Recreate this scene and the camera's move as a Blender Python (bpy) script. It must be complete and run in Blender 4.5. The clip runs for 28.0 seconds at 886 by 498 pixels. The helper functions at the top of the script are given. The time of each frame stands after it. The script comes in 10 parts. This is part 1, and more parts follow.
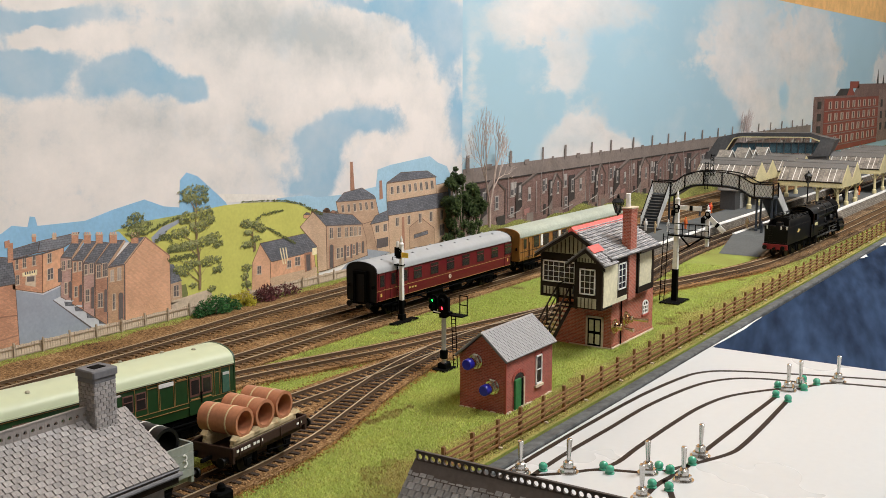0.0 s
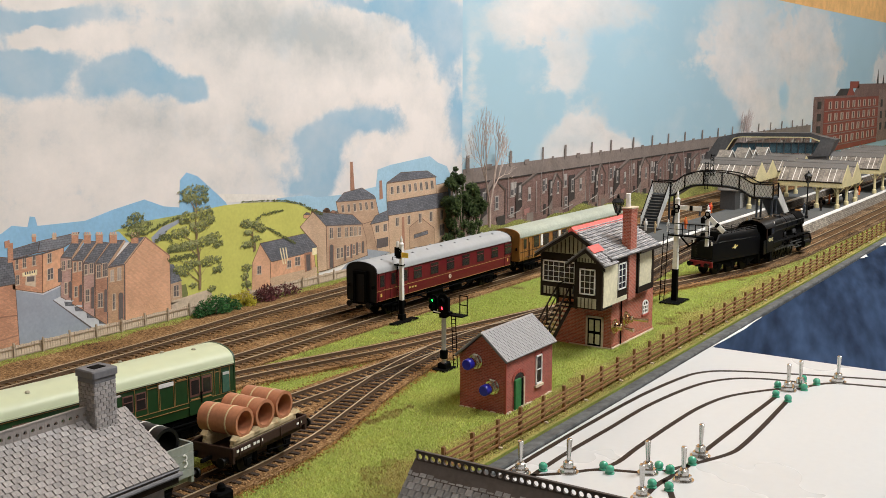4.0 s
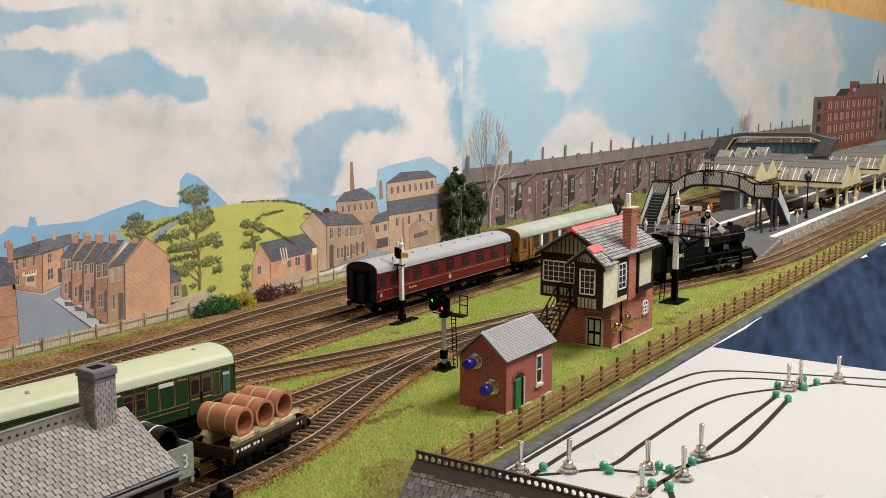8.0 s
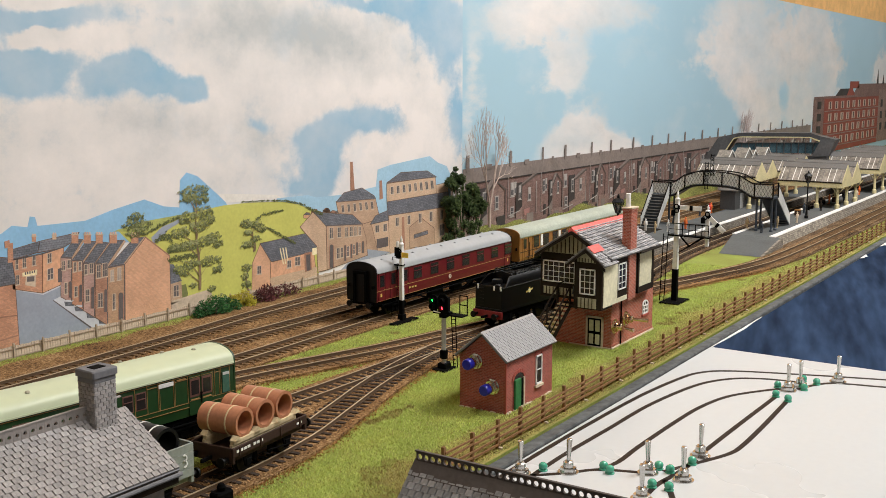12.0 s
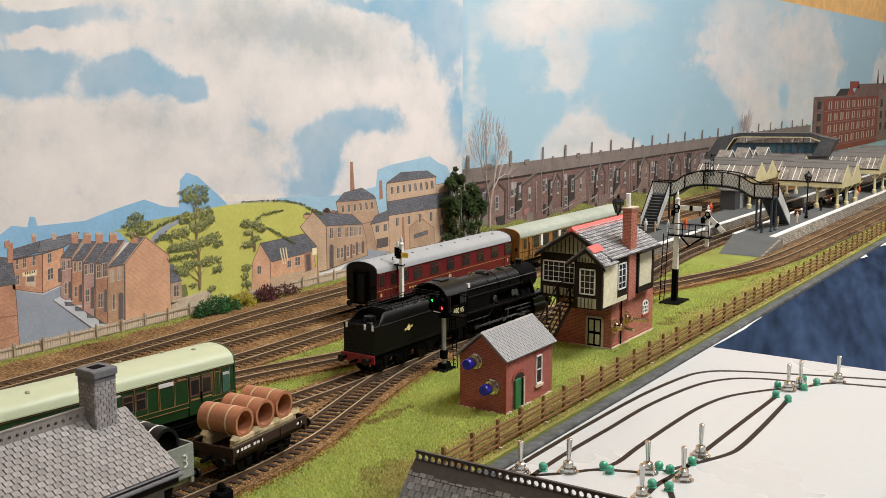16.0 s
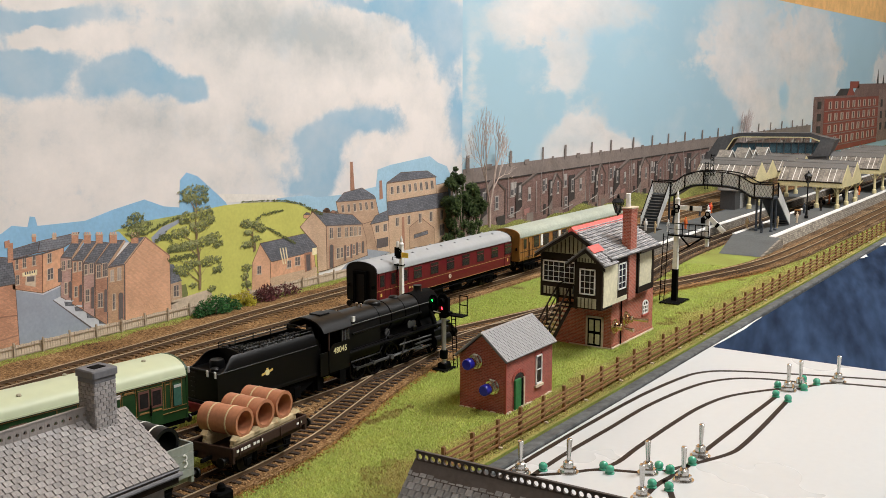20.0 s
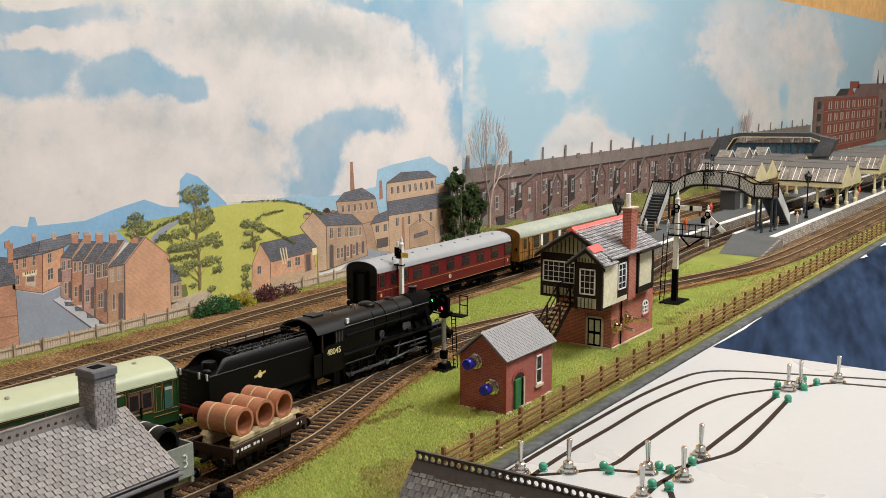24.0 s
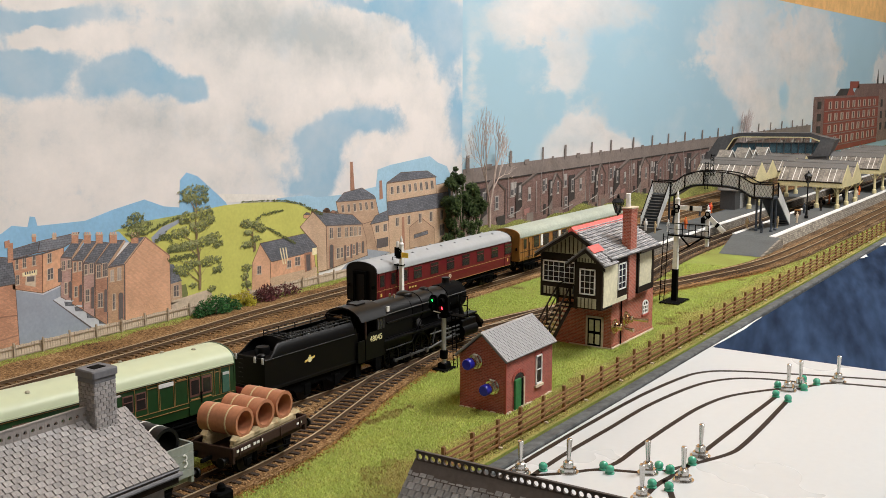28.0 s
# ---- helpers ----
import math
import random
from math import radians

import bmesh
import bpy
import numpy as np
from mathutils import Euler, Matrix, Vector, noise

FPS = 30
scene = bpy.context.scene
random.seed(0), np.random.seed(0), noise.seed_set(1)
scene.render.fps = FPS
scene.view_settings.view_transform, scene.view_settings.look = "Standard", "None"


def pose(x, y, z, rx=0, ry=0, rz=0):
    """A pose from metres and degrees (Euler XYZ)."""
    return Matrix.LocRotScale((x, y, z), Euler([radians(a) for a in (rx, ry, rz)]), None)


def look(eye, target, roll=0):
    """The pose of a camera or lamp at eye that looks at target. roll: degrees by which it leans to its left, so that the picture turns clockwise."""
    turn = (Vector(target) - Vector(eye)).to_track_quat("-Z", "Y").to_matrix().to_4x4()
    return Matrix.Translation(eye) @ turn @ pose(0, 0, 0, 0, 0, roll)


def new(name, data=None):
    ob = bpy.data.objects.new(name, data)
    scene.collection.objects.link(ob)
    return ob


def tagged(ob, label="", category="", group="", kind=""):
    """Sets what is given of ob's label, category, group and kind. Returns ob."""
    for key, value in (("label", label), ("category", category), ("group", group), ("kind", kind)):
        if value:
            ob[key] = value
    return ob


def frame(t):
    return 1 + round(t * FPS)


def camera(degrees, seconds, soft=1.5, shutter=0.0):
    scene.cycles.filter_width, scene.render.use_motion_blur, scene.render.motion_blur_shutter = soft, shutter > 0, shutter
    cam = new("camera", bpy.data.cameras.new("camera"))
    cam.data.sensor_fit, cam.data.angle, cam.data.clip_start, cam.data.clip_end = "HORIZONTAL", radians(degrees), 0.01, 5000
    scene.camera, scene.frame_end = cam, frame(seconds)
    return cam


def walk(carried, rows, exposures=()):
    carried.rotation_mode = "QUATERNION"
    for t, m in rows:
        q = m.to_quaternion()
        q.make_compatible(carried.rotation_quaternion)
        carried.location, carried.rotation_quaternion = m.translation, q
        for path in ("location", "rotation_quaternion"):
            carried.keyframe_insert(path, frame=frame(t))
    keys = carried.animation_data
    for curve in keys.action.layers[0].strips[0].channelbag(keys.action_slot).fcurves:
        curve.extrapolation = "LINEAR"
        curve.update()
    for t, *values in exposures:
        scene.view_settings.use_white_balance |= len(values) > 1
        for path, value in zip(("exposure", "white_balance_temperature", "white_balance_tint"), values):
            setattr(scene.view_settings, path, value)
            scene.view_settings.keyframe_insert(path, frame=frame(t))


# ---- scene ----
# A model railway of about 4 mm to the foot, drawn in units of U metres (a little under a millimetre):
# x runs along the railway, y towards the painted backdrop, z is up from the grass.
U = 0.00096
LENS = 45.123
EYE = (0.0, 0.0, 232 * U)
AIM = (823.32 * U, 545.57 * U, 75.5 * U)
cam = camera(LENS, 28.0, soft=0.85)
walk(cam, [(0.0, look(EYE, AIM)), (28.0, look(EYE, AIM))], exposures=((0.0, 0.0), (28.0, 0.0)))

# ---------------------------------------------------------------- light
world = bpy.data.worlds.new("room_air")
scene.world = world
world.use_nodes = True
world.node_tree.nodes["Background"].inputs[0].default_value = (1.0, 0.96, 0.9, 1)
world.node_tree.nodes["Background"].inputs[1].default_value = 0.03


def lamp(name, x, y, z, tx, ty, w, h, watts, colour):
    data = bpy.data.lights.new(name, "AREA")
    data.shape, data.size, data.size_y, data.energy, data.color = "RECTANGLE", w, h, watts, colour
    ob = new(name, data)
    ob.matrix_basis = look((x, y, z), (tx, ty, 0.0))
    return ob


lamp("ceiling_lamp_light", 1.40, -0.28, 1.55, 1.38, -0.1, 0.55, 0.55, 52, (1.0, 0.985, 0.97))
# two unseen fill lamps, added to brighten the far right and near left
lamp("ceiling_lamp_light", 3.5, -0.30, 1.55, 3.5, 0.2, 0.55, 0.55, 26, (1.0, 0.985, 0.97))
lamp("ceiling_lamp_light", 0.3, -0.45, 1.55, 0.45, 0.2, 0.6, 0.6, 17.6, (1.0, 0.985, 0.97))


# ---------------------------------------------------------------- materials
def mat(name, colour, rough=0.6, metal=0.0, vary=0.12, grain=400.0, patch=30.0, bump=0.0, tint=None, spread=0.0, coat=0.0, shine=0.5, streaks=None):
    """A surface with grain and patches of tone; grain and patch are in cycles a metre, spread varies piece by piece."""
    m = bpy.data.materials.new(name)
    m.use_nodes = True
    nt = m.node_tree
    n, ln = nt.nodes, nt.links
    bsdf = n["Principled BSDF"]
    co = n.new("ShaderNodeTexCoord")
    fine, broad = n.new("ShaderNodeTexNoise"), n.new("ShaderNodeTexNoise")
    fine.inputs["Scale"].default_value, broad.inputs["Scale"].default_value = grain, patch
    fine.inputs["Detail"].default_value, broad.inputs["Detail"].default_value = 4, 3
    where = co.outputs["Object"]
    if streaks:
        mp = n.new("ShaderNodeMapping")
        mp.vector_type = "TEXTURE"
        mp.inputs["Rotation"].default_value, mp.inputs["Scale"].default_value = (0, 0, radians(streaks[0])), (1 / streaks[1], 1, 1)
        ln.new(where, mp.inputs["Vector"])
        where = mp.outputs[0]
    ln.new(where, fine.inputs["Vector"])
    ln.new(where, broad.inputs["Vector"])
    add = n.new("ShaderNodeMath")
    ln.new(fine.outputs[0], add.inputs[0])
    ln.new(broad.outputs[0], add.inputs[1])
    last = add.outputs[0]
    if spread:
        info, mul, plus = n.new("ShaderNodeObjectInfo"), n.new("ShaderNodeMath"), n.new("ShaderNodeMath")
        mul.operation, mul.inputs[1].default_value = "MULTIPLY_ADD", spread
        mul.inputs[2].default_value = -spread / 2
        ln.new(info.outputs["Random"], mul.inputs[0])
        ln.new(mul.outputs[0], plus.inputs[0])
        ln.new(last, plus.inputs[1])
        last = plus.outputs[0]
    ramp = n.new("ShaderNodeValToRGB")
    ramp.color_ramp.elements[0].position, ramp.color_ramp.elements[1].position = 0.3, 0.7
    half = n.new("ShaderNodeMath")
    half.operation, half.inputs[1].default_value = "MULTIPLY", 0.5
    ln.new(last, half.inputs[0])
    ln.new(half.outputs[0], ramp.inputs[0])
    dark = tint or [c * (1 - 2.2 * vary) for c in colour]
    ramp.color_ramp.elements[0].color = (*[max(c, 0) for c in dark], 1)
    ramp.color_ramp.elements[1].color = (*[min(c * (1 + 1.6 * vary), 1) for c in colour], 1)
    ln.new(ramp.outputs[0], bsdf.inputs["Base Color"])
    bsdf.inputs["Roughness"].default_value, bsdf.inputs["Metallic"].default_value = rough, metal
    bsdf.inputs["Coat Weight"].default_value = coat
    bsdf.inputs["Specular IOR Level"].default_value = shine
    rr = n.new("ShaderNodeMapRange")
    rr.inputs[3].default_value, rr.inputs[4].default_value = max(rough - 0.12, 0.03), min(rough + 0.12, 1)
    ln.new(broad.outputs[0], rr.inputs[0])
    ln.new(rr.outputs[0], bsdf.inputs["Roughness"])
    if bump:
        b = n.new("ShaderNodeBump")
        b.inputs["Strength"].default_value, b.inputs["Distance"].default_value = min(bump, 1), 0.0006
        ln.new(fine.outputs[0], b.inputs["Height"])
        ln.new(b.outputs[0], bsdf.inputs["Normal"])
    return m


def glow(name, colour, strength):
    m = bpy.data.materials.new(name)
    m.use_nodes = True
    b = m.node_tree.nodes["Principled BSDF"]
    b.inputs["Base Color"].default_value = (*colour, 1)
    b.inputs["Emission Color"].default_value = (*colour, 1)
    b.inputs["Emission Strength"].default_value = strength
    return m


def glass(name, colour, rough=0.05, alpha=0.35):
    m = bpy.data.materials.new(name)
    m.use_nodes = True
    b = m.node_tree.nodes["Principled BSDF"]
    b.inputs["Base Color"].default_value = (*colour, 1)
    b.inputs["Roughness"].default_value = rough
    b.inputs["Alpha"].default_value = alpha
    return m


def sky_print(name, blue, gaps, greys, open_sky):
    """Printed paper sky: soft oval patches, torn by noise, of cloud on blue (open_sky) or of blue in cloud, with greyer folds in the cloud."""
    m = bpy.data.materials.new(name)
    m.use_nodes = True
    n, ln = m.node_tree.nodes, m.node_tree.links
    bsdf = n["Principled BSDF"]
    bsdf.inputs["Roughness"].default_value = 0.55
    bsdf.inputs["Specular IOR Level"].default_value = 0.25
    co = n.new("ShaderNodeTexCoord")
    cloth = n.new("ShaderNodeMapping")
    cloth.inputs["Scale"].default_value = (0.42, 1, 1) if open_sky else (0.85, 1, 1)
    ln.new(co.outputs["Object"], cloth.inputs["Vector"])

    def noise_at(scale, detail, rough=0.55):
        t = n.new("ShaderNodeTexNoise")
        t.inputs["Scale"].default_value, t.inputs["Detail"].default_value, t.inputs["Roughness"].default_value = scale, detail, rough
        ln.new(cloth.outputs[0], t.inputs["Vector"])
        return t

    def value(op, a, b, c=None):
        t = n.new("ShaderNodeMath")
        t.operation = op
        for i, v in enumerate((a, b, c)):
            if v is None:
                continue
            if isinstance(v, (int, float)):
                t.inputs[i].default_value = v
            else:
                ln.new(v, t.inputs[i])
        return t.outputs[0]

    off = n.new("ShaderNodeVectorMath")
    off.operation = "MULTIPLY_ADD"
    off.inputs[1].default_value, off.inputs[2].default_value = (0.11, 0, 0.07), (-0.055, 0, -0.035)
    ln.new(noise_at(9.0, 6).outputs["Color"], off.inputs[0])
    place = n.new("ShaderNodeVectorMath")
    ln.new(co.outputs["Object"], place.inputs[0])
    ln.new(off.outputs[0], place.inputs[1])

    def field(blobs):
        total = None
        for x, z, rx, rz, w in blobs:
            mp = n.new("ShaderNodeVectorMath")
            mp.operation = "MULTIPLY_ADD"
            mp.inputs[1].default_value = (1 / (rx * U), 0, 1 / (rz * U))
            mp.inputs[2].default_value = (-x / rx, 0, -z / rz)
            ln.new(place.outputs[0], mp.inputs[0])
            sq = n.new("ShaderNodeVectorMath")
            sq.operation = "DOT_PRODUCT"
            ln.new(mp.outputs[0], sq.inputs[0])
            ln.new(mp.outputs[0], sq.inputs[1])
            bell = value("POWER", 0.45, sq.outputs["Value"])
            total = value("MULTIPLY_ADD", bell, 0.95 * w, 0.0 if total is None else total)
        return total

    def ramp(fac, *stops):
        t = n.new("ShaderNodeValToRGB")
        for k, (p, c) in enumerate(stops):
            e = t.color_ramp.elements[k] if k < 2 else t.color_ramp.elements.new(p)
            e.position, e.color = p, (*c, 1)
        ln.new(fac, t.inputs[0])
        return t.outputs[0]

    ragged = value("MULTIPLY_ADD", noise_at(21.0, 9, 0.66).outputs[0], 1.5, -0.75)
    drift = value("MULTIPLY_ADD", noise_at(3.2, 4).outputs[0], 0.5, -0.25)
    lump = value("ADD", field(gaps), value("ADD", ragged, value("MULTIPLY", drift, 0.6)))
    edge = n.new("ShaderNodeMapRange")
    edge.interpolation_type = "SMOOTHSTEP"
    edge.inputs[1].default_value = 0.16 if open_sky else 0.10
    # some edges are crisp, others fade far out, and thin veils lie over both
    ln.new(value("MULTIPLY_ADD", noise_at(6.5, 3).outputs[0], 1.9, -0.24), edge.inputs[2])
    ln.new(lump, edge.inputs[0])
    thin = noise_at(8.0, 6, 0.6)
    veil = n.new("ShaderNodeMapRange")
    veil.inputs[1].default_value, veil.inputs[2].default_value, veil.inputs[3].default_value, veil.inputs[4].default_value = 0.30, 0.66, 0.45, 1.0
    ln.new(thin.outputs[0], veil.inputs[0])
    cover = value("MAXIMUM", value("MULTIPLY", edge.outputs[0], veil.outputs[0]), value("MULTIPLY_ADD", thin.outputs[0], 1.7, -0.93))
    fold = value("ADD", value("MULTIPLY_ADD", ragged, 1.1, value("MULTIPLY", drift, 1.5)), value("MULTIPLY_ADD", field(greys), 0.5, 0.30))
    cloud = ramp(fold, (0.0, (0.82, 0.765, 0.735)), (1.0, (0.50, 0.515, 0.515)), (0.45, (0.71, 0.68, 0.66)))
    sky = ramp(value("ADD", drift, 0.5), (0.3, [c * 0.90 for c in blue]), (0.7, [min(c * 1.12, 0.9) for c in blue]))
    mix = n.new("ShaderNodeMix")
    mix.data_type = "RGBA"
    ln.new(cover, mix.inputs["Factor"])
    ln.new(sky if open_sky else cloud, mix.inputs["A"])
    ln.new(cloud if open_sky else sky, mix.inputs["B"])
    ln.new(mix.outputs["Result"], bsdf.inputs["Base Color"])
    return m


M = {}
for key, *spec in (
    ("grass_ground", (0.10, 0.125, 0.030), 0.95), ("ballast", (0.20, 0.125, 0.070), 0.95), ("ballast_grey", (0.16, 0.14, 0.11), 0.95),
    ("sleeper", (0.045, 0.031, 0.022), 0.9), ("sleeper_pale", (0.15, 0.092, 0.046), 0.9), ("rail_rust", (0.10, 0.06, 0.032), 0.6, 0.1), ("rail_top", (0.56, 0.44, 0.29), 0.40, 0.25),
    ("plaster", (0.42, 0.40, 0.37), 0.8), ("peach", (0.84, 0.50, 0.20), 0.8), ("floorboard", (0.12, 0.085, 0.055), 0.6),
    ("edge_grey", (0.085, 0.09, 0.09), 0.85), ("tape_brown", (0.026, 0.018, 0.015), 0.5),
    ("black", (0.0018, 0.0018, 0.0020), 0.42), ("black_matt", (0.0018, 0.0018, 0.0019), 0.8), ("chrome", (0.62, 0.60, 0.57), 0.22, 1.0),
    ("brass", (0.85, 0.68, 0.48), 0.25, 1.0), ("white", (0.80, 0.79, 0.76), 0.5), ("cream", (0.60, 0.53, 0.30), 0.6),
    ("fence_wood", (0.22, 0.115, 0.05), 0.8), ("picket", (0.60, 0.49, 0.37), 0.85), ("picket_dark", (0.42, 0.34, 0.25), 0.85), ("asphalt", (0.10, 0.105, 0.105), 0.9),
    ("stone", (0.36, 0.34, 0.29), 0.9), ("maroon", (0.125, 0.010, 0.015), 0.3), ("lining_dull", (0.36, 0.20, 0.07), 0.5), ("frame_rose", (0.16, 0.07, 0.055), 0.5), ("slate_brown", (0.095, 0.082, 0.075), 0.85), ("glass_teal", (0.05, 0.13, 0.10), 0.2), ("roof_grey", (0.52, 0.53, 0.54), 0.55),
    ("teak", (0.29, 0.125, 0.030), 0.42), ("roof_cream", (0.38, 0.415, 0.345), 0.6), ("coach_green", (0.013, 0.048, 0.014), 0.38),
    ("roof_pale_green", (0.60, 0.66, 0.46), 0.55), ("gold", (0.62, 0.45, 0.12), 0.4), ("dark_red", (0.22, 0.014, 0.016), 0.5),
    ("brick_red", (0.34, 0.085, 0.062), 0.85), ("slate", (0.33, 0.33, 0.335), 0.8), ("slate_dark", (0.17, 0.17, 0.18), 0.8),
    ("brown_trim", (0.021, 0.014, 0.009), 0.7), ("panel_cream", (0.66, 0.62, 0.44), 0.75), ("board_olive", (0.40, 0.38, 0.28), 0.8),
    ("card_pink", (0.86, 0.16, 0.14), 0.7), ("clay", (0.37, 0.150, 0.078), 0.62), ("timber_pale", (0.62, 0.50, 0.30), 0.75),
    ("wagon_brown", (0.040, 0.021, 0.015), 0.65), ("wagon_grey", (0.25, 0.27, 0.24), 0.7), ("door_green", (0.030, 0.18, 0.055), 0.6),
    ("button_blue", (0.008, 0.012, 0.34), 0.3), ("coal", (0.025, 0.025, 0.025), 0.4), ("lime_green", (0.36, 0.42, 0.05), 0.9),
    ("building_grey", (0.29, 0.265, 0.25), 0.85), ("ivy", (0.030, 0.060, 0.016), 0.8), ("leaf_green", (0.030, 0.085, 0.020), 0.8),
    ("leaf_yellow", (0.40, 0.33, 0.03), 0.8), ("leaf_red", (0.085, 0.022, 0.022), 0.8), ("twig", (0.52, 0.41, 0.35), 0.85), ("twig_faint", (0.50, 0.42, 0.40), 0.85), ("rod_steel", (0.060, 0.060, 0.060), 0.45), ("plate_pale", (0.50, 0.50, 0.48), 0.7), ("plate_white", (0.80, 0.80, 0.78), 0.7),
    ("steel_grey", (0.42, 0.42, 0.42), 0.5, 0.3), ("iron_blue", (0.035, 0.045, 0.06), 0.5), ("orange", (0.75, 0.16, 0.03), 0.6),
    ("skin_tan", (0.45, 0.34, 0.20), 0.7), ("yellow", (0.78, 0.52, 0.05), 0.6), ("bright_red", (0.6, 0.03, 0.03), 0.45),
    ("awning_grey", (0.135, 0.13, 0.125), 0.6), ("blind_dark", (0.05, 0.05, 0.055), 0.4), ("hill_blue", (0.20, 0.40, 0.62), 0.6),
):
    rough = spec[1]
    metal = spec[2] if len(spec) > 2 else 0.0
    M[key] = mat(key, spec[0], rough, metal, bump=0.25 if rough > 0.55 else 0.05, shine=(0.20 if key == "black" else 0.06) if max(spec[0]) < 0.01 else 0.14 if max(spec[0]) < 0.03 else (0.22 if rough > 0.6 else 0.5))
M["grass_ground"] = mat("grass_ground", (0.185, 0.235, 0.052), 0.95, vary=0.3, grain=800, patch=25, bump=0.6, tint=(0.16, 0.145, 0.045), shine=0.1)
M["panel_white"] = mat("panel_white", (0.52, 0.545, 0.56), 0.3, vary=0.015, grain=200, patch=8)
M["maroon"] = mat("maroon", (0.125, 0.010, 0.015), 0.42, vary=0.06, shine=0.25)
M["clay"] = mat("clay", (0.40, 0.165, 0.085), 0.55, vary=0.10, grain=500, patch=60)
M["led_green"] = mat("led_green", (0.06, 0.36, 0.23), 0.18, vary=0.05, coat=0.6)
M["glow_red"] = glow("glow_red", (1.0, 0.03, 0.05), 9.0)
M["glow_green"] = glow("glow_green", (0.02, 1.0, 0.12), 4.0)
# pale streaks: white rubs, and gloss reflections put into the colour
M["blue_paint"] = mat("blue_paint", (0.014, 0.025, 0.050), 0.85, vary=0.8, grain=90, patch=22, bump=0.3, tint=(0.002, 0.006, 0.018), shine=0.04, streaks=(15.5, 0.14))
M["lamp_diffuser"] = glow("lamp_diffuser", (1.0, 0.98, 0.95), 1.0)
M["number_cream"] = mat("number_cream", (0.72, 0.66, 0.36), 0.5, vary=0.05)
M["stone_piece"] = mat("stone_piece", (0.28, 0.245, 0.195), 0.9, vary=0.2, grain=700, patch=60, bump=0.5, spread=0.8)
M["shell_dark"] = mat("shell_dark", (0.085, 0.085, 0.09), 0.6, vary=0.2, grain=200, patch=40)
M["glass_blue"] = mat("glass_blue", (0.05, 0.10, 0.13), 0.12, vary=0.3)
M["shell_grey"] = mat("shell_grey", (0.050, 0.050, 0.053), 0.6, vary=0.15)
M["pane"] = glass("pane", (0.03, 0.03, 0.035), 0.08, 0.75)
M["skylight"] = glass("skylight", (0.30, 0.29, 0.27), 0.35, 0.8)
M["grimy_glass"] = mat("grimy_glass", (0.21, 0.19, 0.165), 0.5, vary=0.5, grain=260, patch=60, tint=(0.045, 0.04, 0.035))
M["roof_pale_green"] = mat("roof_pale_green", (0.51, 0.56, 0.38), 0.5, vary=0.03, grain=120, patch=12)
M["roof_grey"] = mat("roof_grey", (0.35, 0.36, 0.37), 0.5, vary=0.05, grain=150, patch=14)
M["window_dark"] = mat("window_dark", (0.025, 0.022, 0.022), 0.15, vary=0.2)


def brick_mat(name, face, joint, length=3.0, course=1.0, rough=0.85, vary=0.25):
    """Brickwork in the wall's own plane: x and y both run along the courses, z up them."""
    m = bpy.data.materials.new(name)
    m.use_nodes = True
    nt = m.node_tree
    n, ln = nt.nodes, nt.links
    bsdf = n["Principled BSDF"]
    co, sep, sm, cb = n.new("ShaderNodeTexCoord"), n.new("ShaderNodeSeparateXYZ"), n.new("ShaderNodeMath"), n.new("ShaderNodeCombineXYZ")
    ln.new(co.outputs["Object"], sep.inputs[0])
    ln.new(sep.outputs[0], sm.inputs[0])
    ln.new(sep.outputs[1], sm.inputs[1])
    ln.new(sm.outputs[0], cb.inputs[0])
    ln.new(sep.outputs[2], cb.inputs[1])
    bt = n.new("ShaderNodeTexBrick")
    bt.inputs["Scale"].default_value = 1.0
    bt.inputs["Brick Width"].default_value, bt.inputs["Row Height"].default_value = length * U, course * U
    bt.inputs["Mortar Size"].default_value, bt.inputs["Mortar Smooth"].default_value = 0.1 * course * U, 0.3
    bt.inputs["Color1"].default_value = (*[c * (1 - vary) for c in face], 1)
    bt.inputs["Color2"].default_value = (*[min(1, c * (1 + vary)) for c in face], 1)
    bt.inputs["Mortar"].default_value = (*joint, 1)
    ln.new(cb.outputs[0], bt.inputs["Vector"])
    no = n.new("ShaderNodeTexNoise")
    no.inputs["Scale"].default_value, no.inputs["Detail"].default_value, no.inputs["Roughness"].default_value = 42, 7, 0.62
    ln.new(co.outputs["Object"], no.inputs["Vector"])
    mx = n.new("ShaderNodeMix")
    mx.data_type, mx.blend_type = "RGBA", "MULTIPLY"
    mx.inputs["Factor"].default_value = 0.55
    rp = n.new("ShaderNodeValToRGB")
    rp.color_ramp.elements[0].position, rp.color_ramp.elements[1].position = 0.3, 0.65
    rp.color_ramp.elements[0].color = (0.55, 0.53, 0.52, 1)
    ln.new(no.outputs[0], rp.inputs[0])
    ln.new(bt.outputs["Color"], mx.inputs["A"])
    ln.new(rp.outputs[0], mx.inputs["B"])
    ln.new(mx.outputs["Result"], bsdf.inputs["Base Color"])
    bsdf.inputs["Roughness"].default_value = rough
    b = n.new("ShaderNodeBump")
    b.inputs["Strength"].default_value, b.inputs["Distance"].default_value, b.invert = 0.6, 0.0003, True
    ln.new(bt.outputs["Fac"], b.inputs["Height"])
    ln.new(b.outputs[0], bsdf.inputs["Normal"])
    return m


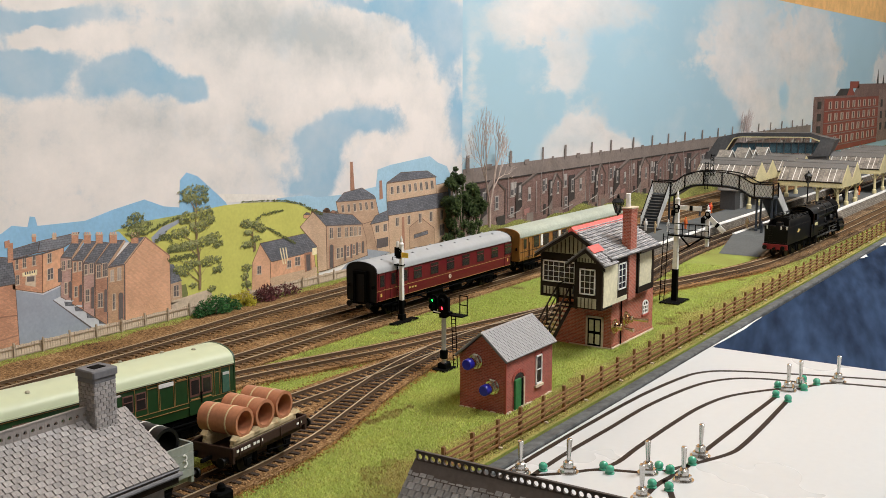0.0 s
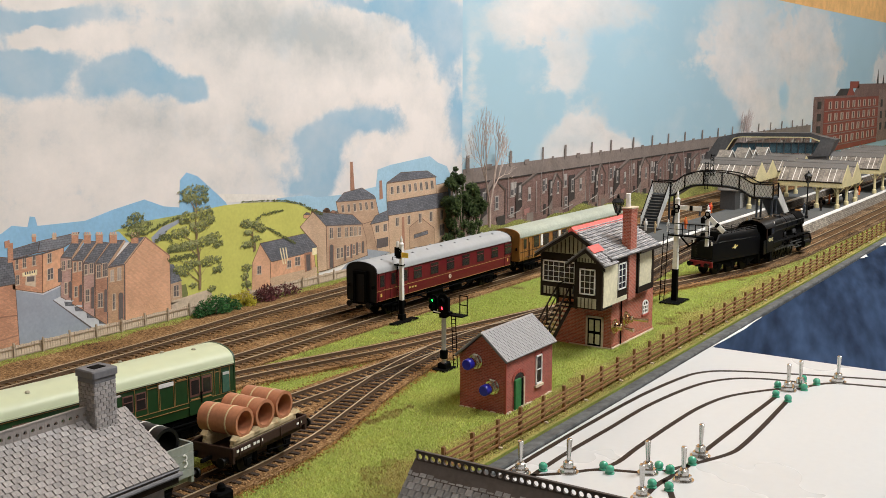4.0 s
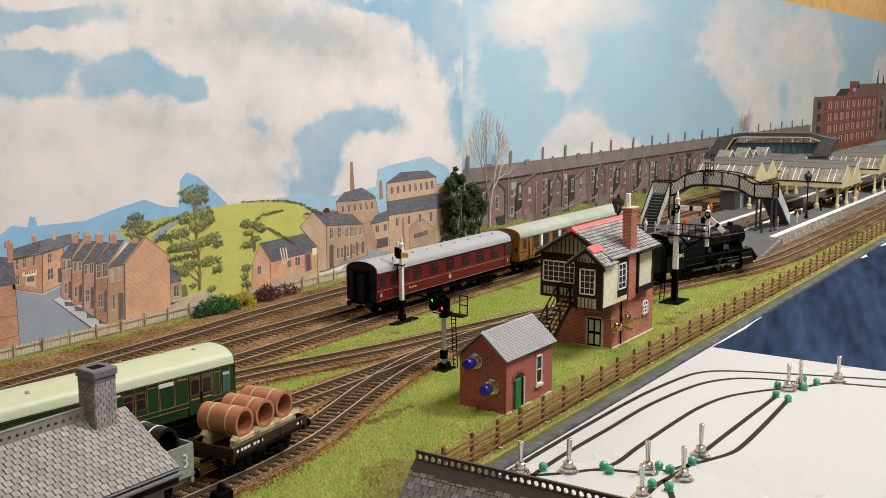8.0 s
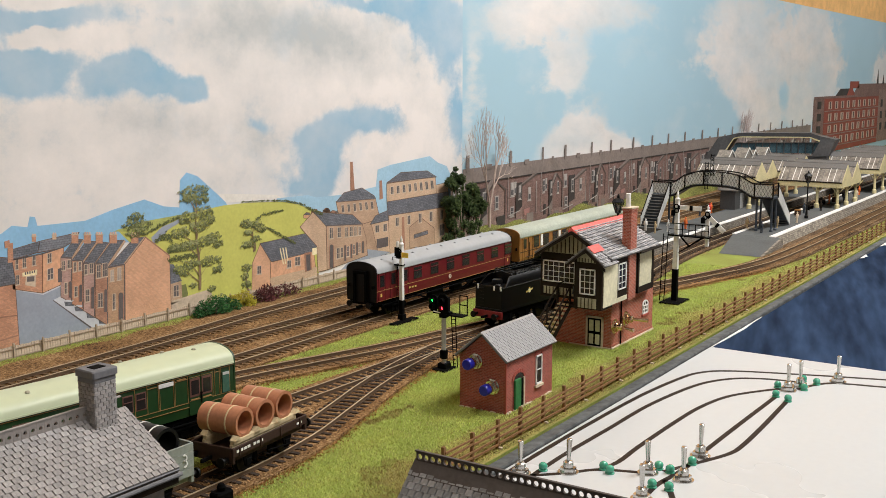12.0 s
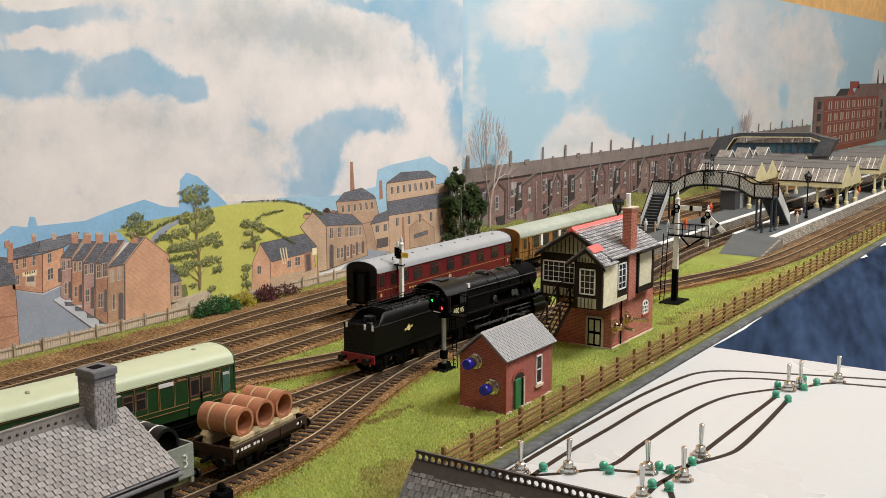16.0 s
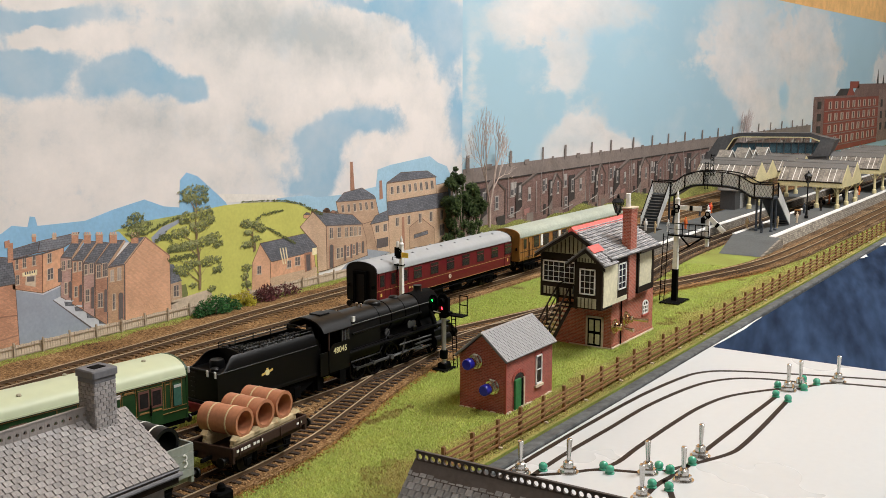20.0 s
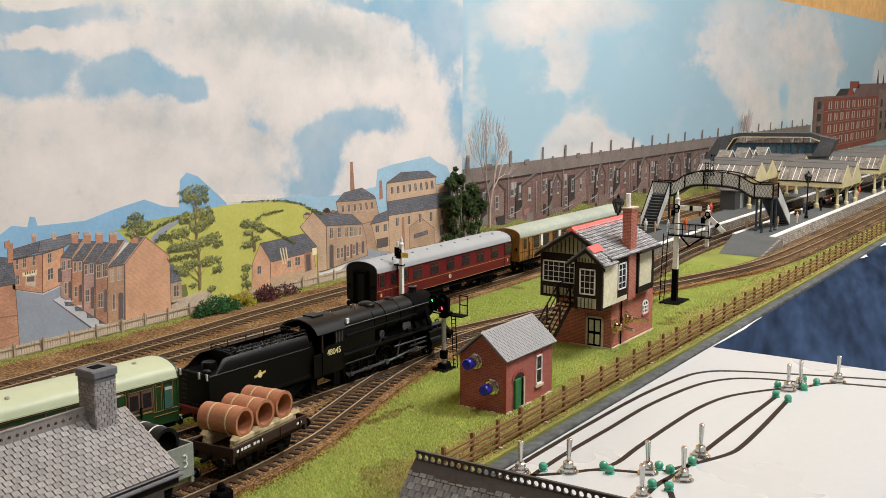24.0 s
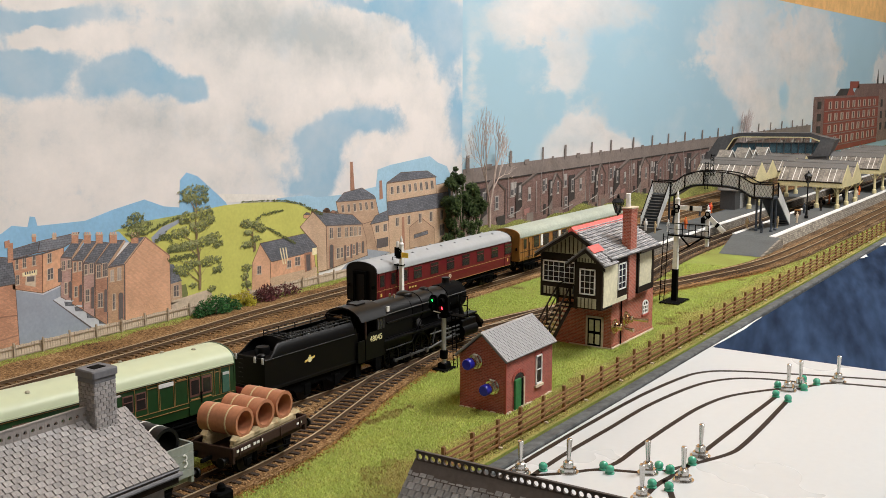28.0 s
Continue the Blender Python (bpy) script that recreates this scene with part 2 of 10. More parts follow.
def leaf_mat(name, dark, light, rough=0.8):
    """Colour that differs from leaf to leaf."""
    m = bpy.data.materials.new(name)
    m.use_nodes = True
    n, ln = m.node_tree.nodes, m.node_tree.links
    g, rp = n.new("ShaderNodeNewGeometry"), n.new("ShaderNodeValToRGB")
    no, co, ad, hf = n.new("ShaderNodeTexNoise"), n.new("ShaderNodeTexCoord"), n.new("ShaderNodeMath"), n.new("ShaderNodeMath")
    no.inputs["Scale"].default_value = 28
    ln.new(co.outputs["Object"], no.inputs["Vector"])
    ln.new(g.outputs["Random Per Island"], ad.inputs[0])
    ln.new(no.outputs[0], ad.inputs[1])
    hf.operation, hf.inputs[1].default_value = "MULTIPLY", 0.5
    ln.new(ad.outputs[0], hf.inputs[0])
    rp.color_ramp.elements[0].position, rp.color_ramp.elements[1].position = 0.2, 0.8
    rp.color_ramp.elements[0].color, rp.color_ramp.elements[1].color = (*dark, 1), (*light, 1)
    ln.new(hf.outputs[0], rp.inputs[0])
    ln.new(rp.outputs[0], n["Principled BSDF"].inputs["Base Color"])
    n["Principled BSDF"].inputs["Roughness"].default_value = rough
    n["Principled BSDF"].inputs["Specular IOR Level"].default_value = 0.2
    return m


M["brick_hut"] = brick_mat("brick_hut", (0.36, 0.085, 0.062), (0.42, 0.20, 0.16), 2.6, 1.15)
M["brick_box"] = brick_mat("brick_box", (0.40, 0.095, 0.055), (0.52, 0.36, 0.28), 2.8, 1.25)
M["brick_grey"] = mat("brick_grey", (0.33, 0.31, 0.30), 0.9, vary=0.15, grain=900, patch=80, bump=0.5, spread=0.5)
M["slate_piece"] = mat("slate_piece", (0.336, 0.315, 0.302), 0.85, vary=0.16, grain=900, patch=45, bump=0.4, spread=0.4)
M["slate_hut"] = mat("slate_hut", (0.31, 0.31, 0.31), 0.85, vary=0.10, grain=900, patch=60, bump=0.4, spread=0.22)
M["slate_dark_piece"] = mat("slate_dark_piece", (0.27, 0.27, 0.27), 0.85, vary=0.16, grain=900, patch=60, bump=0.4, spread=0.7)
M["slate_mixed"] = leaf_mat("slate_mixed", (0.20, 0.205, 0.215), (0.42, 0.415, 0.415), 0.8)


def stone_bed(name, colours, size):
    """Loose chippings: every cell its own tone, with gaps between and patches of damp and rust."""
    m = bpy.data.materials.new(name)
    m.use_nodes = True
    n, ln = m.node_tree.nodes, m.node_tree.links
    bsdf = n["Principled BSDF"]
    co, vo = n.new("ShaderNodeTexCoord"), n.new("ShaderNodeTexVoronoi")
    vo.inputs["Scale"].default_value = 1 / (size * U)
    ln.new(co.outputs["Object"], vo.inputs["Vector"])
    sep = n.new("ShaderNodeSeparateColor")
    ln.new(vo.outputs["Color"], sep.inputs[0])
    no = n.new("ShaderNodeTexNoise")
    no.inputs["Scale"].default_value, no.inputs["Detail"].default_value = 22, 4
    ln.new(co.outputs["Object"], no.inputs["Vector"])
    mixv = n.new("ShaderNodeMath")
    mixv.operation, mixv.inputs[1].default_value = "MULTIPLY_ADD", 0.7
    ln.new(sep.outputs[0], mixv.inputs[0])
    half = n.new("ShaderNodeMath")
    half.operation, half.inputs[1].default_value, half.inputs[2].default_value = "MULTIPLY_ADD", 1.1, -0.4
    ln.new(no.outputs[0], half.inputs[0])
    ln.new(half.outputs[0], mixv.inputs[2])
    rp = n.new("ShaderNodeValToRGB")
    els = rp.color_ramp.elements
    for k, c in enumerate(colours):
        e = els[k] if k < 2 else els.new(0.5)
        e.color = (*c, 1)
    for k in range(len(colours)):
        els[k].position = k / (len(colours) - 1)
    for k, c in enumerate(colours):
        els[k].color = (*c, 1)
    ln.new(mixv.outputs[0], rp.inputs[0])
    ln.new(rp.outputs[0], bsdf.inputs["Base Color"])
    bsdf.inputs["Roughness"].default_value = 0.95
    bsdf.inputs["Specular IOR Level"].default_value = 0.12
    b = n.new("ShaderNodeBump")
    b.inputs["Strength"].default_value, b.inputs["Distance"].default_value, b.invert = 1.0, 0.0012, True
    ln.new(vo.outputs["Distance"], b.inputs["Height"])
    ln.new(b.outputs[0], bsdf.inputs["Normal"])
    return m


M["ballast"] = stone_bed("ballast", ((0.045, 0.024, 0.010), (0.18, 0.098, 0.042), (0.29, 0.165, 0.070), (0.50, 0.33, 0.17)), 1.5)
M["ballast_mid"] = stone_bed("ballast_mid", ((0.030, 0.018, 0.009), (0.115, 0.068, 0.036), (0.20, 0.125, 0.066), (0.42, 0.29, 0.16)), 1.5)
M["ballast_dark"] = stone_bed("ballast_dark", ((0.025, 0.016, 0.009), (0.085, 0.055, 0.034), (0.155, 0.10, 0.06), (0.36, 0.25, 0.15)), 1.5)
M["edge_grey"] = mat("edge_grey", (0.09, 0.095, 0.095), 0.85, vary=0.35, grain=180, patch=40, bump=0.4)
M["stone_wall"] = brick_mat("stone_wall", (0.235, 0.205, 0.165), (0.10, 0.085, 0.068), 6.0, 2.6, 0.9, 0.35)


# ---------------------------------------------------------------- shape helpers, in drawing units
class Shape:
    """Collects corners and faces for one mesh."""

    def __init__(self):
        self.v, self.f = [], []

    def put(self, verts, faces):
        o = len(self.v)
        self.v += [tuple(p) for p in verts]
        self.f += [tuple(i + o for i in f) for f in faces]
        return self

    def box(self, x0, x1, y0, y1, z0, z1, c=0.0):
        """A block; c chamfers its upright and top edges."""
        if c <= 0:
            v = [(x, y, z) for z in (z0, z1) for x, y in ((x0, y0), (x1, y0), (x1, y1), (x0, y1))]
            return self.put(v, [(3, 2, 1, 0), (4, 5, 6, 7), (0, 1, 5, 4), (1, 2, 6, 5), (2, 3, 7, 6), (3, 0, 4, 7)])
        def ring(i, z):
            return [(x0 + c + i, y0 + i, z), (x1 - c - i, y0 + i, z), (x1 - i, y0 + c + i, z), (x1 - i, y1 - c - i, z),
                    (x1 - c - i, y1 - i, z), (x0 + c + i, y1 - i, z), (x0 + i, y1 - c - i, z), (x0 + i, y0 + c + i, z)]
        v = ring(0, z0) + ring(0, z1 - c) + ring(c * 0.7, z1)
        f = [tuple(range(7, -1, -1)), tuple(range(16, 24))]
        for k in (0, 8):
            f += [(k + i, k + (i + 1) % 8, k + 8 + (i + 1) % 8, k + 8 + i) for i in range(8)]
        return self.put(v, f)

    def prism(self, poly, axis, a, b):
        """A flat outline drawn out from a to b along axis. Outline axes: x -> (y, z), y -> (x, z), z -> (x, y)."""
        def at(p, t):
            return {"x": (t, p[0], p[1]), "y": (p[0], t, p[1]), "z": (p[0], p[1], t)}[axis]
        n = len(poly)
        area = sum(poly[i][0] * poly[(i + 1) % n][1] - poly[(i + 1) % n][0] * poly[i][1] for i in range(n))
        if (area < 0) != (axis == "y"):
            poly = poly[::-1]
        v = [at(p, a) for p in poly] + [at(p, b) for p in poly]
        f = [tuple(range(n - 1, -1, -1)), tuple(range(n, 2 * n))] + [(i, (i + 1) % n, n + (i + 1) % n, n + i) for i in range(n)]
        return self.put(v, f)

    def rod(self, p, q, r, n=8, r2=None, cap=True):
        p, q = Vector(p), Vector(q)
        d = (q - p).normalized()
        u = d.orthogonal().normalized()
        w = d.cross(u)
        v = []
        for c, s in ((p, r), (q, r if r2 is None else r2)):
            v += [c + (u * math.cos(2 * math.pi * i / n) + w * math.sin(2 * math.pi * i / n)) * s for i in range(n)]
        f = [(i, (i + 1) % n, n + (i + 1) % n, n + i) for i in range(n)]
        if cap:
            f += [tuple(range(n - 1, -1, -1)), tuple(range(n, 2 * n))]
        return self.put(v, f)

    def turned(self, rings, n=12, axis="z", at=(0, 0, 0)):
        """A turned solid from (radius, height) rings."""
        v, f = [], []
        for r, h in rings:
            for i in range(n):
                a, b = r * math.cos(2 * math.pi * i / n), r * math.sin(2 * math.pi * i / n)
                p = {"z": (a, b, h), "x": (h, a, b), "y": (b, h, a)}[axis]
                v.append((p[0] + at[0], p[1] + at[1], p[2] + at[2]))
        for k in range(len(rings) - 1):
            f += [(k * n + i, k * n + (i + 1) % n, (k + 1) * n + (i + 1) % n, (k + 1) * n + i) for i in range(n)]
        f += [tuple(range(n - 1, -1, -1)), tuple(range((len(rings) - 1) * n, len(rings) * n))]
        return self.put(v, f)

    def tube(self, p, q, r, ri, n=18):
        """A pipe with an open bore."""
        p, q = Vector(p), Vector(q)
        d = (q - p).normalized()
        u = d.orthogonal().normalized()
        w = d.cross(u)
        v = []
        for c, s in ((p, r), (q, r), (q, ri), (p, ri)):
            v += [c + (u * math.cos(2 * math.pi * i / n) + w * math.sin(2 * math.pi * i / n)) * s for i in range(n)]
        f = []
        for k in range(4):
            a, b = k * n, ((k + 1) % 4) * n
            f += [(a + i, a + (i + 1) % n, b + (i + 1) % n, b + i) for i in range(n)]
        return self.put(v, f)


def part(name, shape, material, parent=None, label="", smooth=False, at=None):
    """One mesh from a Shape, under its thing or under a part."""
    me = bpy.data.meshes.new(name)
    me.from_pydata([(x * U, y * U, z * U) for x, y, z in shape.v], [], shape.f)
    me.materials.append(M[material])
    if smooth:
        me.set_sharp_from_angle(angle=radians(40))
        me.polygons.foreach_set("use_smooth", [True] * len(me.polygons))
    ob = new(name, me)
    if parent:
        ob.parent = parent
    if at is not None:
        ob.matrix_basis = at
    if label:
        ob["label"] = label
    return ob


def again(ob, m, parent=None):
    """Another piece on the same mesh."""
    o = ob.copy()
    scene.collection.objects.link(o)
    o.parent = parent or ob.parent
    o.matrix_basis = m
    return o


def mm(x, y, z=0.0, rz=0.0, rx=0.0, ry=0.0):
    return pose(x * U, y * U, z * U, rx, ry, rz)


def thing(name, label, category, x=0.0, y=0.0, z=0.0, rz=0.0, group="", kind=""):
    e = new(name)
    e.empty_display_size = 0.01
    e.matrix_basis = mm(x, y, z, rz)
    return tagged(e, label, category, group, kind)


def structure(name, shape, material, label="", smooth=False):
    return tagged(part(name, shape, material, None, label, smooth), kind="structure")


def curve_through(points):
    """A smooth height-over-length function through (x, y) knots that never overshoots."""
    xs = [p[0] for p in points]
    ys = [p[1] for p in points]
    h = [b - a for a, b in zip(xs, xs[1:])]
    d = [(b - a) / k for a, b, k in zip(ys, ys[1:], h)]
    g = [d[0]]
    for i in range(1, len(xs) - 1):
        if d[i - 1] * d[i] > 0:
            w1, w2 = 2 * h[i] + h[i - 1], h[i] + 2 * h[i - 1]
            g.append((w1 + w2) / (w1 / d[i - 1] + w2 / d[i]))
        else:
            g.append(0.0)
    g.append(d[-1])

    def f(x):
        i = 0
        while i < len(h) - 1 and x > xs[i + 1]:
            i += 1
        t = (x - xs[i]) / h[i]
        if t < 0 or t > 1:
            return ys[i] + d[i] * (x - xs[i]) if t < 0 else ys[i + 1] + d[i] * (x - xs[i + 1])
        return (ys[i] * (1 + 2 * t) * (1 - t) ** 2 + g[i] * h[i] * t * (1 - t) ** 2
                + ys[i + 1] * t * t * (3 - 2 * t) + g[i + 1] * h[i] * t * t * (t - 1))
    return f


# ---------------------------------------------------------------- the room and the boards
structure("floor", Shape().box(-1200, 5200, -1800, 900, -950, -900), "floorboard", "dark boarded floor of the railway room")
structure("ceiling", Shape().box(-1200, 5200, -1800, 900, 1700, 1750), "plaster", "plain white ceiling")
structure("wall_north", Shape().box(-1200, 5200, 812, 900, -900, 1700), "peach", "peach painted wall behind the backdrop")
structure("wall_south", Shape().box(-1200, 5200, -1800, -1750, -900, 1700), "plaster", "plain white wall")
structure("wall_west", Shape().box(-1200, -1150, -1750, 812, -900, 1700), "plaster", "plain white wall")
structure("wall_east", Shape().box(5150, 5200, -1750, 812, -900, 1700), "plaster", "plain white wall")
# glowing panels added out of view, one above each lamp
for lx, ly, lw in ((1400 / 0.96, -280 / 0.96, 280), (3500 / 0.96, -300 / 0.96, 280), (300 / 0.96, -450 / 0.96, 310)):
    cl = thing("ceiling_light", "square white ceiling panel, added out of view above a lamp", "ceiling light", lx, ly, 1700, group="ceiling lights")
    part("housing", Shape().box(-lw - 20, lw + 20, -lw - 20, lw + 20, -60, 0, 6), "white", cl)
    part("diffuser", Shape().box(-lw, lw, -lw, lw, -66, -60), "lamp_diffuser", cl, "glowing white diffuser")

BLUE_LEFT = [(573, 243, 47, 21, 0.5), (675, 236, 40, 16, 0.3), (905, 149, 43, 38, 0.35), (602, 290, 64, 10, 1.0), (578, 270, 25, 9, -0.9), (599, 299, 29, 4, -0.5), (553, 265, 20, 14, 0.7), (568, 240, 34, 16, 0.95), (600, 220, 30, 9, 0.4), (664, 232, 22, 12, 0.9), (696, 234, 25, 11, 0.9), (728, 225, 27, 10, 0.95), (752, 214, 15, 9, 0.7), (658, 211, 29, 13, 0.45), (854, 190, 16, 6, 0.45), (1057, 184, 55, 14, 1.2), (996, 175, 48, 15, 1.1), (940, 172, 37, 12, 1.0), (962, 146, 34, 20, 0.95), (955, 113, 26, 18, 0.8), (913, 110, 29, 10, 0.4), (1088, 324, 118, 10, 0.9), (1188, 314, 67, 29, 1.1), (1222, 275, 42, 34, 1.0), (1238, 188, 20, 38, 0.85)]
GREY_LEFT = [(830, 283, 101, 26, 0.8), (947, 274, 109, 25, 1.0), (1031, 300, 88, 23, 0.6), (1087, 247, 71, 28, 0.5), (724, 181, 65, 19, 0.5), (842, 177, 78, 17, 0.7), (683, 194, 40, 16, 0.5), (661, 274, 39, 15, -0.3), (569, 142, 50, 29, -0.4), (1030, 220, 89, 13, -0.6), (1136, 146, 64, 22, -0.5)]
CLOUD_RIGHT = [(1580, 351, 141, 36, 0.8), (1754, 356, 141, 34, 0.85), (1431, 338, 87, 37, 0.6), (1381, 299, 58, 32, 0.45), (1574, 256, 68, 43, 0.85), (1535, 225, 78, 18, 0.4), (1287, 273, 24, 47, 0.55), (1319, 202, 47, 24, 0.3), (1630, 148, 73, 34, 1.2), (1590, 119, 99, 24, 1.2), (1721, 114, 98, 26, 1.1), (1870, 107, 66, 19, 0.5), (2053, 113, 67, 14, 0.5), (1273, 155, 24, 32, 0.5), (2468, 337, 204, 95, 1.3), (2589, 235, 169, 67, 1.1), (2648, 145, 129, 44, 0.9), (3058, 320, 222, 114, 1.2), (3142, 203, 216, 79, 1.0), (2921, 153, 218, 36, 0.9), (2801, 185, 46, 38, -0.9), (3967, 265, 129, 58, 0.9), (2180, 281, 100, 46, 0.2)]
GREY_RIGHT = [(1560, 150, 160, 40, 0.3), (2600, 160, 260, 80, 0.3)]
M["sky_left"] = sky_print("sky_left", (0.27, 0.46, 0.61), BLUE_LEFT, GREY_LEFT, False)
M["sky_right"] = sky_print("sky_right", (0.38, 0.56, 0.66), CLOUD_RIGHT, GREY_RIGHT, True)
structure("backdrop_1", Shape().box(-600, 1256, 800, 803, -20, 428), "sky_left", "printed paper sky of heaped cream clouds on blue")
structure("backdrop_2", Shape().box(1240, 5140, 803.6, 806, -20, 428), "sky_right", "printed paper sky, blue with tall pale clouds")

structure("ground", Shape().box(-600, 5100, 323, 800, -18, 0), "grass_ground", "layout board under turf and earth")
structure("ground_front", Shape().box(-600, 470, -300, 322.5, -18, -0.4), "asphalt", "grey yard at the front of the layout")
structure("board_edge", Shape().box(470.5, 5100, 313.5, 322.6, -22, -1.2, 1.0), "edge_grey", "dark grey painted edge of the layout board")

# ---------------------------------------------------------------- tracks
LOCO_LINE = curve_through([(-200, 576), (300, 522), (420, 509.2), (480, 502.4), (540, 500.2), (620, 498), (780, 496.5), (880, 490.5), (980, 479), (1060, 464.3), (1110, 451.8), (1163, 436.4), (1213, 422.7),
                           (1275, 406.4), (1351, 394.8), (1440, 390.8), (1600, 388.9), (1900, 388), (5100, 387)])
SIDING = curve_through([(-200, 434), (395, 434.5), (440, 435.5), (500, 443), (560, 459), (620, 476), (680, 489), (740, 496), (800, 496)])
LOOP = curve_through([(-200, 640), (200, 625), (420, 607), (588, 576.5), (650, 557.5), (724, 535), (790, 520), (850, 507), (930, 488), (960, 480)])
PLATFORM_LINE = curve_through([(930, 483), (1000, 478), (1100, 482), (1200, 497), (1300, 510), (1400, 516), (1600, 517), (5100, 517)])
BACK_LINE = curve_through([(-200, 708), (456, 706), (640, 713), (760, 722), (900, 725), (5100, 725)])
MIDDLE_LINE = curve_through([(-200, 667), (640, 667), (830, 663), (1000, 663), (5100, 663)])
COACH_LINE = curve_through([(-200, 614), (640, 614), (800, 618), (5100, 622)])

SLEEPER = Shape().box(-1.7, 1.7, -15, 15, 1.2, 3.3, 0.4)


def strip(line, x0, x1, off0, off1, z0, z1, step=12.0):
    """A bar that follows a line: its cross-section is off0..off1 by z0..z1."""
    s = Shape()
    n = max(2, int((x1 - x0) / step))
    for i in range(n + 1):
        x = x0 + (x1 - x0) * i / n
        t = (line(x + 2) - line(x - 2)) / 4
        k = 1 / math.hypot(1, t)
        for o, z in ((off0, z0), (off1, z0), (off1, z1), (off0, z1)):
            s.v.append((x - t * k * o, line(x) + k * o, z))
    for i in range(n):
        for j in range(4):
            s.f.append((i * 4 + j, i * 4 + (j + 1) % 4, i * 4 + 4 + (j + 1) % 4, i * 4 + 4 + j))
    s.f += [(3, 2, 1, 0), tuple(n * 4 + j for j in range(4))]
    return s


def track(line, x0, x1, near, label, bed=2.75, rails=(-8.25, 8.25), wood="sleeper", stones="ballast_dark"):
    tr = thing("railway_track", label, "railway track", kind="structure")
    for o in rails:
        r = part("rail", strip(line, x0, x1, o - 0.65, o + 0.65, 3.2, 3.7), "rail_rust", tr)
        part("web", strip(line, x0, x1, o - 0.3, o + 0.3, 3.7, 5.55), "rail_rust", r)
        part("head", strip(line, x0, x1, o - 0.36, o + 0.36, 5.5, 6.0), "rail_top", r, "bare worn steel rail head")
    if bed:
        part("ballast_bed", strip(line, x0, x1, -21, 21, 0.0, bed), stones, tr)
    rng = random.Random(int(x0 * 7 + x1))
    first, rest = None, Shape()
    x = x0 + 4
    while x < x1:
        t = (line(x + 2) - line(x - 2)) / 4
        turn = math.degrees(math.atan(t)) + rng.uniform(-1.2, 1.2)
        m = mm(x, line(x), rng.uniform(-0.15, 0.1), turn)
        if x < near:
            if first is None:
                first = part("sleeper", SLEEPER, wood, tr, at=m)
            else:
                again(first, m)
        else:
            c, s = math.cos(radians(turn)), math.sin(radians(turn))
            b = Shape().box(-1.7, 1.7, -15, 15, 1.2, 3.4)
            rest.put([(x + c * p[0] - s * p[1], line(x) + s * p[0] + c * p[1], p[2]) for p in b.v], b.f)
        x += 7.8 * math.cos(math.atan(t))
    if rest.v:
        tagged(part("sleepers", rest, wood, tr), kind="stuff")
    return tr


structure("ballast_field", Shape().box(-600, 2600, 594, 776, 0.0, 2.1), "ballast", "brown ballast spread under the back tracks")
structure("ballast_yard", Shape().prism([(1290, 392), (1400, 369), (1700, 361), (4300, 358), (4300, 424), (1480, 424), (1395, 408)], "z", 0.0, 1.2), "ballast_dark", "brown ballast beside the near platform")
structure("ballast_bay", Shape().prism([(1120, 488), (1290, 492), (1400, 499), (4300, 499), (4300, 537), (1290, 537), (1180, 512)], "z", 0.0, 1.3), "ballast", "brown ballast between the platforms")
track(BACK_LINE, 300, 2600, 1000, "weathered track on brown ballast along the backdrop fence", 0, wood="sleeper_pale")
track(MIDDLE_LINE, 300, 2600, 900, "weathered track on brown ballast", 0, wood="sleeper_pale")
track(COACH_LINE, 300, 1392, 900, "weathered track on brown ballast under the standing carriages", 0, wood="sleeper_pale")
track(LOOP, 300, 955, 955, "curving loop track with bright rails", 2.6, wood="sleeper_pale", stones="ballast")
track(LOCO_LINE, 100, 1310, 1310, "main track that curves past the signal box", stones="ballast")
track(LOCO_LINE, 1310, 4400, 1600, "main track along the near platform on pale brown ballast", wood="sleeper_pale", stones="ballast_mid")
track(SIDING, 200, 735, 735, "siding track that joins the main track at a point", 2.5, stones="ballast")
track(PLATFORM_LINE, 935, 4300, 1500, "platform track between the stone platforms", 2.4)

# ---------------------------------------------------------------- fences
fe = thing("lineside_fence", "weathered brown wooden fence of posts and four rails", "fence", 500, 331)
post = part("post", Shape().box(-1.15, 1.15, -1.1, 1.1, -0.5, 19.5, 0.3), "fence_wood", fe)
bar = part("rail", Shape().box(0, 30.8, -1.9, -1.1, -0.65, 0.65), "fence_wood", fe, at=mm(0, 0, 4))
foot = part("foot_strut", Shape().box(-0.8, 0.8, -4.2, -1.2, -0.5, 1.6, 0.3), "picket", fe, "pale chipped base of a post")
rng = random.Random(5)
for i in range(64):
    lean = rng.uniform(-2.5, 2.5)
    if i:
        again(post, mm(i * 30.8, rng.uniform(-0.6, 0.6), 0, 0, 0, lean))
        if i % 2 == 0:
            again(foot, mm(i * 30.8, 0, 0))
    for k, z in enumerate((3.6, 7.6, 11.6, 15.4)):
        if i or k:
            again(bar, mm(i * 30.8, rng.uniform(-0.25, 0.25), z + rng.uniform(-0.4, 0.4), 0, 0, rng.uniform(-1.0, 1.0)))

